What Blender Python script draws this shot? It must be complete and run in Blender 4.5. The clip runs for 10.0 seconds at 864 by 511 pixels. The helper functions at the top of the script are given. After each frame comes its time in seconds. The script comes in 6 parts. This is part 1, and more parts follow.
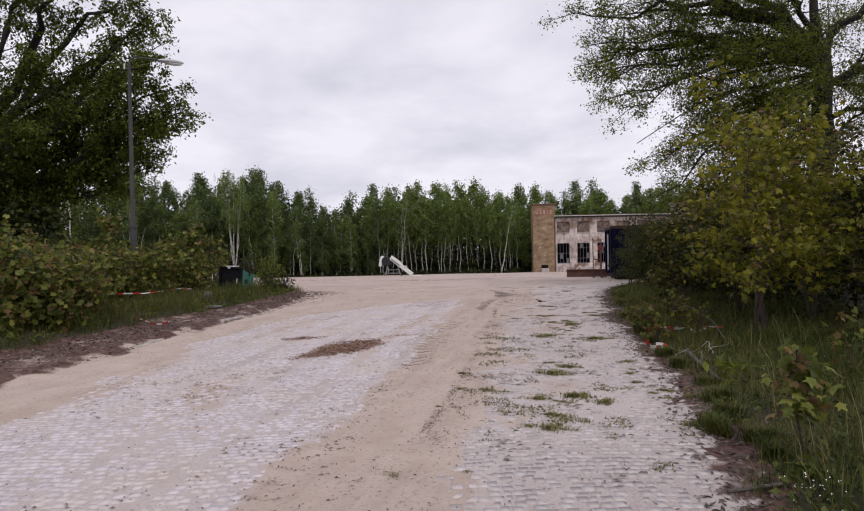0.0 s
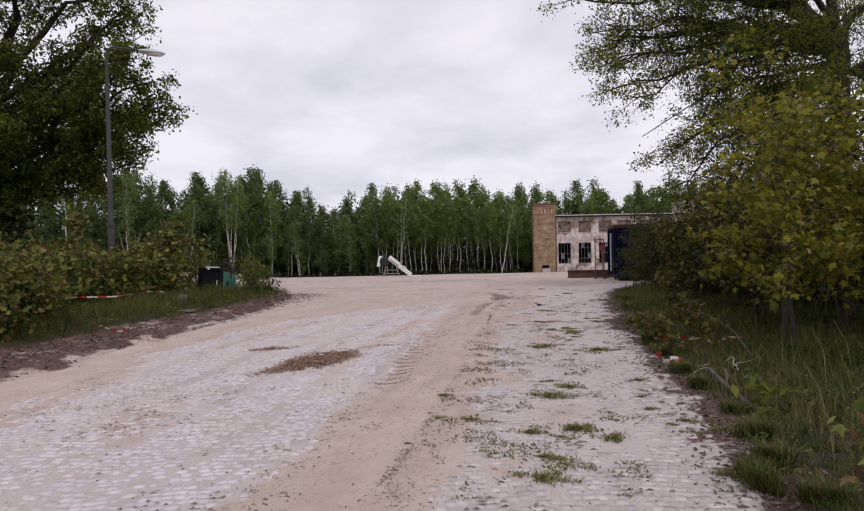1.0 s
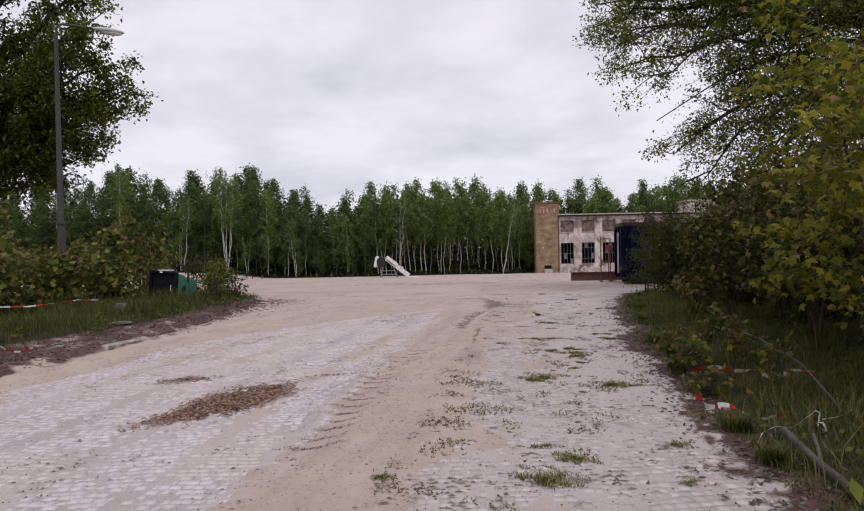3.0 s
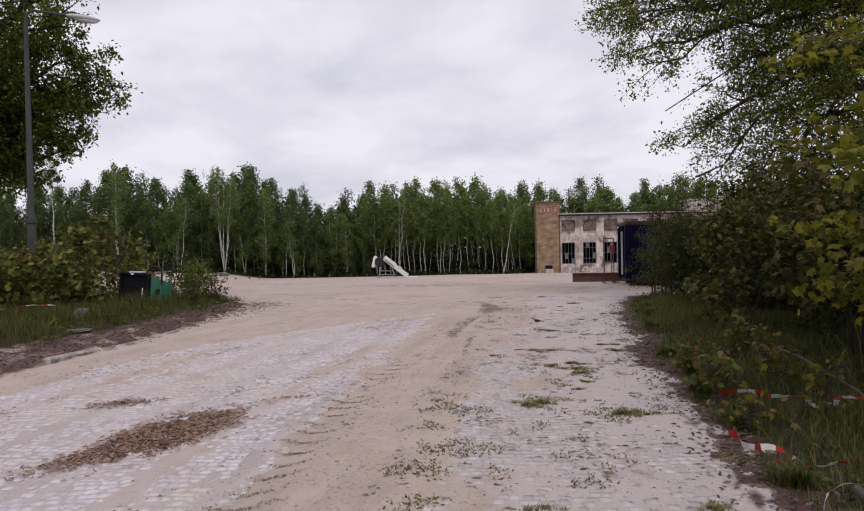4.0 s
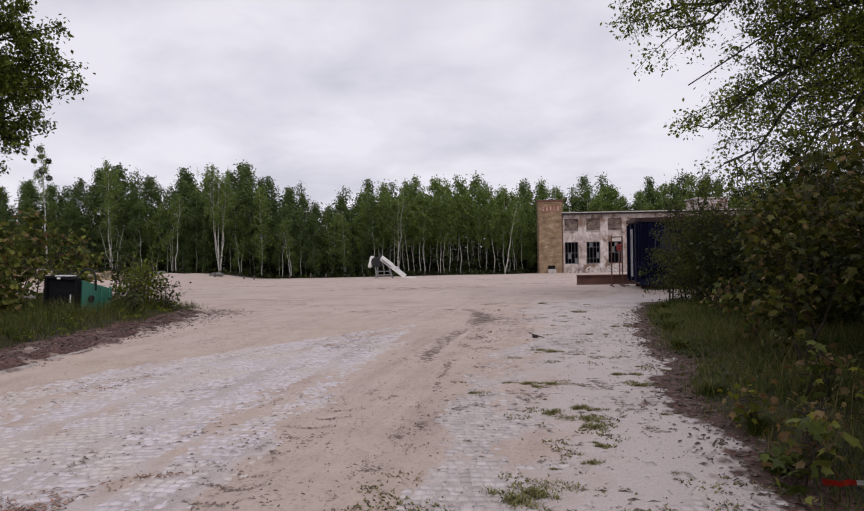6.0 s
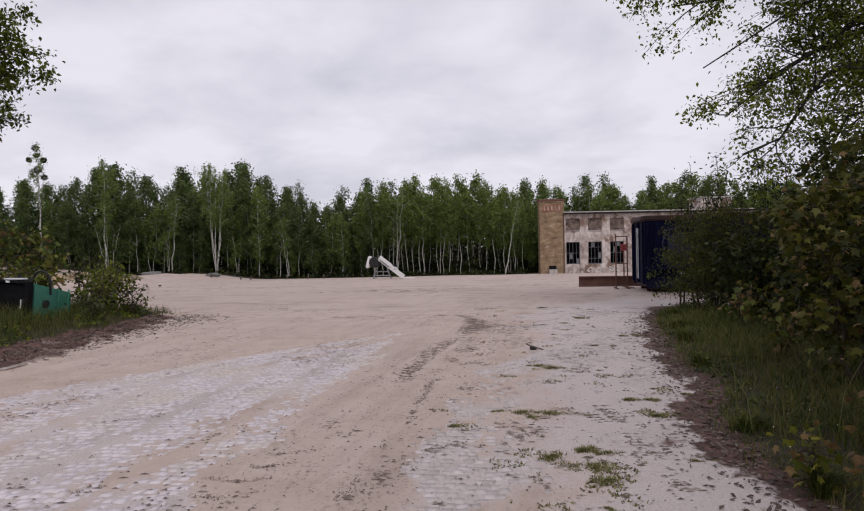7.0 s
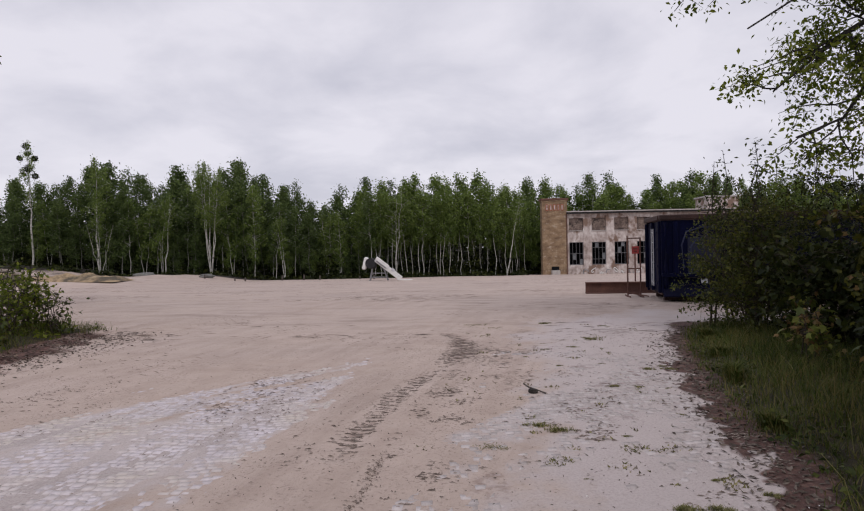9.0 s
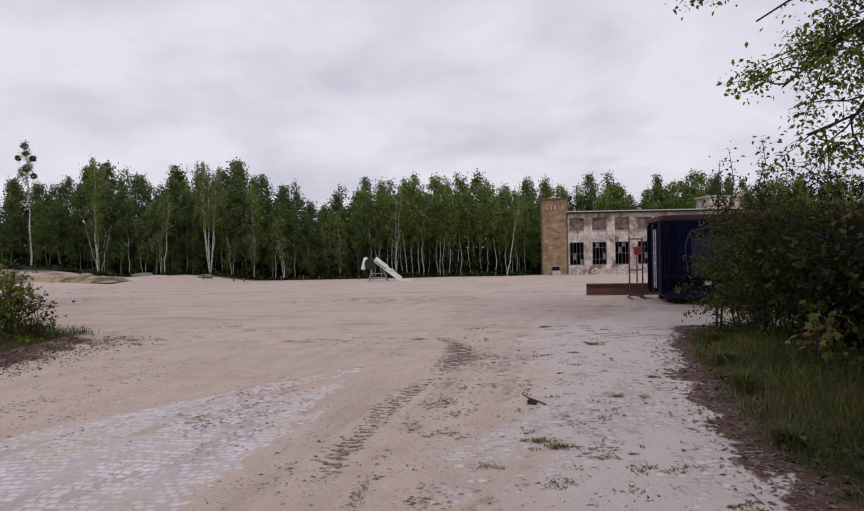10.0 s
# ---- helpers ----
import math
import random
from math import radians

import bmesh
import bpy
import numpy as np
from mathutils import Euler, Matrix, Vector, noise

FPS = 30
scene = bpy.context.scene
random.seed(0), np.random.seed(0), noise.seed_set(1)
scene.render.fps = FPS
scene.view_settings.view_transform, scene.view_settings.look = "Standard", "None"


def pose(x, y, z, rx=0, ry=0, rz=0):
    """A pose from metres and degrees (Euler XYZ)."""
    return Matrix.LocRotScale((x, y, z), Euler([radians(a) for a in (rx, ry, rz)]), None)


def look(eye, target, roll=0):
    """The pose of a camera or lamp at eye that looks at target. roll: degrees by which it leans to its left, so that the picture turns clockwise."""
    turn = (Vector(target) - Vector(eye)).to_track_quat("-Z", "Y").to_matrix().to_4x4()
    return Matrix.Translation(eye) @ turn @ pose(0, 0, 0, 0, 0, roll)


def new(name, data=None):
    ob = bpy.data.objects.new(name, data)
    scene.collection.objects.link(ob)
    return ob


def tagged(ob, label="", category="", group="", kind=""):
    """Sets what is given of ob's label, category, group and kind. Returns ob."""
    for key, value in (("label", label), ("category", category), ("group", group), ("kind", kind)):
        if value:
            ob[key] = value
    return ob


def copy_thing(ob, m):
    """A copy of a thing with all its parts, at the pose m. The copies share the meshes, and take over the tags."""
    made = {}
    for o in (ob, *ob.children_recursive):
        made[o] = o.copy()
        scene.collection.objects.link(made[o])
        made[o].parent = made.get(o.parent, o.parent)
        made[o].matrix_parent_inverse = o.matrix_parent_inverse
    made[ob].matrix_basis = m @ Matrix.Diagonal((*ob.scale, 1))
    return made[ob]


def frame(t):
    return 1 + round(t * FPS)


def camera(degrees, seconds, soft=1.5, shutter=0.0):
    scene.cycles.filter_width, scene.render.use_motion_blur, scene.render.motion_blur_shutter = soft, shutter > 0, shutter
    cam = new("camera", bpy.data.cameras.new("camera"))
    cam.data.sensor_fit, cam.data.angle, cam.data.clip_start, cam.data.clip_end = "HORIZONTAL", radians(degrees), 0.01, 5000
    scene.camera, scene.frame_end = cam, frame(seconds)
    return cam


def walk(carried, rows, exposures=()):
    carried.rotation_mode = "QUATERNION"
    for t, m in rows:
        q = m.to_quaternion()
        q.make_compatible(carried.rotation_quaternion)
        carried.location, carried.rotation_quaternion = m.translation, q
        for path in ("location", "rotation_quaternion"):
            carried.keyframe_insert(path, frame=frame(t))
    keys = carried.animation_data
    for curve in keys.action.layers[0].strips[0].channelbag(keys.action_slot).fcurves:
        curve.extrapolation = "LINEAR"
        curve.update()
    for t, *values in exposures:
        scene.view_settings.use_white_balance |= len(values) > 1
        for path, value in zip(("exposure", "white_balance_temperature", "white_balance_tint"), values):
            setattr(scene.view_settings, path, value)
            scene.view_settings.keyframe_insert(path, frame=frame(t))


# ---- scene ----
cam = camera(71.4, 10.0, soft=1.15)
# seconds, eye, target
PATH = [
    (0, (0.041, 0.075, 1.468), (0.037, 2.075, 1.446)),
    (0.5, (0.157, 0.587, 1.459), (0.152, 2.587, 1.437)),
    (1, (0.288, 1.146, 1.461), (0.28, 3.146, 1.439)),
    (1.5, (0.405, 1.651, 1.462), (0.394, 3.651, 1.440)),
    (2, (0.515, 2.162, 1.463), (0.502, 4.162, 1.441)),
    (2.5, (0.629, 2.707, 1.464), (0.614, 4.707, 1.442)),
    (4, (0.950, 4.30, 1.470), (0.930, 6.3, 1.447)),
    (4.5, (1.055, 4.814, 1.470), (1.033, 6.814, 1.447)),
    (5, (1.156, 5.375, 1.468), (1.131, 7.375, 1.444)),
    (5.5, (1.257, 5.877, 1.462), (1.230, 7.877, 1.438)),
    (7, (1.592, 7.533, 1.460), (1.559, 9.532, 1.436)),
    (7.5, (1.685, 8.038, 1.465), (1.650, 10.037, 1.440)),
    (8, (1.783, 8.618, 1.481), (1.746, 10.617, 1.455)),
    (8.5, (1.869, 9.136, 1.515), (1.830, 11.135, 1.489)),
    (9, (1.945, 9.661, 1.555), (1.904, 11.66, 1.530)),
    (9.5, (1.983, 9.879, 1.572), (1.941, 11.878, 1.546)),
    (10, (2.006, 10.002, 1.581), (1.964, 12.001, 1.556)),
]
walk(cam, [(t, look(eye, target, -1.15)) for t, eye, target in PATH],
     exposures=[(0, 0.05, 6600, 17), (5, -0.02, 6600, 17), (10, -0.12, 6550, 17)])

# ---- light: a bright overcast sky and a very soft, weak sun ----
SUN_ELEV, SUN_TURN = radians(50), radians(165)
world = bpy.data.worlds.new("world")
scene.world = world
world.use_nodes = True
wn, wl = world.node_tree.nodes, world.node_tree.links
wn.clear()
w_out, w_bg = wn.new("ShaderNodeOutputWorld"), wn.new("ShaderNodeBackground")
w_sky = wn.new("ShaderNodeTexSky")
w_sky.sky_type, w_sky.sun_disc = "NISHITA", False
w_sky.sun_elevation, w_sky.sun_rotation = SUN_ELEV, SUN_TURN
w_scale = wn.new("ShaderNodeVectorMath")
w_scale.operation = "SCALE"
w_scale.inputs["Scale"].default_value = 0.1
wl.new(w_sky.outputs[0], w_scale.inputs[0])
w_co = wn.new("ShaderNodeTexCoord")
w_sep = wn.new("ShaderNodeSeparateXYZ")
wl.new(w_co.outputs["Generated"], w_sep.inputs[0])
w_up = wn.new("ShaderNodeMath")
w_up.operation = "MAXIMUM"
w_up.inputs[1].default_value = 0.0
wl.new(w_sep.outputs["Z"], w_up.inputs[0])
w_add = wn.new("ShaderNodeMath")
w_add.operation = "ADD"
w_add.inputs[1].default_value = 0.3
wl.new(w_up.outputs[0], w_add.inputs[0])
w_div = wn.new("ShaderNodeVectorMath")
w_div.operation = "DIVIDE"
wl.new(w_co.outputs["Generated"], w_div.inputs[0])
w_comb = wn.new("ShaderNodeCombineXYZ")
for k in range(3):
    wl.new(w_add.outputs[0], w_comb.inputs[k])
wl.new(w_comb.outputs[0], w_div.inputs[1])
w_noise = wn.new("ShaderNodeTexNoise")
w_noise.inputs["Scale"].default_value = 1.9
w_noise.inputs["Detail"].default_value = 7
w_noise.inputs["Roughness"].default_value = 0.52
w_noise.inputs["Distortion"].default_value = 0.25
wl.new(w_div.outputs[0], w_noise.inputs["Vector"])
w_ramp = wn.new("ShaderNodeValToRGB")
w_ramp.color_ramp.elements[0].position, w_ramp.color_ramp.elements[0].color = 0.34, (0.64, 0.665, 0.74, 1)
w_ramp.color_ramp.elements[1].position, w_ramp.color_ramp.elements[1].color = 0.58, (0.85, 0.868, 0.925, 1)
wl.new(w_noise.outputs["Fac"], w_ramp.inputs[0])
w_mix = wn.new("ShaderNodeMix")
w_mix.data_type = "RGBA"
w_mix.inputs["Factor"].default_value = 0.94
wl.new(w_scale.outputs[0], w_mix.inputs["A"])
wl.new(w_ramp.outputs[0], w_mix.inputs["B"])
wl.new(w_mix.outputs["Result"], w_bg.inputs["Color"])
w_bg.inputs["Strength"].default_value = 1.0
wl.new(w_bg.outputs[0], w_out.inputs[0])

sun = new("sun", bpy.data.lights.new("sun", "SUN"))
sun.data.energy, sun.data.angle, sun.data.color = 1.15, radians(25), (1.0, 0.96, 0.9)
sun.matrix_world = look((0, 0, 30), (0 - 30 * math.sin(SUN_TURN) / math.tan(SUN_ELEV), -30 * math.cos(SUN_TURN) / math.tan(SUN_ELEV), 0))


# ---- small mesh and material tools ----
def smooth(a, b, x):
    t = np.clip((x - a) / (b - a), 0, 1)
    return t * t * (3 - 2 * t)


def array_mesh(name, verts, faces):
    """A mesh from numpy arrays: verts n x 3, faces m x 3 or m x 4."""
    me = bpy.data.meshes.new(name)
    verts, faces = np.asarray(verts, np.float32), np.asarray(faces, np.int32)
    me.vertices.add(len(verts))
    me.vertices.foreach_set("co", verts.ravel())
    k = faces.shape[1]
    me.loops.add(faces.size)
    me.loops.foreach_set("vertex_index", faces.ravel())
    me.polygons.add(len(faces))
    me.polygons.foreach_set("loop_start", np.arange(0, faces.size, k, dtype=np.int32))
    me.update(calc_edges=True)
    return me


def part(name, bm, material, parent, label=""):
    """Links a bmesh or a mesh as one object under a thing or a part."""
    if isinstance(bm, bmesh.types.BMesh):
        me = bpy.data.meshes.new(name)
        bm.to_mesh(me)
        bm.free()
    else:
        me = bm
    if not me.materials:
        me.materials.append(material)
    ob = new(name, me)
    if parent is not None:
        ob.parent = parent
    if label:
        ob["label"] = label
    return ob


def thing(name, label, category, m=None, group="", kind=""):
    ob = tagged(new(name), label, category, group, kind)
    if m is not None:
        ob.matrix_basis = m
    return ob


def box(bm, size, at=(0, 0, 0), turn=(0, 0, 0), bevel=0.0):
    """A bevelled block into bm: size, centre, turn in degrees."""
    m = pose(*at, *turn) @ Matrix.Diagonal((*size, 1))
    made = bmesh.ops.create_cube(bm, size=1, matrix=m)
    if bevel:
        edges = list({e for v in made["verts"] for e in v.link_edges})
        bmesh.ops.bevel(bm, geom=edges, offset=bevel, segments=1, affect="EDGES")
    return bm


def block(size, at=(0, 0, 0), turn=(0, 0, 0), bevel=0.0):
    return box(bmesh.new(), size, at, turn, bevel)


def rod(bm, a, b, r, n=8, r2=None):
    a, b = Vector(a), Vector(b)
    m = Matrix.Translation((a + b) / 2) @ (b - a).to_track_quat("Z", "Y").to_matrix().to_4x4()
    bmesh.ops.create_cone(bm, cap_ends=True, segments=n, radius1=r, radius2=r if r2 is None else r2, depth=(b - a).length, matrix=m)
    return bm


def bent_rod(bm, pts, r, n=8):
    """One skin along a line of points."""
    pts = [Vector(p) for p in pts]
    rings = []
    for i, p in enumerate(pts):
        d = (pts[min(i + 1, len(pts) - 1)] - pts[max(i - 1, 0)]).normalized()
        q = d.to_track_quat("Z", "Y")
        rings.append([bm.verts.new(p + q @ Vector((r * math.cos(6.2832 * k / n), r * math.sin(6.2832 * k / n), 0))) for k in range(n)])
    for a, b in zip(rings, rings[1:]):
        for k in range(n):
            bm.faces.new((a[k], a[(k + 1) % n], b[(k + 1) % n], b[k]))
    bm.faces.new(rings[0][::-1])
    bm.faces.new(rings[-1])
    return bm


def material(name, colours, scale=6.0, detail_scale=60.0, rough=0.8, metal=0.0, bump=0.3, bump_dist=0.01, per="", spread=0.15,
             stain=None, stain_scale=1.5, stain_at=(0.55, 0.68), translucent=0.0, stretch=(1, 1, 1), gloss=0.5):
    """A procedural surface: noise at two scales over a ramp of colours, a stain, relief, and a change from piece to piece."""
    mt = bpy.data.materials.new(name)
    mt.use_nodes = True
    nt = mt.node_tree
    n, l = nt.nodes, nt.links
    b = n["Principled BSDF"]
    co = n.new("ShaderNodeTexCoord")
    mp = n.new("ShaderNodeMapping")
    mp.inputs["Scale"].default_value = stretch
    l.new(co.outputs["Object"], mp.inputs[0])
    n1, n2 = n.new("ShaderNodeTexNoise"), n.new("ShaderNodeTexNoise")
    n1.inputs["Scale"].default_value, n1.inputs["Detail"].default_value = scale, 5
    n2.inputs["Scale"].default_value, n2.inputs["Detail"].default_value = detail_scale, 3
    for q in (n1, n2):
        l.new(mp.outputs[0], q.inputs["Vector"])
    add = n.new("ShaderNodeMath")
    add.operation = "MULTIPLY_ADD"
    add.inputs[1].default_value = 0.45
    l.new(n2.outputs["Fac"], add.inputs[0])
    mul = n.new("ShaderNodeMath")
    mul.operation = "MULTIPLY"
    mul.inputs[1].default_value = 0.55
    l.new(n1.outputs["Fac"], mul.inputs[0])
    l.new(mul.outputs[0], add.inputs[2])
    fac = add.outputs[0]
    if per:
        src = n.new("ShaderNodeNewGeometry").outputs["Random Per Island"] if per == "island" else n.new("ShaderNodeObjectInfo").outputs["Random"]
        ma = n.new("ShaderNodeMath")
        ma.operation = "MULTIPLY_ADD"
        ma.inputs[1].default_value = spread
        l.new(src, ma.inputs[0])
        sub = n.new("ShaderNodeMath")
        sub.operation = "SUBTRACT"
        sub.inputs[1].default_value = spread / 2
        l.new(fac, sub.inputs[0])
        l.new(sub.outputs[0], ma.inputs[2])
        fac = ma.outputs[0]
    ramp = n.new("ShaderNodeValToRGB")
    el = ramp.color_ramp.elements
    while len(el) < len(colours):
        el.new(0.5)
    for i, c in enumerate(colours):
        el[i].position = 0.32 + 0.36 * i / max(1, len(colours) - 1)
        el[i].color = (*c, 1)
    l.new(fac, ramp.inputs[0])
    col = ramp.outputs[0]
    if stain:
        n3 = n.new("ShaderNodeTexNoise")
        n3.inputs["Scale"].default_value, n3.inputs["Detail"].default_value, n3.inputs["Roughness"].default_value = stain_scale, 8, 0.65
        l.new(mp.outputs[0], n3.inputs["Vector"])
        mr = n.new("ShaderNodeMapRange")
        mr.inputs["From Min"].default_value, mr.inputs["From Max"].default_value = stain_at
        l.new(n3.outputs["Fac"], mr.inputs["Value"])
        mx = n.new("ShaderNodeMix")
        mx.data_type = "RGBA"
        l.new(mr.outputs[0], mx.inputs["Factor"])
        l.new(col, mx.inputs["A"])
        mx.inputs["B"].default_value = (*stain, 1)
        col = mx.outputs["Result"]
    l.new(col, b.inputs["Base Color"])
    b.inputs["Roughness"].default_value, b.inputs["Metallic"].default_value = rough, metal
    b.inputs["Specular IOR Level"].default_value = gloss
    if bump:
        bp = n.new("ShaderNodeBump")
        bp.inputs["Strength"].default_value, bp.inputs["Distance"].default_value = bump, bump_dist
        l.new(add.outputs[0], bp.inputs["Height"])
        l.new(bp.outputs[0], b.inputs["Normal"])
    if translucent:
        tr = n.new("ShaderNodeBsdfTranslucent")
        l.new(col, tr.inputs["Color"])
        ms = n.new("ShaderNodeMixShader")
        ms.inputs[0].default_value = translucent
        l.new(b.outputs[0], ms.inputs[1])
        l.new(tr.outputs[0], ms.inputs[2])
        l.new(ms.outputs[0], n["Material Output"].inputs["Surface"])
    return mt


# ---- materials ----
M_SETT = material("granite_sett", [(0.27, 0.245, 0.24), (0.35, 0.322, 0.322), (0.44, 0.412, 0.42)], 9, 140, 0.8, per="object", spread=0.3,
                  stain=(0.52, 0.46, 0.42), stain_scale=0.9, stain_at=(0.48, 0.62), bump=0.4, bump_dist=0.004)
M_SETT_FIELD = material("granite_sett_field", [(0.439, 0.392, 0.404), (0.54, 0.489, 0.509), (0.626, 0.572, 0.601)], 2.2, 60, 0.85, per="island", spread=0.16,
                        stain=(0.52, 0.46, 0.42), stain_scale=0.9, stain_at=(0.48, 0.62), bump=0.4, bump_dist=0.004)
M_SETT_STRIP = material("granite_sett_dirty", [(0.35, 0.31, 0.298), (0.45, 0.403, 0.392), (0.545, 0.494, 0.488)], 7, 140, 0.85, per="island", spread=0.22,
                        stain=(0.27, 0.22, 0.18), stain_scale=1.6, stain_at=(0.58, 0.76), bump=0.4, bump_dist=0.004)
M_KERB = material("dirty_kerb", [(0.22, 0.185, 0.16), (0.36, 0.325, 0.30), (0.50, 0.465, 0.44)], 4, 40, 0.9, stain=(0.13, 0.09, 0.07), stain_scale=2.5, stain_at=(0.5, 0.62), bump=0.6)
M_STONE = material("grey_stone", [(0.075, 0.078, 0.07), (0.13, 0.13, 0.122), (0.21, 0.206, 0.194)], 5, 60, 0.85, bump=0.6)
M_CONCRETE = material("old_concrete", [(0.28, 0.255, 0.235), (0.40, 0.375, 0.355), (0.52, 0.495, 0.475)], 3, 50, 0.9, stain=(0.2, 0.17, 0.14), bump=0.5)
M_BARK = material("dark_bark", [(0.010, 0.008, 0.007), (0.021, 0.017, 0.015), (0.042, 0.035, 0.03)], 6, 40, 0.95, bump=0.9, bump_dist=0.03, stretch=(1, 1, 0.25))
M_SAPLING = material("sapling_bark", [(0.022, 0.016, 0.011), (0.042, 0.031, 0.022), (0.075, 0.058, 0.043)], 12, 80, 0.9, bump=0.5, stretch=(1, 1, 0.3))
M_BIRCH = material("birch_bark", [(0.22, 0.22, 0.19), (0.38, 0.37, 0.335), (0.55, 0.54, 0.50)], 2.0, 12, 0.8, stain=(0.06, 0.055, 0.05),
                   stain_scale=1.6, stain_at=(0.56, 0.62), bump=0.3, stretch=(1, 1, 2.2))
M_BIRCH_GREY = material("grey_green_bark", [(0.09, 0.09, 0.075), (0.17, 0.17, 0.145), (0.28, 0.275, 0.24)], 2.0, 12, 0.85, stain=(0.05, 0.045, 0.04),
                        stain_scale=1.6, stain_at=(0.54, 0.62), bump=0.3, stretch=(1, 1, 2.2))
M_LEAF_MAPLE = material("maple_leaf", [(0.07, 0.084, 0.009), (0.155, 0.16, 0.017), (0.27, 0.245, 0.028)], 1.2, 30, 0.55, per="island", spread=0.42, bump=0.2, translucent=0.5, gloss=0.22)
M_LEAF_MAPLE_SHADED = material("shaded_maple_leaf", [(0.0216, 0.0288, 0.00504), (0.0504, 0.0562, 0.00864), (0.0972, 0.0936, 0.0144)], 1.2, 30, 0.55, per="island", spread=0.42, bump=0.2, translucent=0.35, gloss=0.22)
M_LEAF_RED = material("young_maple_leaf", [(0.12, 0.07, 0.03), (0.20, 0.13, 0.05), (0.25, 0.18, 0.08)], 2.0, 30, 0.55, per="island", spread=0.4, bump=0.2, translucent=0.4, gloss=0.22)
M_LEAF_LIME = material("lime_leaf", [(0.06, 0.085, 0.012), (0.12, 0.155, 0.02), (0.21, 0.235, 0.034)], 0.6, 20, 0.5, per="island", spread=0.4, bump=0.1, translucent=0.58, gloss=0.22)
M_LEAF_CROWN = material("crown_leaf", [(0.03, 0.046, 0.007), (0.07, 0.1, 0.014), (0.148, 0.178, 0.028)], 0.6, 20, 0.5, per="island", spread=0.4, bump=0.1, translucent=0.5, gloss=0.15)
M_LEAF_DARK = material("shade_darkened_leaf", [(0.0112, 0.0176, 0.0048), (0.024, 0.0336, 0.008), (0.0528, 0.0608, 0.0128)], 0.7, 20, 0.5, per="island", spread=0.4, bump=0.1, translucent=0.35, gloss=0.2)
M_LEAF_HEDGE = material("hedge_leaf", [(0.05, 0.068, 0.014), (0.115, 0.14, 0.026), (0.21, 0.215, 0.044)], 1.0, 25, 0.55, per="island", spread=0.42, bump=0.2, translucent=0.35, gloss=0.22)
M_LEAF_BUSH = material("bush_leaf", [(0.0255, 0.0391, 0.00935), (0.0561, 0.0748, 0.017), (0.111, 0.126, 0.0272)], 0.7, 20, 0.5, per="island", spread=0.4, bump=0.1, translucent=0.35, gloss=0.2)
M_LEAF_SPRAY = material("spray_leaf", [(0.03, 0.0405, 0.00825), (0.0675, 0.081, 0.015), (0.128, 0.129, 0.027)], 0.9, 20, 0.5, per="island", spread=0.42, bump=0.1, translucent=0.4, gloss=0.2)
M_LEAF_BIRCH = material("birch_leaf", [(0.075, 0.115, 0.028), (0.135, 0.192, 0.045), (0.20, 0.265, 0.068)], 0.25, 6, 0.6, per="island", spread=0.24, bump=0, translucent=0.4, gloss=0.22)
M_LEAF_BIRCH_B = material("birch_leaf_deep", [(0.045, 0.073, 0.024), (0.085, 0.125, 0.038), (0.135, 0.185, 0.054)], 0.25, 6, 0.6, per="island", spread=0.24, bump=0, translucent=0.35, gloss=0.2)
M_GRASS = material("grass_blade", [(0.0309, 0.0503, 0.00869), (0.0753, 0.101, 0.0174), (0.178, 0.145, 0.0531)], 0.5, 8, 0.6, per="island", spread=0.4, bump=0, translucent=0.35, gloss=0.2)
M_WEED = material("dry_weed", [(0.09, 0.0936, 0.0312), (0.18, 0.178, 0.06), (0.312, 0.276, 0.138)], 2, 12, 0.7, per="island", spread=0.4, bump=0, translucent=0.25, gloss=0.2)
M_BRICK = material("sooty_brick", [(0.085, 0.052, 0.034), (0.225, 0.148, 0.086), (0.36, 0.27, 0.175)], 0.8, 5.5, 0.9, stain=(0.43, 0.37, 0.30), stain_scale=1.4,
                   stain_at=(0.55, 0.72), bump=0.6, bump_dist=0.03, stretch=(1, 1, 2.2))
M_BRICK_RED = material("red_brick", [(0.20, 0.065, 0.04), (0.30, 0.10, 0.06), (0.36, 0.15, 0.09)], 2, 12, 0.9, bump=0.4)
M_PLASTER = material("flaking_plaster", [(0.17, 0.125, 0.105), (0.42, 0.36, 0.335), (0.66, 0.625, 0.60)], 0.6, 2.6, 0.9, stain=(0.19, 0.125, 0.095), stain_scale=0.5,
                     stain_at=(0.52, 0.60), bump=0.6, bump_dist=0.03, stretch=(1, 1, 0.7))
M_INFILL = material("window_infill", [(0.06, 0.042, 0.036), (0.13, 0.095, 0.08), (0.26, 0.205, 0.17)], 1.6, 7, 0.9, bump=0.4, stain=(0.04, 0.03, 0.027), stain_scale=1.5, stain_at=(0.55, 0.62))
M_DARK = material("dark_interior", [(0.006, 0.006, 0.007), (0.01, 0.01, 0.012), (0.016, 0.016, 0.018)], 1, 8, 0.9, bump=0, gloss=0.08)
M_BARS = material("window_bars", [(0.07, 0.07, 0.08), (0.11, 0.11, 0.12), (0.17, 0.17, 0.18)], 3, 20, 0.7, bump=0)
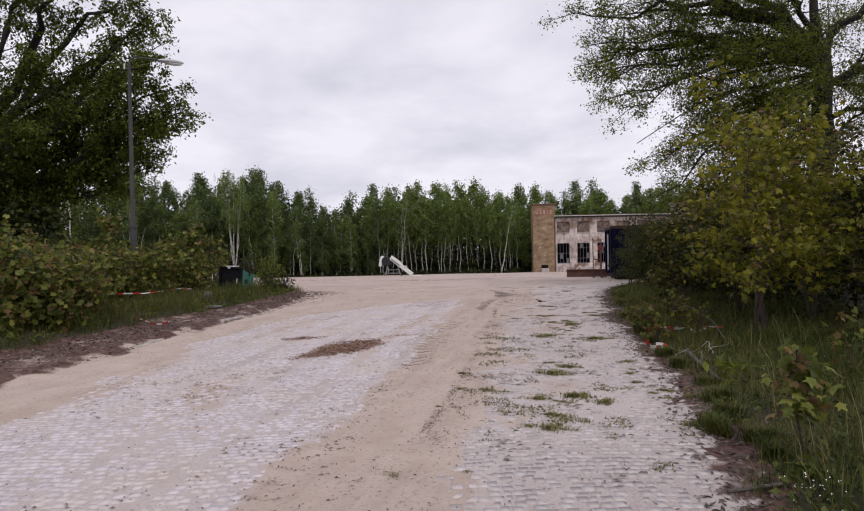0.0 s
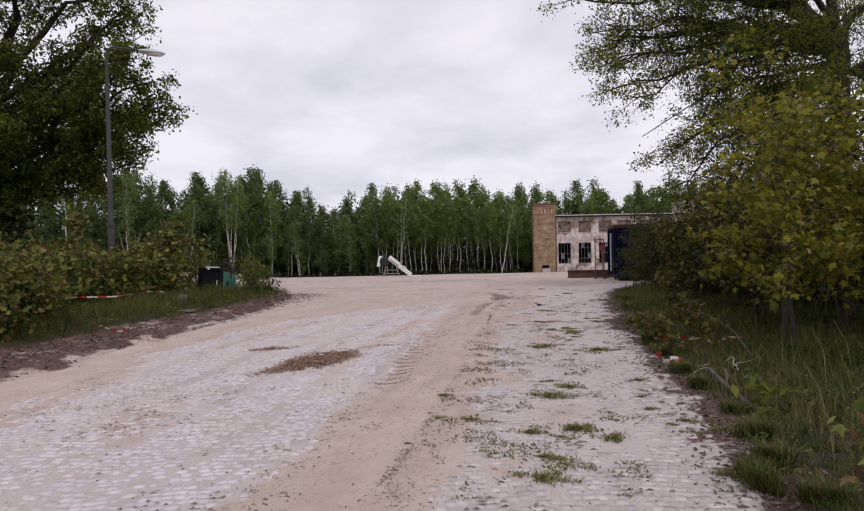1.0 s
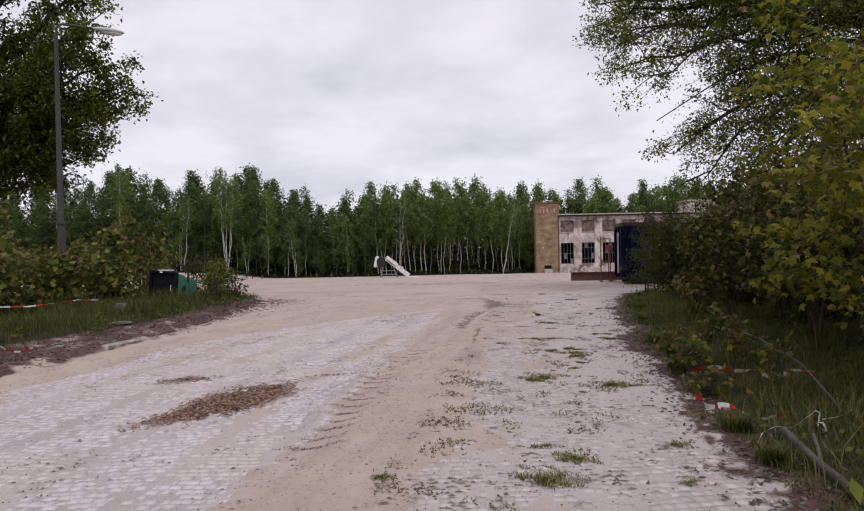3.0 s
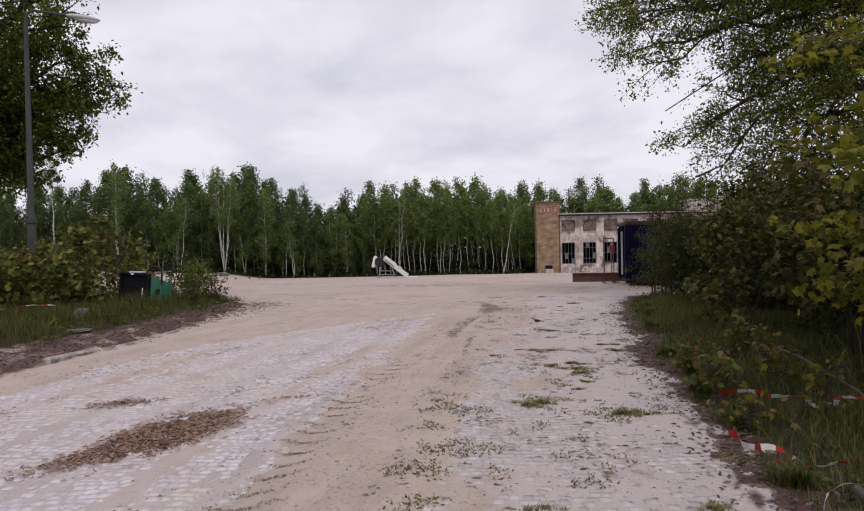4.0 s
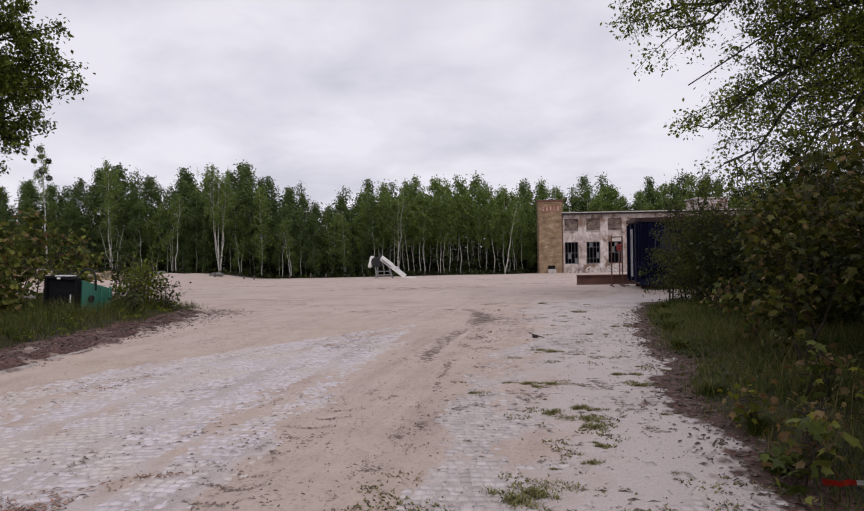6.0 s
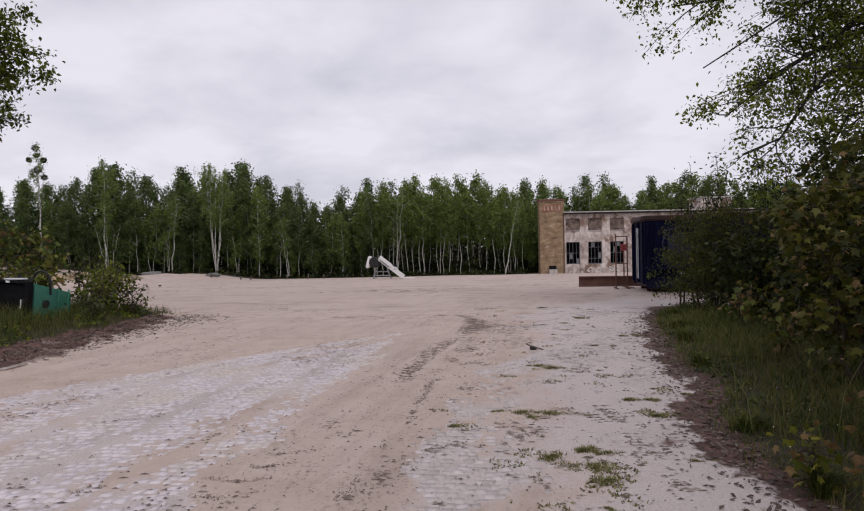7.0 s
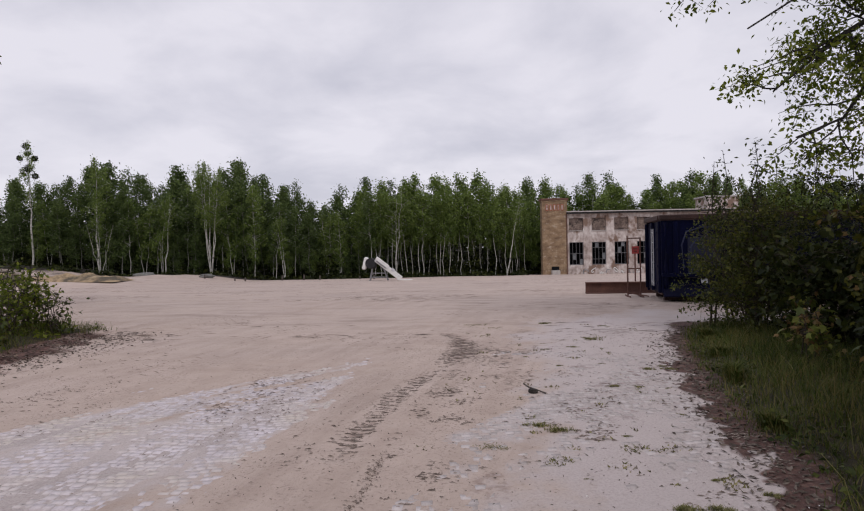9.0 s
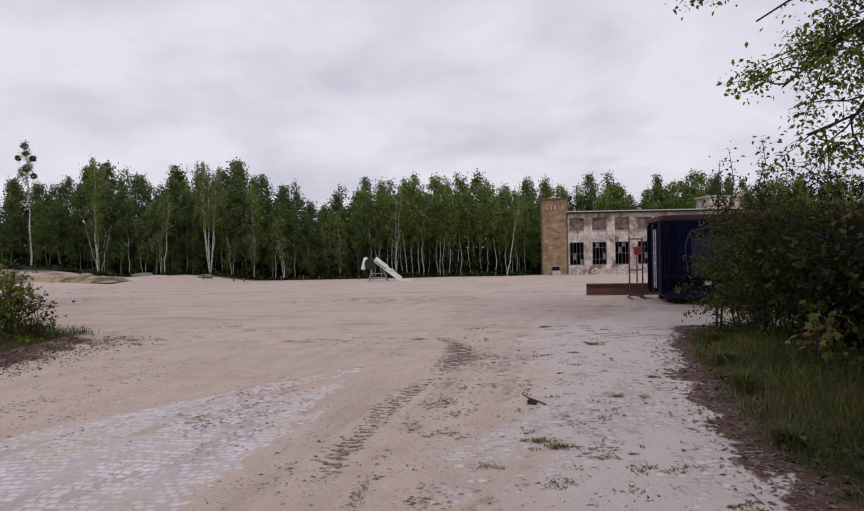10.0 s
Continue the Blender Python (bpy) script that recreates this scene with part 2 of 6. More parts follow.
M_BLUE = material("blue_container_paint", [(0.0015, 0.002, 0.011), (0.0025, 0.0035, 0.022), (0.0045, 0.006, 0.036)], 1.2, 14, 0.45, stain=(0.022, 0.012, 0.012), stain_scale=2.2,
                  stain_at=(0.62, 0.72), bump=0.15, gloss=0.1)
M_RUST = material("rust_red_steel", [(0.07, 0.035, 0.028), (0.12, 0.055, 0.042), (0.17, 0.085, 0.06)], 3, 30, 0.85, bump=0.4)
M_RIM = material("dark_rusty_rim", [(0.02, 0.01, 0.009), (0.04, 0.018, 0.015), (0.075, 0.036, 0.028)], 3, 30, 0.8, bump=0.4)
M_SPRAY = material("pale_blue_spray", [(0.012, 0.016, 0.05), (0.022, 0.028, 0.075), (0.035, 0.042, 0.1)], 4, 30, 0.7, bump=0.1)
M_WHITE = material("dirty_white_paint", [(0.52, 0.52, 0.5), (0.68, 0.68, 0.66), (0.76, 0.76, 0.74)], 1.5, 12, 0.6, stain=(0.3, 0.26, 0.22), stain_at=(0.6, 0.72), bump=0.2)
M_RUBBER = material("black_rubber", [(0.012, 0.012, 0.013), (0.022, 0.022, 0.024), (0.035, 0.035, 0.036)], 5, 40, 0.6, bump=0.3, gloss=0.2)
M_GREEN = material("green_machine_paint", [(0.03, 0.16, 0.11), (0.05, 0.23, 0.16), (0.08, 0.29, 0.21)], 2.5, 25, 0.5, stain=(0.16, 0.15, 0.11), stain_scale=3, stain_at=(0.6, 0.75), bump=0.15)
M_STEEL = material("galvanised_steel", [(0.16, 0.16, 0.17), (0.24, 0.24, 0.25), (0.32, 0.32, 0.33)], 3, 30, 0.55, metal=0.3, bump=0.2)
M_POLE = material("weathered_concrete_pole", [(0.032, 0.032, 0.031), (0.055, 0.054, 0.053), (0.085, 0.083, 0.081)], 3, 30, 0.9, bump=0.4, stretch=(1, 1, 0.3))
M_LAMP = material("lamp_grey", [(0.40, 0.41, 0.43), (0.5, 0.51, 0.53), (0.6, 0.61, 0.63)], 3, 30, 0.5, bump=0.1)
M_RED = material("red_plastic", [(0.42, 0.02, 0.012), (0.55, 0.035, 0.02), (0.62, 0.06, 0.03)], 8, 60, 0.5, bump=0.1)
M_SIGN = material("faded_red_sign", [(0.16, 0.012, 0.012), (0.22, 0.018, 0.017), (0.27, 0.03, 0.026)], 8, 60, 0.6, bump=0.1)
M_TAPEWHITE = material("white_plastic", [(0.6, 0.6, 0.58), (0.72, 0.72, 0.70), (0.8, 0.8, 0.78)], 8, 60, 0.45, bump=0.1)
M_CHIP = material("wood_chips", [(0.15, 0.084, 0.059), (0.25, 0.15, 0.11), (0.36, 0.24, 0.18)], 6, 60, 0.9, per="island", spread=0.5, bump=0.2)
M_MOSS = material("joint_moss", [(0.0633, 0.0529, 0.0253), (0.127, 0.109, 0.0517), (0.218, 0.19, 0.092)], 3, 30, 0.9, per="island", spread=0.45, bump=0, translucent=0.15, gloss=0.2)
M_CRUMB = material("damp_crumbs", [(0.12, 0.092, 0.076), (0.19, 0.15, 0.128), (0.30, 0.25, 0.22)], 5, 50, 0.95, per="island", spread=0.5, bump=0.2, gloss=0.2)
M_SOIL = material("soil_lumps", [(0.06, 0.04, 0.032), (0.12, 0.085, 0.068), (0.22, 0.165, 0.135)], 5, 50, 0.95, per="island", spread=0.5, bump=0.2, gloss=0.2)
M_TWIG = material("dead_twigs", [(0.05, 0.038, 0.03), (0.09, 0.07, 0.055), (0.15, 0.12, 0.10)], 9, 60, 0.9, per="island", spread=0.4, bump=0.3)
M_LOG = material("grey_dead_wood", [(0.04, 0.032, 0.027), (0.075, 0.062, 0.054), (0.13, 0.112, 0.10)], 6, 60, 0.9, bump=0.6)
M_SANDHEAP = material("yellow_sand_heap", [(0.20, 0.14, 0.08), (0.33, 0.24, 0.14), (0.42, 0.32, 0.2)], 0.5, 4, 0.95, stain=(0.08, 0.065, 0.045), stain_scale=0.35,
                      stain_at=(0.5, 0.62), bump=0.5, bump_dist=0.05)
M_LOGO = material("faded_pale_paint", [(0.005, 0.0065, 0.024), (0.007, 0.009, 0.032), (0.011, 0.013, 0.042)], 3, 20, 0.6, bump=0)

# ---- the lie of the land ----
RIGHT_EDGE = np.array([(1.2, 0.0), (1.55, 2.0), (1.77, 3.35), (2.26, 4.66), (2.8, 6.83), (3.12, 8.8), (3.42, 10.06), (3.64, 12.3), (4.2, 13.6), (4.5, 15.4), (5.0, 17.3), (5.6, 19.3), (6.5, 21.0)])
LEFT_EDGE = np.array([(-7.2, 2.0), (-6.6, 6.0), (-6.05, 9.9), (-5.85, 11.2), (-5.5, 12.9), (-5.15, 14.5), (-4.8, 15.5), (-4.6, 17.0), (-4.45, 18.5), (-4.5, 19.7)])
# where the bare soil of the left bank meets the road
SOIL_EDGE = np.array([(-5.4, 2.0), (-4.95, 6.0), (-4.65, 8.5), (-4.6, 10.5), (-4.3, 12.1), (-4.17, 13.2), (-4.0, 14.4), (-3.85, 15.6), (-3.85, 16.7), (-3.98, 17.9), (-4.1, 19.0), (-4.35, 20.2)])
TRACK = np.array([(-1.0, 0.0), (-0.5, 3.3), (-0.28, 4.9), (0.45, 9.6), (0.95, 12.5), (1.35, 15.3), (1.8, 18.0), (2.0, 19.5)])


def edge_x(line, y):
    return np.interp(y, line[:, 1], line[:, 0])


def wave(x, y, s, seed=0.0):
    """Cheap rolling noise, about -1 to 1."""
    a = np.sin(x * s + 1.7 * np.sin(y * s * 0.83 + seed) + seed) * np.cos(y * s * 1.13 + 1.3 * np.sin(x * s * 0.71 - seed))
    b = np.sin(x * s * 2.3 - 1.1 * np.sin(y * s * 2.9 + 2 * seed)) * np.sin(y * s * 2.1 + seed * 3)
    return 0.65 * a + 0.35 * b


LATTICE = np.random.default_rng(77).uniform(-1, 1, (256, 256))


def cloud(x, y, s, octaves=3):
    """Uneven value noise, about -1 to 1."""
    out, amp, tot = 0.0, 1.0, 0.0
    for k in range(octaves):
        u, v = np.asarray(x) * s + 31.7 * k, np.asarray(y) * s + 17.3 * k
        i, j = np.floor(u).astype(int), np.floor(v).astype(int)
        a, b = u - i, v - j
        a, b = a * a * (3 - 2 * a), b * b * (3 - 2 * b)
        g = lambda p, q: LATTICE[(i + p) % 256, (j + q) % 256]
        out = out + amp * ((g(0, 0) * (1 - a) + g(1, 0) * a) * (1 - b) + (g(0, 1) * (1 - a) + g(1, 1) * a) * b)
        tot += amp * 0.62
        amp, s = amp * 0.55, s * 2.1
    return out / tot


def right_verge(x, y):
    """0 on the pavement, 1 well inside the grass on the right."""
    d = np.minimum(x - edge_x(RIGHT_EDGE, y) + 0.10 * wave(x, y, 2.4, 0.5), (21.3 - y + 0.25 * wave(x, y, 1.1, 2.0)) * 0.9)
    return d


def left_verge(x, y):
    d = np.minimum(edge_x(LEFT_EDGE, y) - x + 0.14 * wave(x, y, 2.0, 1.5), (21.2 - y + 0.3 * wave(x, y, 1.0, 4.0)) * 0.9)
    return d


def fall(y):
    """The yard sinks gently towards the works and the wood."""
    return -2.5 * smooth(22, 34, y) * np.clip((y - 26) / 68, 0, 1.08)


def lane(x, y):
    """Across the way that the wheels take: it swings to the right towards the yard."""
    k = np.clip(y - 12.0, 0, 3.5)
    return x - 0.15 * y - 0.1 * k * k - 0.7 * np.maximum(y - 15.5, 0)


def cover(x, y):
    """Height of the sand over the tops of the setts."""
    near = smooth(22, 16, y)
    s = lane(x, y)
    c = -0.0056 + (0.0046 * cloud(1.7 * s, 0.2 * y, 1.0, 4) * smooth(3, 9, y) + 0.003 * cloud(x, 0.6 * y, 0.8, 2) + 0.0018 * cloud(x, y, 5.0, 2)) * near
    tr = edge_x(TRACK, y)
    d = x - tr + 0.16 * cloud(x, 0.6 * y, 2.6)
    c = c + 0.026 * smooth(-0.72 - 0.25 * smooth(9, 14, y), -0.28, d) * smooth(0.8, 0.12, d)
    right = smooth(0.3, 0.9, x - tr)
    c = c + right * (0.002 + 0.0045 * cloud(x, y, 1.4)) * smooth(4.2, 5.6, y) + 0.0045 * right * smooth(8, 12, y)
    c = c + 0.035 * smooth(15.3, 17.4, y - 1.0 * (x + 1.5) + 0.9 * cloud(2.0 * s, 0.3 * y, 0.8)) * smooth(11, 13, y)
    c = c + 0.04 * smooth(1.25, 0.1, x - edge_x(SOIL_EDGE, y) + 0.3 * wave(x, y, 1.2, 5.0))
    return c


RUTS = ((-0.40, 0.16, 0.03, 7.6, 11.6, 0.46), (-0.42, 0.12, 0.014, 0, 7.5, 0.34), (0.25, 0.07, 0.02, 0, 14, 0.4), (-0.05, 0.1, 0.012, 2, 12, 0.12), (-1.6, 0.25, 0.010, 3, 18, 0.0), (-3.2, 0.28, 0.010, 6, 20, 0.0))
HOOK = np.array([(1.12, 14.1), (1.19, 14.67), (1.34, 15.5), (1.58, 16.5), (1.93, 17.6), (2.17, 18.4), (2.26, 19.1), (2.16, 19.8), (1.95, 20.1)])


def rut_lines(x, y):
    """For each wheel track: how far within it a place lies, the bars of its tread, and its numbers."""
    tr = edge_x(TRACK, y) + 0.05 * np.sin(y * 1.1)
    for off, w, deep, y0, y1, stain in RUTS:
        d = (x - tr - off) / w
        on = smooth(y0 - 0.9, y0 + 0.9, y) * smooth(y1 + 0.6, y1 - 0.9, y) * np.clip(0.75 + 0.5 * wave(x, y, 1.9, off), 0, 1)
        yield on, d, 0.5 + 0.5 * np.sin(2 * np.pi * (y + 0.12 * np.abs(d)) / 0.24), deep, stain


def hook(x, y):
    """The deep curved wheel track at the head of the sand: nearness to it and the bars of its tread."""
    best = np.full(np.shape(x), 9.0)
    for (ax, ay), (bx, by) in zip(HOOK[:-1], HOOK[1:]):
        u = np.clip(((x - ax) * (bx - ax) + (y - ay) * (by - ay)) / ((bx - ax) ** 2 + (by - ay) ** 2), 0, 1)
        best = np.minimum(best, np.hypot(x - ax - u * (bx - ax), y - ay - u * (by - ay)))
    wide = 0.12 + 0.10 * smooth(17.6, 18.4, y) * smooth(20.0, 19.0, y) - 0.05 * np.exp(-((y - 17.2) / 0.35) ** 2)
    return np.exp(-(best / wide) ** 4) * np.clip(0.8 + 0.5 * wave(x, y, 2.1, 1.0), 0, 1), 0.5 + 0.5 * np.sin(2 * np.pi * (y - 0.5 * x) / 0.25)


def ruts(x, y):
    near, bars = hook(x, y)
    out = -0.035 * near * (0.55 + 0.45 * bars)
    for on, d, tread, deep, stain in rut_lines(x, y):
        out += on * (-deep * np.exp(-d ** 4) * (0.35 + 0.65 * tread) + 0.5 * deep * np.exp(-((np.abs(d) - 1.45) / 0.4) ** 2))
    return out


def rut_damp_shade(x, y):
    near, bars = hook(x, y)
    out = near * (0.42 + 0.14 * bars) * smooth(13.9, 14.8, y) * (1 - 0.75 * np.exp(-((y - 17.2) / 0.45) ** 2))
    for on, d, tread, deep, stain in rut_lines(x, y):
        out = np.maximum(out, on * stain * np.exp(-d ** 4) * (0.5 + 0.5 * tread))
    return out


def ground_z(x, y):
    x, y = np.asarray(x, float), np.asarray(y, float)
    z = fall(y) + cover(x, y) * smooth(60, 30, y) + ruts(x, y)
    r, l = right_verge(x, y), left_verge(x, y)
    z = z + smooth(0.0, 0.9, r) * (0.07 + 0.03 * wave(x, y, 1.7, 1.0)) + 0.10 * smooth(0.8, 4, r)
    ridge = edge_x(SOIL_EDGE, y) - x + 0.12 * wave(x, y, 1.6, 3.0)
    z = z + ((0.075 + 0.035 * wave(x, y, 3.1, 4.0)) * np.exp(-((ridge - 0.2) / 0.2) ** 2) + (0.05 + 0.03 * wave(x, y, 2.3, 1.0)) * np.exp(-((ridge - 0.75) / 0.3) ** 2) + 0.02 * cloud(x, y, 5.0) * smooth(-0.1, 0.15, ridge)) * smooth(21.5, 19, y) + smooth(-0.2, 0.9, l) * (0.20 + 0.04 * wave(x, y, 1.3, 2.0))
    far = smooth(24, 36, y)
    z = z + far * 0.04 * wave(x + 0.6 * y, 0.5 * y, 0.23, 0.7)
    heap = smooth(-22, -32, x) * smooth(60, 68, y) * smooth(160, 140, y)
    z = z + heap * (0.8 + 0.3 * wave(x, y, 0.35, 1.0)) + 2.0 * smooth(-40, -60, x) * smooth(72, 94, y)
    return z


def ground_point(x, y):
    return float(ground_z(np.array([x]), np.array([y]))[0])


def steps(parts):
    out = [np.array([parts[0][0]])]
    for a, b, h in parts:
        n = max(1, int(round((b - a) / h)))
        out.append(np.linspace(a, b, n + 1)[1:])
    return np.concatenate(out)


gx = steps([(-900, -200, 100), (-200, -60, 10), (-60, -14, 2), (-14, -7.5, 0.25), (-7.5, 5.5, 0.065), (5.5, 12, 0.25), (12, 60, 2), (60, 200, 10), (200, 900, 100)])
gy = steps([(-300, -40, 65), (-40, -6, 3.4), (-6, 2.2, 0.4), (2.2, 20.5, 0.068), (20.5, 30, 0.2), (30, 100, 1.0), (100, 200, 10), (200, 1400, 100)])
GX, GY = np.meshgrid(gx, gy)
GZ = ground_z(GX, GY)
nx, ny = len(gx), len(gy)
gi = np.arange(nx * ny).reshape(ny, nx)
ground_me = array_mesh("ground", np.stack([GX.ravel(), GY.ravel(), GZ.ravel()], 1),
                       np.stack([gi[:-1, :-1].ravel(), gi[:-1, 1:].ravel(), gi[1:, 1:].ravel(), gi[1:, :-1].ravel()], 1))
# what lies on the ground: red = drifted sand, green = bare soil, blue = turf, alpha = dark leaf litter
zone = np.zeros((nx * ny, 4), np.float32)
fx, fy = GX.ravel(), GY.ravel()
rv, lv = right_verge(fx, fy), left_verge(fx, fy)
zone[:, 0] = smooth(-0.012, 0.006, cover(fx, fy))
zone[:, 1] = np.maximum(np.maximum(smooth(-0.34, 0.08, rv + 0.18 * cloud(fx, fy, 3.5) + 0.14 * cloud(fx, fy, 9.0, 2) + 0.06 * smooth(10.5, 12, fy)), smooth(-0.4, 0.1, edge_x(SOIL_EDGE, fy) - fx + 0.24 * cloud(fx, fy, 2.6)) * (0.78 + 0.3 * cloud(fx, fy, 2.2)) * smooth(21.8, 20.2, fy)),
                        0.55 * smooth(0.5, 1.0, wave(fx, fy, 1.4, 6.0)) * smooth(26, 40, fy))
zone[:, 1] = np.maximum(zone[:, 1], rut_damp_shade(fx, fy))
zone[:, 1] = np.maximum(zone[:, 1], 0.6 * np.exp(-((fx - 2.0) / 0.3) ** 2 - ((fy - 4.3) / 0.3) ** 2))
zone[:, 0] *= 1 - 0.7 * smooth(0.45, 2.2, fx - edge_x(TRACK, fy) + 0.3 * cloud(fx, fy, 1.5)) * smooth(27, 19, fy)
strip = smooth(0.5, 1.1, fx - edge_x(TRACK, fy)) * smooth(4.4, 5.2, fy) * smooth(26, 18, fy) * smooth(0.2, -0.2, rv)
zone[:, 1] = np.maximum(zone[:, 1], strip * (0.2 + 0.22 * cloud(fx, fy, 2.2)))
chip_x, chip_y = (fx + 1.38) * 0.37 + (fy - 9.1) * 0.93, -(fx + 1.4) * 0.93 + (fy - 9.1) * 0.37
zone[:, 1] = np.maximum(zone[:, 1], 0.5 * smooth(1.3, 0.5, np.hypot(chip_x / 0.66, chip_y / 0.22)))
zone[:, 2] = np.maximum(np.maximum(smooth(0.1, 0.38, rv + 0.08 * wave(fx, fy, 6.0, 3.0)), smooth(0.0, 0.4, lv)), smooth(-33, -44, fx) * smooth(64, 70, fy) * (0.5 + 0.3 * wave(fx, fy, 0.5, 2.0)))
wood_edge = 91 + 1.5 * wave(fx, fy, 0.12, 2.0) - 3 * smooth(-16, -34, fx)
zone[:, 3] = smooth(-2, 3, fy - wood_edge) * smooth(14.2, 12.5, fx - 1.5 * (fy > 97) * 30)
attr = ground_me.color_attributes.new("zone", "FLOAT_COLOR", "POINT")
attr.data.foreach_set("color", zone.ravel())
ground_me.polygons.foreach_set("use_smooth", np.ones(len(ground_me.polygons), bool))


def ground_material():
    mt = bpy.data.materials.new("ground_sand_and_soil")
    mt.use_nodes = True
    n, l = mt.node_tree.nodes, mt.node_tree.links
    b = n["Principled BSDF"]
    co = n.new("ShaderNodeTexCoord")
    at = n.new("ShaderNodeVertexColor")
    at.layer_name = "zone"
    sep = n.new("ShaderNodeSeparateColor")
    l.new(at.outputs["Color"], sep.inputs[0])

    def noise_tex(scale, detail=4, rough=0.55, stretch=None, turn=0.0, bent=0.0):
        q = n.new("ShaderNodeTexNoise")
        q.inputs["Scale"].default_value, q.inputs["Detail"].default_value, q.inputs["Roughness"].default_value = scale, detail, rough
        q.inputs["Distortion"].default_value = bent
        if stretch:
            mp = n.new("ShaderNodeMapping")
            mp.inputs["Scale"].default_value = stretch
            rt = n.new("ShaderNodeMapping")
            rt.inputs["Rotation"].default_value = (0, 0, turn)
            l.new(co.outputs["Object"], rt.inputs[0])
            l.new(rt.outputs[0], mp.inputs[0])
            l.new(mp.outputs[0], q.inputs["Vector"])
        else:
            l.new(co.outputs["Object"], q.inputs["Vector"])
        return q.outputs["Fac"]

    def ramp(fac, stops):
        r = n.new("ShaderNodeValToRGB")
        while len(r.color_ramp.elements) < len(stops):
            r.color_ramp.elements.new(0.5)
        for e, (p, c) in zip(r.color_ramp.elements, stops):
            e.position, e.color = p, (*c, 1)
        l.new(fac, r.inputs[0])
        return r.outputs[0]

    def mix(fac, a, c):
        m = n.new("ShaderNodeMix")
        m.data_type = "RGBA"
        l.new(fac, m.inputs["Factor"])
        l.new(a, m.inputs["A"])
        l.new(c, m.inputs["B"])
        return m.outputs["Result"]

    def broken(mask, amount=0.5, scale=7):
        """The mask with a ragged rim."""
        q = n.new("ShaderNodeMath")
        q.operation = "MULTIPLY_ADD"
        q.inputs[1].default_value, q.inputs[2].default_value = amount, -amount / 2
        l.new(noise_tex(scale, 6, 0.65), q.inputs[0])
        a = n.new("ShaderNodeMath")
        l.new(mask, a.inputs[0])
        l.new(q.outputs[0], a.inputs[1])
        mr = n.new("ShaderNodeMapRange")
        mr.inputs["From Min"].default_value, mr.inputs["From Max"].default_value = 0.35, 0.65
        l.new(a.outputs[0], mr.inputs["Value"])
        return mr.outputs[0]

    def scaled(fac, k, shift=0.0):
        q = n.new("ShaderNodeMath")
        q.operation, q.use_clamp = "MULTIPLY_ADD", True
        q.inputs[1].default_value, q.inputs[2].default_value = k, shift
        l.new(fac, q.inputs[0])
        return q.outputs[0]

    fine = noise_tex(55, 5, 0.7)
    dust = ramp(fine, [(0.32, (0.404, 0.345, 0.331)), (0.55, (0.508, 0.446, 0.434))])
    gap = ramp(fine, [(0.32, (0.33, 0.277, 0.262)), (0.6, (0.46, 0.405, 0.395))])
    joint = mix(scaled(sep.outputs["Red"], 5.0, -0.3), gap, dust)
    place = n.new("ShaderNodeSeparateXYZ")
    l.new(co.outputs["Object"], place.inputs[0])
    yard = scaled(place.outputs["Y"], 0.125, -2.1)
    sand = ramp(noise_tex(2.2, 8, 0.68), [(0.3, (0.368, 0.282, 0.235)), (0.5, (0.466, 0.368, 0.314)), (0.7, (0.545, 0.445, 0.389))])
    along_way = ramp(noise_tex(1.0, 7, 0.65, (3.4, 0.28, 1), 0.25), [(0.38, (0.326, 0.249, 0.214)), (0.58, (0.526, 0.431, 0.390))])
    across = ramp(noise_tex(0.55, 9, 0.75, (0.55, 4.2, 1), 0.12, 0.6), [(0.40, (0.184, 0.140, 0.120)), (0.5, (0.451, 0.368, 0.331))])
    sand = mix(scaled(noise_tex(0.5, 5, 0.6), 2.6, -0.95), sand, along_way)
    m1 = n.new("ShaderNodeMath")
    m1.operation = "MULTIPLY"
    l.new(scaled(noise_tex(0.21, 5, 0.6), 3.0, -1.0), m1.inputs[0])
    l.new(yard, m1.inputs[1])
    sand = mix(m1.outputs[0], sand, across)
    mottle = ramp(noise_tex(0.32, 6, 0.7), [(0.36, (0.368, 0.287, 0.241)), (0.62, (0.492, 0.403, 0.350))])
    half = n.new("ShaderNodeValue")
    half.outputs[0].default_value = 0.35
    sand = mix(half.outputs[0], sand, mottle)
    crumbs = ramp(noise_tex(34, 3, 0.6), [(0.55, (0, 0, 0)), (0.66, (1, 1, 1))])
    dark = n.new("ShaderNodeRGB")
    dark.outputs[0].default_value = (0.20, 0.155, 0.13, 1)
    m2 = n.new("ShaderNodeMath")
    m2.operation = "MULTIPLY"
    l.new(crumbs, m2.inputs[0])
    l.new(scaled(noise_tex(1.7, 5, 0.6), 2.6, -0.85), m2.inputs[1])
    sand = mix(m2.outputs[0], sand, dark.outputs[0])
    soil = ramp(noise_tex(9, 7, 0.7), [(0.3, (0.032, 0.015, 0.012)), (0.52, (0.090, 0.045, 0.037)), (0.72, (0.195, 0.112, 0.088))])
    turf = ramp(noise_tex(5, 6, 0.7), [(0.3, (0.016, 0.013, 0.006)), (0.55, (0.034, 0.027, 0.013)), (0.75, (0.068, 0.050, 0.028))])
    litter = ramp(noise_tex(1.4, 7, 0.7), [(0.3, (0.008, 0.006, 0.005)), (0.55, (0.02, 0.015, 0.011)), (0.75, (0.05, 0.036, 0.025))])
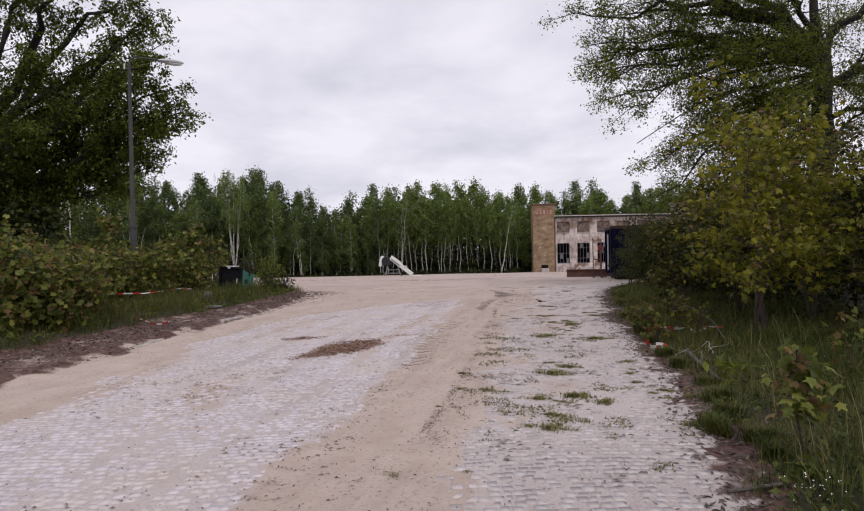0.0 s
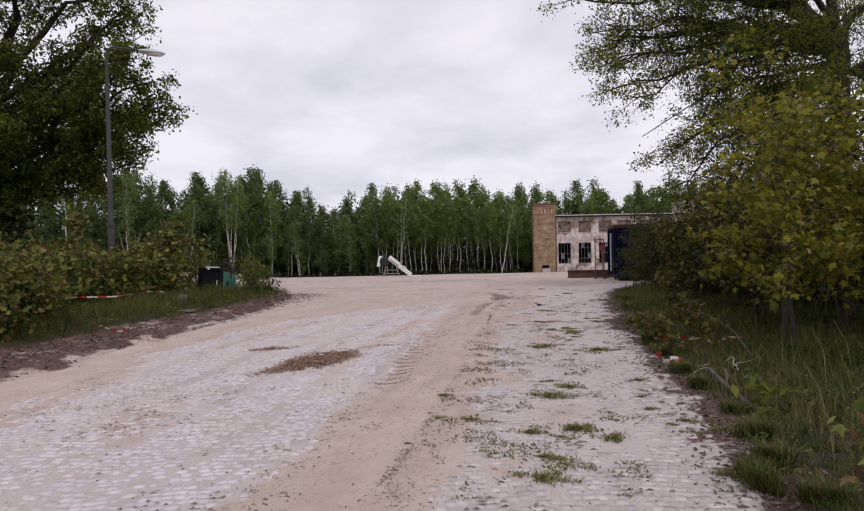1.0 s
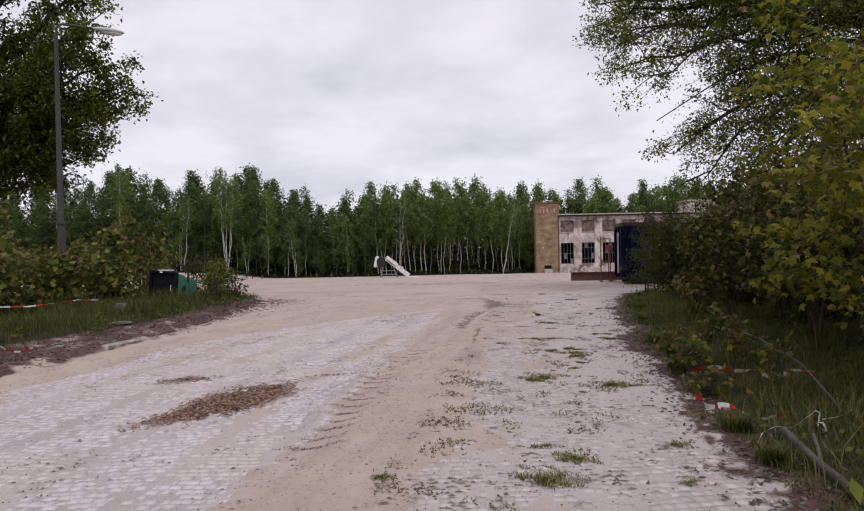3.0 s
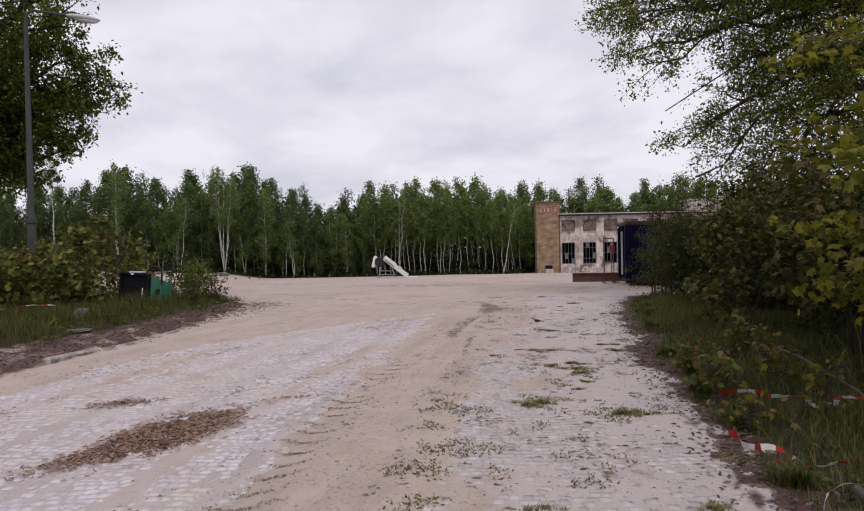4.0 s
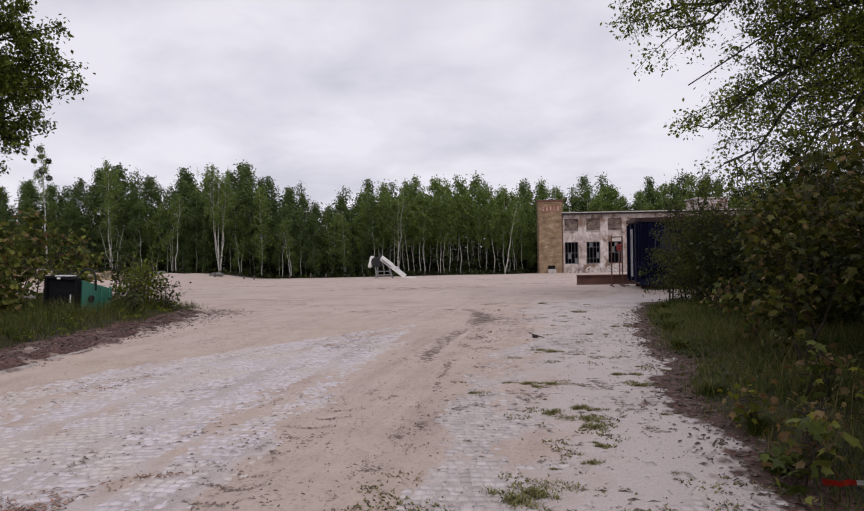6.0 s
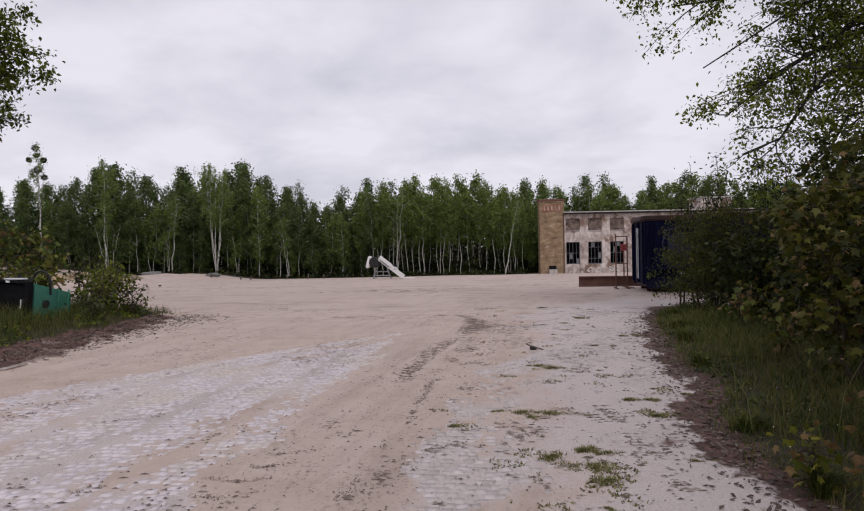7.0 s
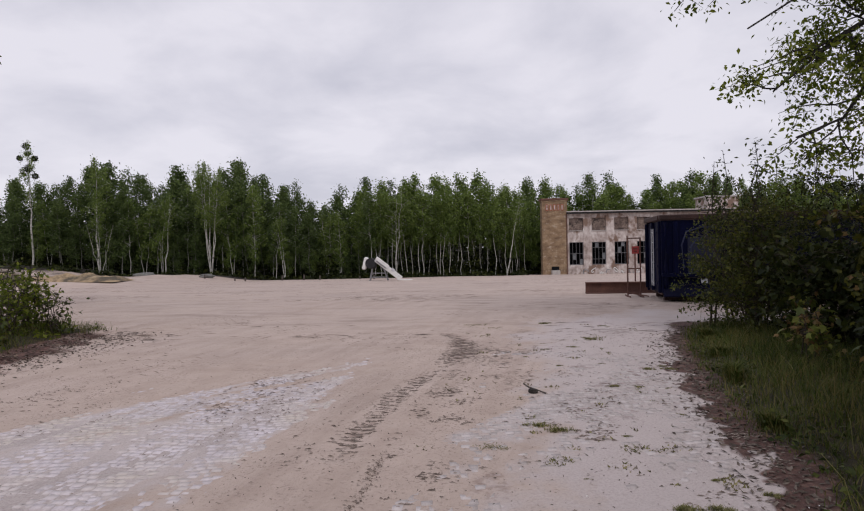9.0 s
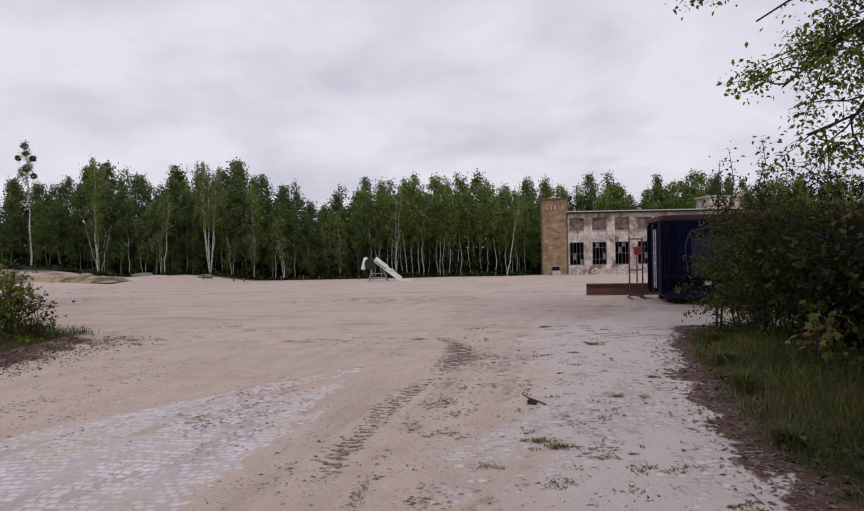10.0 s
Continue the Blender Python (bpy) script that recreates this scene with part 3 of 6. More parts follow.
    col = mix(broken(sep.outputs["Red"], 0.6, 5), joint, sand)
    col = mix(broken(sep.outputs["Green"], 0.8, 9), col, soil)
    col = mix(broken(sep.outputs["Blue"], 0.7, 5), col, turf)
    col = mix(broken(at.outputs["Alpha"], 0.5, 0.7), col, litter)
    l.new(col, b.inputs["Base Color"])
    b.inputs["Roughness"].default_value = 0.92
    bp = n.new("ShaderNodeBump")
    bp.inputs["Strength"].default_value, bp.inputs["Distance"].default_value = 0.8, 0.02
    l.new(noise_tex(16, 9, 0.75), bp.inputs["Height"])
    l.new(bp.outputs[0], b.inputs["Normal"])
    return mt


ground = tagged(part("ground", ground_me, ground_material(), None), "pale trampled sand over old stone paving with wheel ruts", "ground", kind="structure")


# ---- plants ----
OVAL = (np.array([(0, 0, 0), (0.28, 0.45, 0.06), (0, 1.0, -0.08), (-0.28, 0.45, 0.06)]), np.array([(0, 1, 2), (0, 2, 3)]))
CLUMP = (np.array([(0, -0.1, 0), (0.5, 0.35, 0.16), (0.12, 1.0, -0.1), (-0.45, 0.5, 0.12)]), np.array([(0, 1, 2), (0, 2, 3)]))
MAPLE = (np.array([(0, 0.30, 0.05), (0, 0, 0), (0.34, 0.06, -0.04), (0.30, 0.28, 0.0), (0.58, 0.52, -0.08), (0.24, 0.56, 0.02), (0, 1.0, -0.12),
                   (-0.24, 0.56, 0.02), (-0.58, 0.52, -0.08), (-0.30, 0.28, 0.0), (-0.34, 0.06, -0.04)]),
         np.array([(0, k, k + 1) for k in range(1, 10)] + [(0, 10, 1)]))

MAPLE_SMALL = (np.array([(0, 0, 0), (0.42, 0.12, -0.04), (0.26, 0.42, 0.03), (0.46, 0.7, -0.06), (0, 1.0, -0.1), (-0.46, 0.7, -0.06), (-0.26, 0.42, 0.03), (-0.42, 0.12, -0.04)]),
               np.array([(0, k, k + 1) for k in range(1, 7)]))


def leaf_mesh(name, rng, kind, at, size, droop=0.35, lie=0.7):
    """Leaves of one kind at the given points: random headings, hanging by droop; lie: how flat they hang."""
    verts, faces = kind
    n = len(at)
    yaw = rng.uniform(0, 2 * np.pi, n)
    pitch = -droop + rng.normal(0, 0.45, n)
    roll = rng.normal(0, lie, n)
    cy, sy, cp, sp, cr, sr = np.cos(yaw), np.sin(yaw), np.cos(pitch), np.sin(pitch), np.cos(roll), np.sin(roll)
    v = verts[None] * np.asarray(size)[:, None, None] * np.ones((n, 1, 1))
    x, y, z = v[..., 0], v[..., 1], v[..., 2]
    x, z = x * cr[:, None] + z * sr[:, None], -x * sr[:, None] + z * cr[:, None]
    y, z = y * cp[:, None] - z * sp[:, None], y * sp[:, None] + z * cp[:, None]
    x, y = x * cy[:, None] - y * sy[:, None], x * sy[:, None] + y * cy[:, None]
    p = np.stack([x, y, z], -1) + np.asarray(at)[:, None]
    f = faces[None] + (np.arange(n) * len(verts))[:, None, None]
    return array_mesh(name, p.reshape(-1, 3), f.reshape(-1, 3))


class Wood:
    """Gathers tapered limbs into one mesh."""

    def __init__(self):
        self.v, self.f, self.n = [], [], 0

    def limb(self, pts, r0, r1, sides=6):
        pts = np.asarray(pts, float)
        m = len(pts)
        d = np.gradient(pts, axis=0)
        d /= np.linalg.norm(d, axis=1)[:, None] + 1e-9
        ref = np.where(np.abs(d[:, 2:3]) > 0.9, np.array([[1.0, 0, 0]]), np.array([[0, 0, 1.0]]))
        u = np.cross(d, ref)
        u /= np.linalg.norm(u, axis=1)[:, None]
        w = np.cross(d, u)
        a = np.arange(sides) * 2 * np.pi / sides
        r = np.linspace(r0, r1, m)[:, None, None]
        ring = pts[:, None] + r * (np.cos(a)[None, :, None] * u[:, None] + np.sin(a)[None, :, None] * w[:, None])
        i = np.arange(m * sides).reshape(m, sides) + self.n
        j = np.roll(i, -1, 1)
        self.f.append(np.stack([i[:-1].ravel(), j[:-1].ravel(), j[1:].ravel(), i[1:].ravel()], 1))
        self.v.append(ring.reshape(-1, 3))
        self.n += m * sides

    def mesh(self, name):
        me = array_mesh(name, np.concatenate(self.v), np.concatenate(self.f))
        me.polygons.foreach_set("use_smooth", np.ones(len(me.polygons), bool))
        return me


def bend(rng, a, b, n=7, arch=0.1, wobble=0.03):
    """A crooked line from a to b that arches upwards."""
    a, b = np.asarray(a, float), np.asarray(b, float)
    t = np.linspace(0, 1, n)[:, None]
    length = np.linalg.norm(b - a)
    p = a + (b - a) * t
    p[:, 2] += arch * length * np.sin(np.pi * t[:, 0])
    p[1:-1] += rng.normal(0, wobble * length, (n - 2, 3))
    return p


def along(p, t):
    t = np.clip(t, 0, 1) * (len(p) - 1)
    i = np.minimum(t.astype(int), len(p) - 2)
    return p[i] + (p[i + 1] - p[i]) * (t - i)[:, None]


def spread_tree(name, label, seed, foot, crotch, r0, limbs, leaf_kind, leaf_size, leaf_mat, bark, twigs=26, twig_len=1.5, leaves=70, bare=0.25, category="tree",
                fuzz=0.16, droop=0.5, group="", stout=1.0):
    """A broad tree: a trunk, named limbs that reach to given ends, twigs along each, and leaves along the twigs."""
    rng = np.random.default_rng(seed)
    foot, crotch = np.asarray(foot, float), np.asarray(crotch, float)
    tree = thing(name, label, category, Matrix.Translation(foot), group)
    wood, spots = Wood(), []
    stem = bend(rng, (0, 0, -0.15), crotch - foot, 8, 0.0, 0.015)
    wood.limb(stem, r0, r0 * 0.62, 10)
    for start, end, r, *tip_bare in limbs:
        leafy = tip_bare[0] if tip_bare else 1.0
        a = along(stem, np.array([start]))[0]
        line = bend(rng, a, np.asarray(end, float) - foot, 10, 0.06, 0.018)
        wood.limb(line, r * stout, 0.012, 7)
        reach = np.linalg.norm(line[-1] - line[0])
        heading = (line[-1] - line[0]) / reach
        for k in range(twigs):
            t = bare + (leafy - bare) * (k + rng.uniform()) / twigs
            p = along(line, np.array([t]))[0]
            d = heading * rng.uniform(0.2, 0.9) + rng.normal(0, 0.62, 3)
            d[2] = d[2] * 0.7 + rng.uniform(-0.35, 0.35)
            d /= np.linalg.norm(d)
            ln = twig_len * rng.uniform(0.45, 1.15) * (1.15 - 0.55 * t)
            tw = bend(rng, p, p + d * ln, 5, 0.05, 0.03)
            wood.limb(tw, 0.016 + 0.25 * r * (1 - t) * 0.5, 0.004, 3)
            for s in range(4):
                q = along(tw, rng.uniform(0.25, 1, 1))[0]
                e = d * 0.5 + rng.normal(0, 0.55, 3)
                e[2] -= 0.15
                tip = q + e / np.linalg.norm(e) * ln * rng.uniform(0.25, 0.5)
                sp = bend(rng, q, tip, 3, 0.0, 0.04)
                wood.limb(sp, 0.006, 0.002, 3)
                m = max(3, int(leaves / 5 * rng.uniform(0.6, 1.3)))
                spots.append(along(sp, rng.uniform(0.1, 1.05, m)) + rng.normal(0, fuzz * 0.6, (m, 3)))
            m = max(3, int(leaves / 5))
            spots.append(along(tw, rng.uniform(0.3, 1.0, m)) + rng.normal(0, fuzz, (m, 3)))
    part("trunk", wood.mesh("trunk"), bark, tree)
    pts = np.concatenate(spots)
    part("crown", leaf_mesh("crown", rng, leaf_kind, pts, leaf_size * rng.uniform(0.6, 1.25, len(pts)), droop), leaf_mat, tree)
    return tree


def shrub(name, label, seed, x, y, height, radius, stems, leaf_kind, leaf_size, leaf_mat, count, bark, category="shrub", lean=(0, 0), base=0.12, group="", fill=0.5, kinds=None, droop=0.5):
    """A many-stemmed bush or sapling: crooked stems with side shoots, and leaves in tiers along the shoots."""
    rng = np.random.default_rng(seed)
    z0 = ground_point(x, y)
    ob = thing(name, label, category, Matrix.Translation((x, y, z0)), group)
    wood, spots = Wood(), []
    shoots = []
    for k in range(stems):
        a = 2 * np.pi * (k + rng.uniform()) / stems
        r = radius * rng.uniform(0.15, 0.75) if stems > 1 else 0.0
        top = np.array([math.cos(a) * r + lean[0], math.sin(a) * r + lean[1], height * rng.uniform(0.72, 1.0) if stems > 1 else height])
        line = bend(rng, (rng.normal(0, 0.06), rng.normal(0, 0.06), -0.06), top, 8, 0.02, 0.02)
        wood.limb(line, 0.008 + 0.004 * height, 0.004, 6)
        for j in range(int(9 + 5 * height)):
            t = base + (1 - base) * rng.uniform() ** 0.8
            p = along(line, np.array([t]))[0]
            b = rng.uniform(0, 2 * np.pi)
            ln = radius * (1.12 - 0.75 * t) * rng.uniform(0.45, 1.0)
            q = p + np.array([math.cos(b) * ln, math.sin(b) * ln, ln * rng.uniform(-0.15, 0.5)])
            s = bend(rng, p, q, 5, 0.08, 0.04)
            wood.limb(s, 0.007, 0.002, 3)
            shoots.append((s, ln))
    total = sum(ln for s, ln in shoots)
    for s, ln in shoots:
        m = max(2, int(count * ln / total))
        spots.append(along(s, 1 - rng.uniform(0, 0.85, m) ** 1.4) + rng.normal(0, 0.055 + 0.04 * fill, (m, 3)))
    pts = np.concatenate(spots)
    pts[:, 2] = np.maximum(pts[:, 2], 0.03)
    part("stem", wood.mesh("stem"), bark, ob)
    if kinds is None:
        part("foliage", leaf_mesh("foliage", rng, leaf_kind, pts, leaf_size * rng.uniform(0.55, 1.25, len(pts)), droop), leaf_mat, ob)
    else:
        pick = rng.uniform(size=len(pts)) < kinds[1]
        part("foliage", leaf_mesh("foliage", rng, leaf_kind, pts[~pick], leaf_size * rng.uniform(0.55, 1.25, (~pick).sum()), droop), leaf_mat, ob)
        part("young_foliage", leaf_mesh("young_foliage", rng, leaf_kind, pts[pick], leaf_size * rng.uniform(0.45, 1.0, pick.sum()), droop), kinds[0], ob, "reddish young leaves")
    return ob


SPRIG = (np.array([(0.34, 0.0, 0.0), (-0.34, 0.18, 0.06), (0.06, 1.0, -0.1)]), np.array([(0, 1, 2)]))


def birch(seed, height, bark=None, leaf=None, low=0.3, wide=0.12, forks=1, leaves=3600, clump=0.2, slim=0.003, splay=0.12, boughs=46, fan=False, label="slender white-barked birch in fresh spring leaf"):
    """A slender tree of the wood, standing at the origin: rising boughs, and leaves hanging in strands from them."""
    rng = np.random.default_rng(seed)
    ob = thing("birch_tree", label, "tree", group="trees of the wood")
    wood, spots = Wood(), []
    for k in range(forks):
        a = rng.uniform(0, 2 * np.pi) + 2 * np.pi * k / forks
        sway = height * (0.025 if forks == 1 else splay * rng.uniform(0.5, 1.1))
        top = np.array([math.cos(a) * sway, math.sin(a) * sway, height * (1 if k == 0 else rng.uniform(0.75, 0.97))])
        if fan:
            top = np.array([height * splay * (2 * k / (forks - 1) - 1), 0.4 * math.sin(a), height * rng.uniform(0.85, 1.0)])
        line = bend(rng, (0.03 * height * (k > 0) * math.cos(a) * 0.4, 0.02 * math.sin(a), -0.4), top, 10, 0.0, 0.007)
        wood.limb(line, slim * height + 0.006, 0.01, 6)
        m = int(boughs / forks ** 0.6)
        for j in range(m):
            t = low + (1 - low) * ((j + rng.uniform()) / m) ** 0.9
            u = (t - low) / (1 - low)
            p = along(line, np.array([t]))[0]
            b = rng.uniform(0, 2 * np.pi)
            ln = height * wide * (0.5 + 0.75 * u ** 0.6) * (1.06 - u ** 2.6) * 1.25 * rng.uniform(0.45, 1.15)
            q = p + np.array([math.cos(b) * ln, math.sin(b) * ln, ln * rng.uniform(0.2, 1.0) * (1 - 0.45 * u)])
            s = bend(rng, p, q, 4, 0.04, 0.03)
            wood.limb(s[[0, 2, 3]], 0.026 * (1 - 0.6 * u), 0.006, 3)
            c = max(6, int(leaves / (m * forks) * (0.35 + 0.9 * ln / (height * wide))))
            # strands hang from points along the bough
            h = max(2, c // 14)
            root = along(s, rng.uniform(0.2, 1.04, h)) + rng.normal(0, 0.05 + 0.09 * ln, (h, 3))
            drop = rng.uniform(0.3, 1.1, h) * (0.5 + 0.05 * height)
            pick = rng.integers(0, h, c)
            q = root[pick].copy()
            q[:, 2] += 0.18 - rng.uniform(0, 1, c) * drop[pick]
            spots.append(q + rng.normal(0, 0.13, (c, 3)))
        tip = along(line, rng.uniform(0.88, 1.0, leaves // (22 * forks)))
        spots.append(tip + rng.normal(0, 0.26, tip.shape) * (1, 1, 0.9))
    pts = np.concatenate(spots)
    pts = pts[pts[:, 2] > 0.3]
    part("trunk", wood.mesh("trunk"), bark or M_BIRCH, ob)
    part("crown", leaf_mesh("crown", rng, SPRIG, pts, clump * rng.uniform(0.6, 1.4, len(pts)), 0.7), leaf or M_LEAF_BIRCH, ob)
    return ob


# the wood: its skyline as the height of the trees along the line y = 97, seen from the way's end
SKY_X = [-95, -75, -63, -59, -54.8, -52.3, -46.8, -44.6, -40, -35.6, -33, -31.6, -29.5, -27, -25, -23.6, -20, -18.8, -16, -12.3, -9.5, -7, -4.7, -1.5, 1.7, 4.9, 7, 12, 16, 21, 24.6, 27, 28.7, 29.9, 31, 32.5, 34.2, 37, 40.3, 44, 60, 80]
SKY_H = [14, 15, 14.4, 15.5, 13.8, 15.6, 17.6, 15.9, 15.1, 17.2, 15.8, 14.5, 16.8, 17.4, 16.7, 13.7, 14.2, 12.2, 10.6, 12.9, 14.1, 15, 13.8, 14.8, 14.5, 15.2, 13.6, 12.4, 13.8, 12.9, 13.9, 12.8, 11.6, 9.6, 12.2, 13.8, 12.2, 13.6, 13.8, 12.8, 12.8, 12.5]
rng_wood = np.random.default_rng(11)
# low, wide, stems, leaves, bark, leaf
KINDS = ((0.45, 0.085, 1, 3000, M_BIRCH, M_LEAF_BIRCH), (0.36, 0.105, 1, 3600, M_BIRCH_GREY, M_LEAF_BIRCH), (0.52, 0.075, 1, 2400, M_BIRCH, M_LEAF_BIRCH), (0.16, 0.12, 1, 4400, M_BIRCH_GREY, M_LEAF_BIRCH),
         (0.26, 0.10, 2, 3800, M_BIRCH, M_LEAF_BIRCH), (0.14, 0.13, 1, 4600, M_BIRCH_GREY, M_LEAF_BIRCH_B), (0.10, 0.14, 2, 4600, M_BIRCH_GREY, M_LEAF_BIRCH_B), (0.22, 0.115, 1, 4200, M_BIRCH_GREY, M_LEAF_BIRCH_B),
         (0.38, 0.10, 1, 3200, M_BIRCH, M_LEAF_BIRCH_B), (0.08, 0.16, 1, 4600, M_BIRCH_GREY, M_LEAF_BIRCH_B))
protos = [birch(20 + k, 10.0, bark, leaf, low, wide, forks, int(leaves * 0.72), 0.182, label="slender white-barked birch in fresh spring leaf" if bark is M_BIRCH else "young green broadleaf tree of the wood's edge")
          for k, (low, wide, forks, leaves, bark, leaf) in enumerate(KINDS)]
used = [False] * len(protos)


def plant_birch(k, x, y, height, turn):
    m = Matrix.LocRotScale((x, y, ground_point(x, y)), Euler((rng_wood.normal(0, 0.02), rng_wood.normal(0, 0.025), turn)), None)
    s = height / 10.0
    if used[k]:
        ob = copy_thing(protos[k], m)
    else:
        ob, used[k] = protos[k], True
        ob.matrix_basis = m
    w = s ** 0.7 * rng_wood.uniform(1.1, 1.6)
    ob.scale = (w, w, s)
    return ob


def wood_height(x, y):
    k = (y - 10.0) / 87.0
    return 1.58 + (float(np.interp(2.0 + (x - 2.0) / k, SKY_X, SKY_H)) - 4.18) * k - ground_point(x, y)


for row, (depth, step, tall, kinds) in enumerate(((0, 1.9, 0.86, (0, 1, 3, 4, 8)), (3.5, 1.8, 1.04, (1, 4, 7, 5, 3)), (8, 2.5, 1.07, (5, 6, 7, 9, 3)))):
    x = -92.0
    while x < 84:
        thicket = -10 < x < 12
        x += step * rng_wood.uniform(0.6, 1.4) * (0.4 if thicket and row == 0 else 1.0)
        y = 96.5 + depth + rng_wood.uniform(-1.8, 1.8) + 13 * float(smooth(12.5, 17, x))
        h = wood_height(x, y) * tall * rng_wood.uniform(0.86, 1.0)
        if rng_wood.uniform() < 0.14 and row < 2:
            h *= 0.62
        pick = ((0, 2, 0, 2), (0, 1, 4, 1), (1, 3, 4))[row] if thicket else ((5, 7, 8, 4), (5, 7, 6, 8), (5, 6, 7, 9))[row] if x < -12 else kinds
        plant_birch(pick[rng_wood.integers(len(pick))], x, y, h, rng_wood.uniform(0, 6.28))
# young growth before the trunks
for x in np.arange(-90, 80, 4.3):
    if not -8 < x < 16:
        y = 95.5 + rng_wood.uniform(-1, 2) + 13 * float(smooth(12.5, 17, x))
        plant_birch((3, 9, 6, 5)[rng_wood.integers(4)], x + rng_wood.uniform(-1.5, 1.5), y, rng_wood.uniform(4.0, 7.0), rng_wood.uniform(0, 6.28))


def landmark(seed, x, y, height, lean=0.0, **how):
    ob = birch(seed, height, **how)
    ob.matrix_basis = pose(x, y, ground_point(x, y), 0, lean, 0)
    return ob


# birches that stand out before the wood
landmark(61, -30.6, 93.0, 16.6, low=0.46, wide=0.1, forks=5, leaves=6800, clump=0.2, slim=0.0046, splay=0.10, boughs=70, fan=True, label="clump of white birch stems spreading from one foot")
landmark(62, -46.4, 93.2, 16.3, low=0.34, wide=0.12, forks=1, leaves=4200, clump=0.2, slim=0.0085, label="tall white birch with low forking boughs")
landmark(63, -46.3, 93.0, 8.0, 0, low=0.3, wide=0.10, forks=3, leaves=260, clump=0.2, slim=0.006, splay=0.22, fan=True, boughs=16, label="bare forked birch stems beside a tall birch")
landmark(64, 10.6, 93.5, 10.6, 9, low=0.55, wide=0.12, leaves=420, clump=0.2, slim=0.0095, boughs=14, label="leaning pale birch with few leaves")
landmark(65, -5.0, 94.0, 13.0, low=0.3, wide=0.14, forks=2, leaves=700, clump=0.17, slim=0.0042, boughs=30, label="thin birch with bare pale twigs")
landmark(66, -37.5, 94.0, 11.5, 3, low=0.5, wide=0.08, leaves=900, clump=0.2, slim=0.007, label="thin leaning birch at the wood's edge")
landmark(67, -20.5, 94.0, 9.0, 0, low=0.4, wide=0.1, forks=2, leaves=1500, clump=0.2, slim=0.007, label="young twin-stemmed birch at the wood's edge")
landmark(68, -69.0, 92.0, 15.0, 0, low=0.35, wide=0.1, forks=2, leaves=1600, clump=0.2, slim=0.008, label="sparse white birch with low boughs")
# a sparse old birch with mistletoe in its top
hero = landmark(77, -56.6, 94.0, 17.6, low=0.5, wide=0.075, leaves=1100, clump=0.2, slim=0.0085, label="tall sparse birch with dark balls of mistletoe in its top")
for k, (dx, dy, z, s) in enumerate(((-0.3, -0.3, 17.0, 0.5), (0.6, 0.1, 15.3, 0.42), (-1.3, -0.2, 15.3, 0.36), (-0.6, 0.3, 16.0, 0.34), (0.1, -0.5, 13.8, 0.62), (-0.8, 0.0, 13.4, 0.6), (0.7, 0.0, 12.8, 0.45))):
    q = rng_wood.normal(0, 1, (260, 3))
    q = q / np.linalg.norm(q, axis=1)[:, None] * rng_wood.uniform(0.3, 1, (260, 1)) ** 0.5 * s + (dx, dy, z)
    part("mistletoe", leaf_mesh("mistletoe", rng_wood, OVAL, q, np.full(260, 0.22)), M_LEAF_DARK, hero)
# undergrowth between the trunks
under = []
for x in np.arange(-92, 84, 1.5):
    for k in range(2):
        yy = 98.5 + rng_wood.uniform(-2, 7) + 12 * float(smooth(13, 19, x))
        xx = x + rng_wood.uniform(-0.8, 0.8)
        n = 130
        h = rng_wood.uniform(1.0, 3.4)
        p = rng_wood.normal(0, 1, (n, 3)) * (0.75, 0.75, 0.36 * h) + (xx, yy, 0.45 * h)
        p[:, 2] = np.abs(p[:, 2]) + ground_point(xx, yy)
        under.append(p)
    # a taller, darker belt further in
    h = rng_wood.uniform(3.0, 6.0)
    yy = 116 + rng_wood.uniform(-3, 3) + 8 * float(smooth(13, 19, x))
    p = rng_wood.normal(0, 1, (90, 3)) * (1.1, 1.0, 0.36 * h) + (x, yy, 0.4 * h)
    p[:, 2] = np.abs(p[:, 2]) + ground_point(x, yy)
    under.append(p)
    # low dark growth along the yard's rim
    for k in range(2):
        xx, h = x + rng_wood.uniform(-0.8, 0.8), rng_wood.uniform(0.3, 1.1)
        yy = 94.2 + rng_wood.uniform(-1.2, 1.2) + 13 * float(smooth(12.5, 17, x)) - 4.0 * float(smooth(-20, -34, x)) * rng_wood.uniform(0, 1)
        p = rng_wood.normal(0, 1, (34, 3)) * (0.7, 0.5, 0.4 * h)
        p[:, 2] = np.abs(p[:, 2]) + ground_point(xx, yy)
        under.append(p + (xx, yy, 0))
under = np.concatenate(under)
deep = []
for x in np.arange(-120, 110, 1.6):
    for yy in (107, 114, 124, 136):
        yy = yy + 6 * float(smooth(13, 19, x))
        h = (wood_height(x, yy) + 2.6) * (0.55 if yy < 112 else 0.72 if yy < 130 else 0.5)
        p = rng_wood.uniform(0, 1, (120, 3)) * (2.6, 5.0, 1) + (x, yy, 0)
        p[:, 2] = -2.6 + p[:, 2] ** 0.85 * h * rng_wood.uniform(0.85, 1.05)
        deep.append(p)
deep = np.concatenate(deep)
tagged(part("deep_wood", leaf_mesh("deep_wood", rng_wood, CLUMP, deep, 0.62 * rng_wood.uniform(0.5, 1.3, len(deep)) * (1 + 0.8 * (deep[:, 1] > 132))), M_LEAF_DARK, None), "leaf mass darkened for the shade deep behind the birches", "wood", kind="stuff")
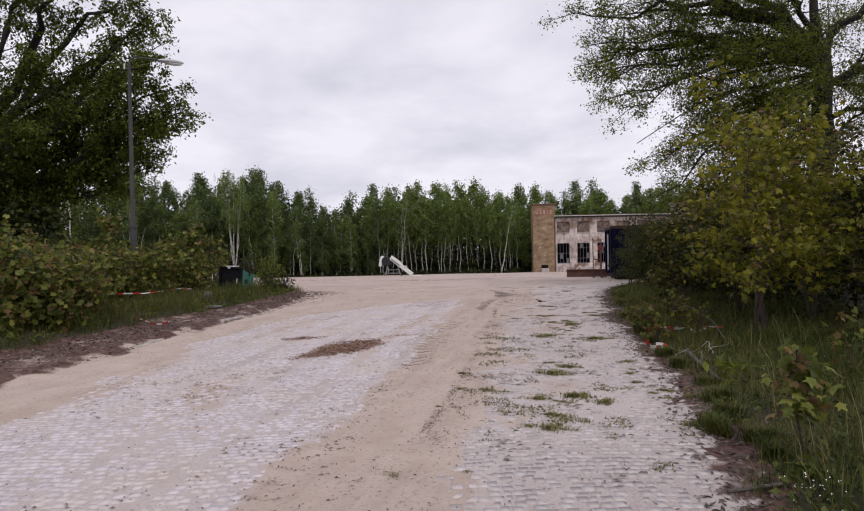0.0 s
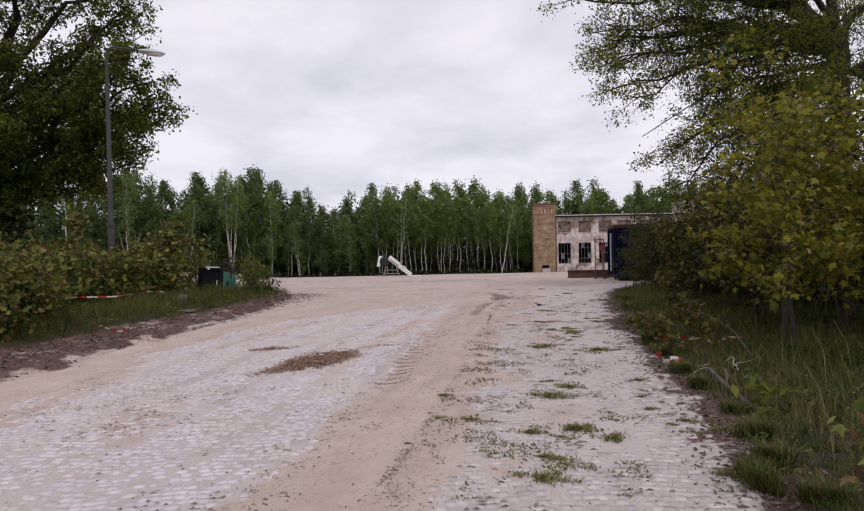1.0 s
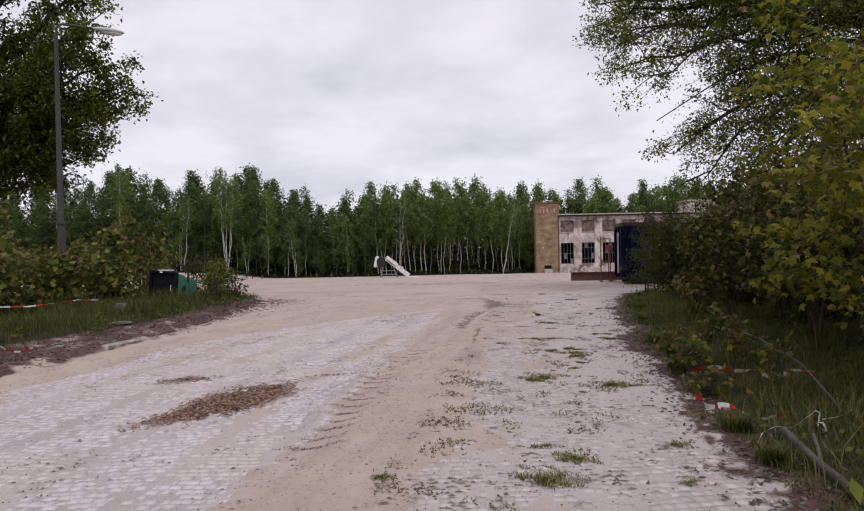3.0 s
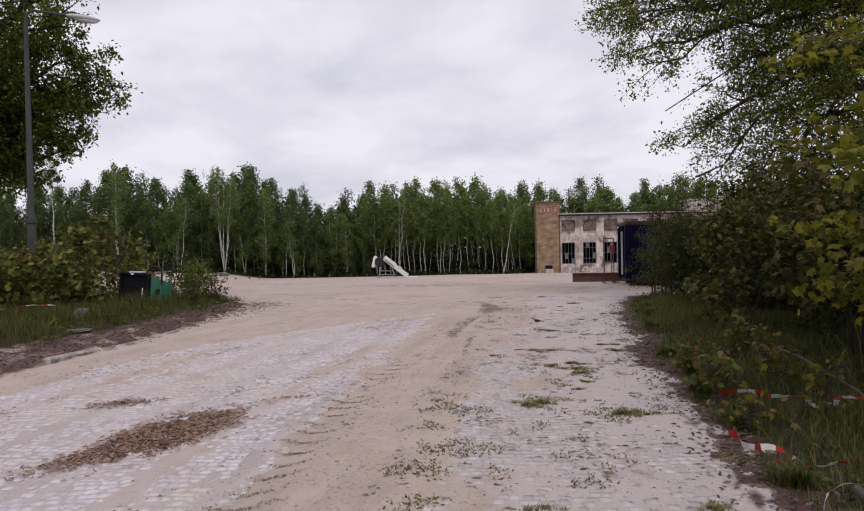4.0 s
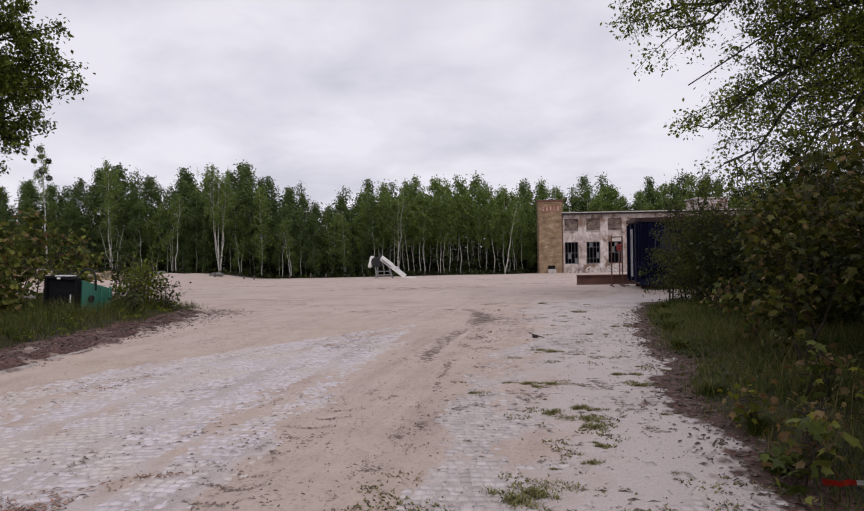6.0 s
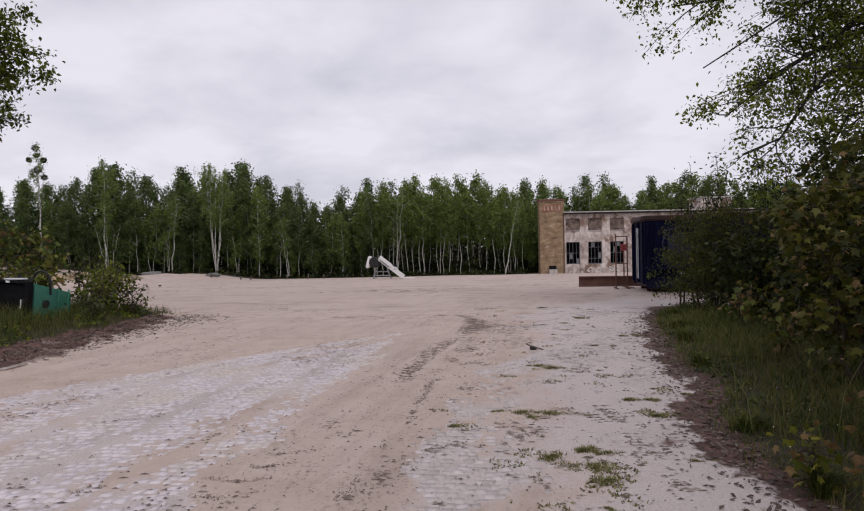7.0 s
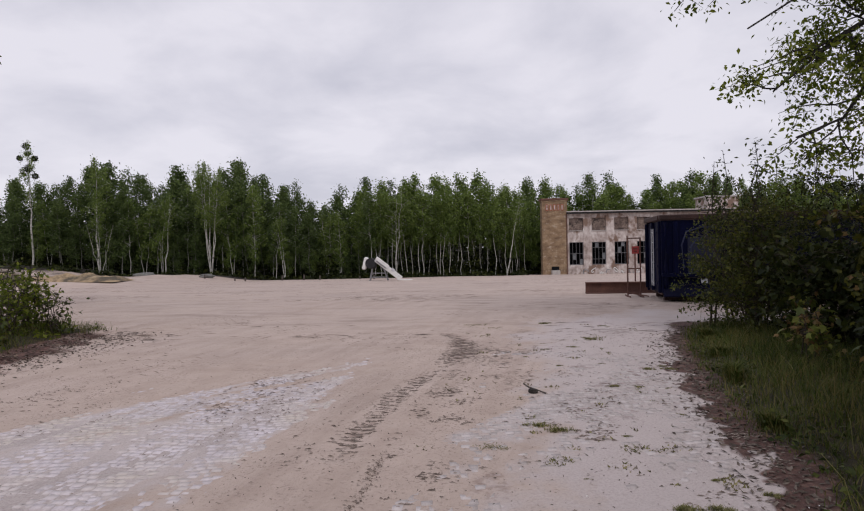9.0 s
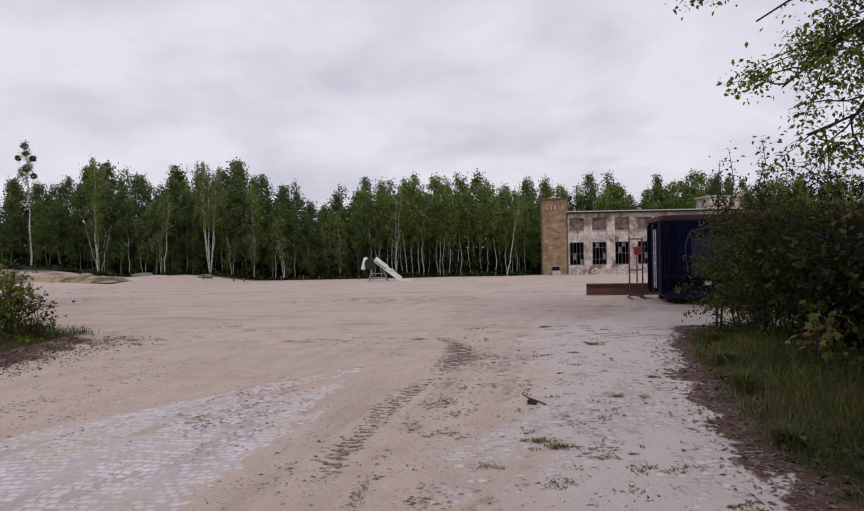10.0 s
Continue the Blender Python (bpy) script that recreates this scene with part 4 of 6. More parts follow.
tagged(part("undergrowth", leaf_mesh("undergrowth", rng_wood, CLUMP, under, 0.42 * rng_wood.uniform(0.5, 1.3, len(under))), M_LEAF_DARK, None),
       "green undergrowth darkened for shade at the foot of the wood", "undergrowth", kind="stuff")

# the two broad trees that frame the way
spread_tree("lime_tree", "large broadleaf tree with dark spreading limbs and dense crown", 5, (-19.6, 23.5, 0.2), (-19.4, 23.6, 2.6), 0.5,
            [(0.7, (-12.2, 23.0, 4.6), 0.19), (0.8, (-10.4, 24.5, 6.6), 0.23), (0.9, (-10.2, 23.0, 8.6), 0.25), (0.95, (-11.0, 24.0, 10.6), 0.25), (1.0, (-12.6, 23.0, 12.8), 0.28), (1.0, (-15.5, 23.5, 14.8), 0.29),
             (1.0, (-19.0, 24.0, 16.5), 0.35), (0.8, (-13.5, 20.4, 5.4), 0.20), (0.9, (-13.2, 20.6, 8.4), 0.22), (1.0, (-15.0, 20.0, 11.4), 0.23), (0.75, (-12.6, 27.0, 6.0), 0.20),
             (0.95, (-13.0, 27.0, 10.0), 0.22), (0.8, (-26.5, 21.5, 7.0), 0.22), (1.0, (-25.0, 25.0, 12.0), 0.26), (0.8, (-18.5, 17.5, 6.5), 0.20), (0.66, (-14.6, 22.6, 3.6), 0.17),
             (0.9, (-20.0, 29.5, 9.0), 0.22), (1.0, (-17.5, 19.0, 9.0), 0.22), (0.85, (-11.6, 22.0, 7.4), 0.19), (0.9, (-15.2, 25.5, 8.0), 0.19), (0.75, (-15.5, 21.5, 5.2), 0.17), (1.0, (-11.2, 23.4, 12.2), 0.22), (0.9, (-10.5, 23.6, 9.6), 0.20), (0.8, (-11.3, 22.4, 6.0), 0.17), (0.85, (-9.9, 23.0, 6.9), 0.2), (0.88, (-10.3, 22.6, 8.0), 0.2), (0.76, (-10.5, 23.0, 5.3), 0.17), (1.0, (-10.5, 23.2, 10.8), 0.2), (1.0, (-13.8, 23.0, 14.2), 0.22), (0.86, (-9.3, 23.0, 6.9), 0.2), (0.84, (-9.7, 23.2, 6.2), 0.18), (0.9, (-9.8, 23.2, 7.8), 0.2), (0.75, (-10.8, 23.4, 4.9), 0.17), (0.7, (-12.0, 23.0, 4.0), 0.16)],
            OVAL, 0.145, M_LEAF_CROWN, M_BARK, twigs=30, twig_len=1.7, leaves=88, bare=0.46, fuzz=0.17, stout=1.3)
spread_tree("maple_tree", "large broadleaf tree with limbs reaching over the pavement", 8, (12.3, 18.7, 0.2), (12.0, 18.6, 7.6), 0.4,
            [(1.0, (4.4, 18.5, 8.6), 0.15), (0.95, (4.6, 18.7, 7.0), 0.13), (0.9, (5.3, 18.4, 5.85), 0.12), (0.92, (6.2, 18.1, 4.5), 0.035, 0.7), (0.85, (6.7, 18.4, 3.7), 0.10), (0.8, (6.9, 18.2, 3.0), 0.09),
             (0.7, (7.8, 18.0, 2.7), 0.09), (0.8, (7.5, 18.8, 4.3), 0.10), (0.75, (8.6, 17.6, 3.5), 0.09), (0.6, (9.4, 18.2, 2.8), 0.08), (0.7, (8.9, 19.6, 4.4), 0.09), (1.0, (5.4, 19.6, 10.0), 0.14),
             (0.95, (5.1, 18.2, 6.5), 0.10), (0.97, (5.0, 19.2, 7.8), 0.11), (0.93, (5.7, 18.7, 6.6), 0.10), (0.9, (5.6, 17.9, 5.5), 0.09), (1.0, (5.0, 17.8, 9.4), 0.12), (1.0, (5.8, 18.8, 8.6), 0.11),
             (0.95, (6.6, 18.0, 7.6), 0.12), (1.0, (7.4, 19.2, 10.6), 0.14), (0.9, (8.4, 17.2, 6.6), 0.11), (1.0, (9.4, 17.0, 9.0), 0.12), (1.0, (10.6, 18.4, 12.5), 0.16), (0.8, (9.8, 16.4, 5.2), 0.10),
             (0.65, (10.6, 16.6, 3.8), 0.09), (0.9, (5.6, 19.2, 7.6), 0.11), (0.95, (15.5, 16.2, 10.0), 0.14), (0.8, (18.5, 19.0, 8.5), 0.14), (0.9, (15.5, 22.5, 9.5), 0.14), (0.7, (14.0, 16.0, 5.0), 0.10),
             (0.8, (12.0, 22.0, 6.5), 0.11), (0.8, (14.6, 20.0, 6.5), 0.11), (0.8, (10.4, 17.2, 7.2), 0.07), (0.85, (10.6, 19.9, 7.6), 0.07), (0.8, (13.6, 17.0, 7.0), 0.07), (0.9, (9.9, 18.9, 8.6), 0.08), (0.6, (13.0, 17.4, 5.4), 0.06), (0.6, (10.9, 19.6, 5.6), 0.06), (0.85, (8.0, 18.8, 5.6), 0.10)],
            OVAL, 0.082, M_LEAF_LIME, M_BARK, twigs=27, twig_len=1.75, leaves=104, bare=0.28, fuzz=0.15, stout=0.9)
# maples and bushes on the right
MAPLE_LABEL = "young maple with olive spring leaves beside the pavement"
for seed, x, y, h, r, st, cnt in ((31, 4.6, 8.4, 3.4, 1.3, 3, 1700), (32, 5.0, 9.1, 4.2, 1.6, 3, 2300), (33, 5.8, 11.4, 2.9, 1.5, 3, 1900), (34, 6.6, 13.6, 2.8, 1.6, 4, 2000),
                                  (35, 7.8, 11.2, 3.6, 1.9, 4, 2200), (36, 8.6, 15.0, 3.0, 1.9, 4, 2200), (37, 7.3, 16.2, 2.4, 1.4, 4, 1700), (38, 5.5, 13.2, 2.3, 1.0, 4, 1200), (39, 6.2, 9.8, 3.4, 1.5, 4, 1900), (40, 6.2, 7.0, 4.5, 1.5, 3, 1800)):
    shrub("maple_sapling", MAPLE_LABEL, seed, x, y, h, r, st, MAPLE if y < 14 else MAPLE_SMALL, 0.092, M_LEAF_MAPLE if y < 10 else M_LEAF_MAPLE_SHADED, int(cnt * 1.15) if y < 10 else int(cnt * 1.5), M_SAPLING, "sapling", group="maples on the verge", base=0.2, kinds=(M_LEAF_RED, 0.12))
# thin shoots that rise out of the bushes
for seed, x, y, h in ((141, 6.9, 20.2, 3.3), (142, 7.2, 20.0, 3.5), (143, 7.6, 20.3, 3.3), (144, 6.6, 20.4, 3.0)):
    shrub("willow_shoot", "thin willow shoot with few small leaves above bush", seed, x, y, h, 0.28, 2, OVAL, 0.075, M_LEAF_BUSH, 110, M_SAPLING, "shoot", group="willow shoots", base=0.55)
for seed, x, y, h, cnt in ((41, 2.4, 4.0, 0.74, 120), (44, 4.1, 5.9, 0.6, 80), (45, 6.1, 16.7, 0.75, 120), (46, 6.9, 18.0, 0.9, 160), (47, 5.6, 14.6, 0.55, 80), (48, 4.6, 11.6, 0.5, 70), (49, 3.5, 9.9, 0.4, 50), (97, 3.75, 10.3, 0.42, 70), (98, 4.1, 9.9, 0.5, 80), (99, 4.0, 9.1, 0.45, 70), (101, 3.7, 11.0, 0.36, 60), (102, 4.4, 10.7, 0.5, 70), (103, 3.35, 8.95, 0.28, 40)):
    shrub("maple_seedling", "knee-high maple seedling with reddish top leaves in grass", seed, x, y, h, 0.24, 1 if seed < 45 else 3, MAPLE, 0.105 if seed < 90 else 0.075, M_LEAF_HEDGE if seed < 90 else M_LEAF_MAPLE, cnt, M_SAPLING, "seedling", base=0.25,
          group="seedlings in the verge", kinds=(M_LEAF_RED, 0.4))
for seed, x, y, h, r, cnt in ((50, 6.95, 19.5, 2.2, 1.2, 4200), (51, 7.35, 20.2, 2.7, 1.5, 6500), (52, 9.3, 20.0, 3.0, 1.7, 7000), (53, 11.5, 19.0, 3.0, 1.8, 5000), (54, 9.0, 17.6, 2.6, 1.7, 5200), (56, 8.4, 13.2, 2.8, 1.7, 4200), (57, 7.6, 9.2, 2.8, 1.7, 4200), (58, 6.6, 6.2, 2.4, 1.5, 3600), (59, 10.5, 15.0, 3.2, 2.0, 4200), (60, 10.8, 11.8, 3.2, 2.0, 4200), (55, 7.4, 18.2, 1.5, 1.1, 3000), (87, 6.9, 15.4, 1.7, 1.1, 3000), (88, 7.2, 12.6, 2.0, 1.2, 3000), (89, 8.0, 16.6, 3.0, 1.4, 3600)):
    shrub("green_bush", "dense green verge bush, one of a row partly darkened for shade", seed, x, y, h, r, 8, OVAL, 0.062 if seed < 53 else 0.125, M_LEAF_SPRAY if seed < 52 else M_LEAF_DARK, int(cnt * 1.5) if seed < 53 else cnt, M_SAPLING, "bush", group="bushes near the container", base=0.03, fill=0.2 if seed < 53 else 1.0)
# hedge of maples and brambles on the left bank
for seed, x, y, h, r, cnt in ((61, -8.9, 10.6, 1.6, 1.0, 1300), (62, -8.5, 12.6, 1.5, 1.0, 1300), (63, -7.9, 14.4, 1.45, 1.0, 1300), (64, -9.8, 13.6, 1.7, 1.1, 1200), (65, -7.6, 16.2, 1.3, 0.9, 1100),
                              (66, -9.2, 16.4, 1.7, 1.1, 1200), (67, -10.8, 15.8, 1.8, 1.2, 1200), (68, -8.6, 18.4, 1.5, 1.0, 1100), (69, -11.0, 12.0, 1.7, 1.2, 1100), (70, -10.6, 18.6, 1.8, 1.2, 1100),
                              (73, -12.6, 14.4, 1.9, 1.3, 1000), (74, -12.9, 17.6, 2.1, 1.4, 1000), (75, -7.0, 17.5, 1.1, 0.65, 800), (76, -8.3, 19.8, 2.0, 0.9, 900), (77, -7.6, 21.0, 1.9, 0.8, 700), (78, -7.4, 12.6, 1.0, 0.8, 900), (79, -6.75, 10.4, 1.35, 0.8, 1100), (80, -7.0, 11.6, 1.5, 0.85, 1100), (85, -7.6, 9.4, 1.5, 0.9, 1000)):
    shrub("hedge_bush", "waist-high tangled bush with olive and reddish leaves on bank", seed, x, y, h, r, 5, MAPLE_SMALL, 0.12, M_LEAF_HEDGE, int(cnt * 1.3), M_SAPLING, "bush", group="bushes on the bank", base=0.1, fill=1.0,
          kinds=(M_LEAF_RED, 0.26))
for seed, x, y, h in ((91, -7.9, 14.9, 2.1), (92, -7.0, 17.7, 1.8), (93, -8.5, 12.1, 2.0), (94, -9.3, 17.2, 2.3), (95, -7.5, 19.4, 2.2), (96, -6.75, 16.4, 1.3)):
    shrub("maple_sapling", "slim maple shoot rising out of the hedge", seed, x, y, h, 0.5, 1, MAPLE_SMALL, 0.14, M_LEAF_HEDGE, 170, M_SAPLING, "sapling", group="shoots in the hedge", base=0.45, kinds=(M_LEAF_RED, 0.2))
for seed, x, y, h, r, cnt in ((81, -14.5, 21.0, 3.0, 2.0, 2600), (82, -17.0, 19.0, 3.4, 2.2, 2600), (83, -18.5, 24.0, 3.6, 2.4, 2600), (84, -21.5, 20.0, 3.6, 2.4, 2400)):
    shrub("shade_bush", "added dark bush standing for the shade under the big tree", seed, x, y, h, r, 6, CLUMP, 0.24, M_LEAF_DARK, cnt, M_SAPLING, "bush", group="bushes under the tree", base=0.1, fill=1.0)
for seed, x, y, h, r, cnt in ((171, -5.2, 19.3, 0.85, 0.4, 240), (172, -4.95, 20.0, 0.7, 0.4, 220), (173, -5.6, 20.4, 1.15, 0.4, 260), (174, -6.2, 20.4, 1.2, 0.45, 300), (175, -7.0, 19.6, 1.3, 0.5, 320), (176, -5.0, 18.6, 0.5, 0.3, 160)):
    shrub("nettle_clump", "leafy green weeds at the tip of the bank", seed, x, y, h, r, 6, OVAL, 0.1, M_LEAF_LIME if seed % 2 else M_LEAF_BUSH, cnt, M_SAPLING, "weeds", group="weeds at the bank's tip", base=0.1)
shrub("willow_bush", "small light green willow bush at the bank's tip", 71, -5.35, 19.9, 1.05, 0.55, 6, OVAL, 0.09, M_LEAF_LIME, 900, M_SAPLING, "bush", base=0.15)


def grass(name, label, rng, n, inside, x0, x1, y0, y1, tall, mat):
    """Bent blades over a stretch of ground."""
    x, y = rng.uniform(x0, x1, n), rng.uniform(y0, y1, n)
    d = inside(x, y)
    keep = rng.uniform(size=n) < smooth(0.04, 0.3, d + 0.14 * cloud(x, y, 3.0) + 0.06)
    x, y, d = x[keep], y[keep], d[keep]
    z = ground_z(x, y)
    n = len(x)
    h = tall * rng.uniform(0.3, 1.0, n) * (0.5 + 0.5 * smooth(0.0, 0.9, d)) * np.clip(0.75 + 0.45 * wave(x, y, 1.6, 3.0) + 0.3 * wave(x, y, 5.0, 1.0), 0.15, 1.6)
    a = rng.uniform(0, 2 * np.pi, n)
    w = rng.uniform(0.002, 0.0046, n)
    lean = h * rng.uniform(0.2, 1.5, n)
    ca, sa = np.cos(a), np.sin(a)
    base = np.stack([x, y, z - 0.01], 1)
    side = np.stack([-sa * w, ca * w, np.zeros(n)], 1)
    mid = base + np.stack([ca * lean * 0.35, sa * lean * 0.35, h * 0.6], 1)
    tip = base + np.stack([ca * lean, sa * lean, h], 1)
    v = np.stack([base - side, base + side, mid + side * 0.7, mid - side * 0.7, tip], 1).reshape(-1, 3)
    f = (np.array([(0, 1, 2), (0, 2, 3), (3, 2, 4)])[None] + (np.arange(n) * 5)[:, None, None]).reshape(-1, 3)
    return tagged(part(name, array_mesh(name, v, f), mat, None), label, "grass", kind="stuff")


rng_grass = np.random.default_rng(3)
grass("verge_grass", "rank uncut grass beside the pavement", rng_grass, 120000, right_verge, 1.4, 7.4, 1.5, 21.8, 0.32, M_GRASS)
grass("bank_grass", "rough green grass along the dirt bank", rng_grass, 60000, left_verge, -9.5, -4.0, 8.0, 21.6, 0.46, M_GRASS)


def herbs(name, label, rng, n, inside, x0, x1, y0, y1, mat, size):
    """Low broad-leaved weeds in patches."""
    x, y = rng.uniform(x0, x1, n), rng.uniform(y0, y1, n)
    d = inside(x, y)
    keep = (d > 0.08) & (wave(x, y, 1.9, 5.0) + 0.5 * wave(x, y, 6.0, 2.0) > 0.15)
    x, y = x[keep], y[keep]
    p = np.stack([x, y, ground_z(x, y) + rng.uniform(0.02, 0.2, len(x)) * (0.6 + 0.4 * wave(x, y, 3.0, 1.0))], 1)
    return tagged(part(name, leaf_mesh(name, rng, OVAL, p, size * rng.uniform(0.5, 1.4, len(p)), 0.1, 0.6), mat, None), label, "weeds", kind="stuff")


herbs("verge_weeds", "low broad-leaved weeds among the grass", rng_grass, 36000, right_verge, 1.6, 8.5, 2.2, 21.8, M_LEAF_BUSH, 0.06)
herbs("bank_weeds", "low broad-leaved weeds on the dirt bank", rng_grass, 20000, left_verge, -11.0, -4.0, 7.0, 21.6, M_LEAF_LIME, 0.085)


def tuft(seed, blades, wide, tall):
    rng = np.random.default_rng(seed)
    n = blades
    # a few crowns of unequal size along the joints
    hub = np.concatenate([[(0, 0)], rng.normal(0, 1, (8, 2)) * (wide * 0.48, wide * 0.24)])
    share = np.array([2.6] + list(rng.uniform(0.15, 1.0, 8)))
    pick = rng.choice(9, n, p=share / share.sum())
    x, y = (hub[pick] + rng.normal(0, 1, (n, 2)) * (0.34 * wide * np.sqrt(share[pick] / 2.6))[:, None] * (1, 0.6)).T
    h = tall * rng.uniform(0.3, 1.0, n)
    b = rng.uniform(0, 2 * np.pi, n)
    w = rng.uniform(0.002, 0.0042, n)
    base = np.stack([x, y, np.full(n, -0.01)], 1)
    side = np.stack([-np.sin(b) * w, np.cos(b) * w, np.zeros(n)], 1)
    out = np.stack([np.cos(b), np.sin(b), np.zeros(n)], 1) * (h * rng.uniform(0.3, 1.3, n))[:, None]
    mid = base + out * 0.35 + np.stack([np.zeros(n), np.zeros(n), h * 0.65], 1)
    tip = base + out + np.stack([np.zeros(n), np.zeros(n), h * 0.9], 1)
    v = np.stack([base - side, base + side, mid + side, mid - side, tip], 1).reshape(-1, 3)
    f = (np.array([(0, 1, 2), (0, 2, 3), (3, 2, 4)])[None] + (np.arange(n) * 5)[:, None, None]).reshape(-1, 3)
    return array_mesh("weed_tuft", v, f)


# ---- the ruined works ----
def works():
    x0, x1, y0, z0, z1 = 19.0, 46.9, 93.0, -2.75, 6.05
    ob = thing("factory_building", "derelict factory hall with flaking pale plaster and broken barred windows", "building", Matrix.Translation((x0, y0, z0)))
    length, h, thick, depth = x1 - x0, z1 - z0, 0.45, 13.0
    bay, first, wide = 3.1, 0.22, 1.95
    bays = [first + bay * k for k in range(9)]
    sill, head, usill, uhead = 1.55, 4.70, 6.30, 8.02
    # piers and bands, each its own length of wall
    edges = [0.0] + [v for b in bays for v in (b, b + wide)] + [length]
    wall = bmesh.new()
    for a, b in zip(edges[0::2], edges[1::2]):
        if b - a > 0.02:
            box(wall, (b - a, thick, h), ((a + b) / 2, thick / 2, h / 2))
    for b in bays:
        for lo, hi in ((0, sill), (head, usill), (uhead, h)):
            box(wall, (wide, thick - 0.06, hi - lo), (b + wide / 2, thick / 2 + 0.03, (lo + hi) / 2))
    part("front_wall", wall, M_PLASTER, ob)
    part("rear_wall", block((length, thick, h), (length / 2, depth, h / 2)), M_PLASTER, ob)
    part("gable_wall", block((thick, depth - thick, h), (length - thick / 2, depth / 2 + 0.2, h / 2)), M_PLASTER, ob)
    part("hall_floor", block((length - 1, depth - 1, 0.1), (length / 2, depth / 2, 0.1)), M_DARK, ob)
    roof = part("roof", block((length + 0.5, depth + 1.0, 0.16), (length / 2 + 0.05, depth / 2, h + 0.08), bevel=0.02), M_CONCRETE, ob)
    part("eaves", block((length + 0.5, 0.10, 0.22), (length / 2 + 0.05, -0.47, h - 0.10)), M_RUBBER, roof, "eaves board coloured near-black for the shadow under the roof")
    part("roof_edge", block((length + 0.5, 0.12, 0.13), (length / 2 + 0.05, -0.57, h + 0.1)), M_CONCRETE, roof)
    rng = np.random.default_rng(4)
    for b in bays:
        win = part("window", block((wide - 0.1, 0.05, 0.08), (b + wide / 2, 0.16, sill + 0.06)), M_BARS, ob)
        frame_bm = bmesh.new()
        for dx in (0.05, wide - 0.05):
            box(frame_bm, (0.08, 0.07, head - sill), (b + dx, 0.2, (sill + head) / 2))
        box(frame_bm, (wide - 0.18, 0.07, 0.08), (b + wide / 2, 0.2, head - 0.04))
        part("window_frame", frame_bm, M_BARS, win)
        for k in range(1, 4):
            part("bar", block((0.045, 0.06, head - sill), (b + wide * k / 4, 0.2, (sill + head) / 2)), M_BARS, win)
        for k in range(1, 4):
            if rng.uniform() < 0.8:
                part("crossbar", block((wide - 0.16, 0.05, 0.06), (b + wide / 2, 0.245, sill + (head - sill) * k / 4)), M_BARS, win)
        for k in range(2):
            cx, cz = rng.integers(0, 4), rng.integers(0, 4)
            part("pane", block((wide / 4 - 0.08, 0.012, (head - sill) / 4 * rng.uniform(0.6, 1.3)), (b + wide * (cx + 0.5) / 4, 0.28, sill + (head - sill) * (cz + 0.5) / 4)), M_PANE, win,
                 "remaining dusty pane")
        up = part("boarded_window", block((wide - 0.02, 0.10, uhead - usill - 0.02), (b + wide / 2, 0.28, (usill + uhead) / 2)), M_INFILL, ob, "bricked-up upper window")
        part("window_ledge", block((wide + 0.1, 0.14, 0.08), (b + wide / 2, 0.02, usill - 0.03)), M_CONCRETE, up)
    part("shade_back", block((length - 1.2, 0.1, h - 0.5), (length / 2, 4.5, h / 2)), M_DARK, ob)
    for k in range(9):
        u, v = 2.4 + 1.05 * k, 0.55 + 0.25 * math.sin(k * 2.1)
        curl = [(u + 0.42 * math.cos(q) * (1 - 0.05 * q), -0.02, v + 0.34 * math.sin(q + k)) for q in np.linspace(0.3 * k, 0.3 * k + 4.6, 9)]
        part("painted_scrawl", bent_rod(bmesh.new(), curl, 0.06, 5), M_WHITE if k % 3 else M_STEEL, ob, "faded painted scrawl")
    # loose rubble along the foot of the wall
    for k in range(26):
        s = rng.uniform(0.15, 0.5)
        bm = bmesh.new()
        bmesh.ops.create_icosphere(bm, subdivisions=1, radius=s, matrix=pose(rng.uniform(0, 13), rng.uniform(-1.4, -0.35), 0.08, *rng.uniform(0, 360, 3)) @ Matrix.Diagonal((1.4, 0.8, 0.6, 1)))
        part("rubble", bm, M_PLASTER, ob)
    return ob


def brick_tower(x0, x1, y0, z0, z1, label):
    w, d = x1 - x0, 1.6
    ob = thing("brick_tower", label, "tower", Matrix.Translation((x0, y0, z0)))
    h = z1 - z0
    shaft = part("shaft", block((w, d, h - 0.25), (w / 2, d / 2, (h - 0.25) / 2), bevel=0.03), M_BRICK, ob)
    cap = part("cap", block((w + 0.35, d + 0.35, 0.25), (w / 2, d / 2, h - 0.125), bevel=0.03), M_RUST, ob)
    part("cornice", block((w + 0.16, d + 0.16, 0.16), (w / 2, d / 2, h - 0.36)), M_BRICK, ob)
    for k in range(5):
        op = part("vent_opening", block((0.36, 0.08, 0.85), (w / 2 + (k - 2) * 0.52, -0.02, h - 1.25)), M_BRICK_RED, ob)
        part("louvre", block((0.18, 0.03, 0.62), (w / 2 + (k - 2) * 0.52, -0.075, h - 1.25)), M_PLASTER, op)
    part("hatch", block((1.0, 0.12, 0.5), (w * 0.5, -0.05, 1.15)), M_DARK, ob)
    part("plinth", block((1.15, 0.6, 0.85), (w * 0.5, -0.25, 0.45), bevel=0.04), M_CONCRETE, ob)
    part("downpipe", rod(bmesh.new(), (w - 0.1, -0.07, 0.2), (w - 0.1, -0.07, h - 2.2), 0.06), M_RUST, ob)
    return ob


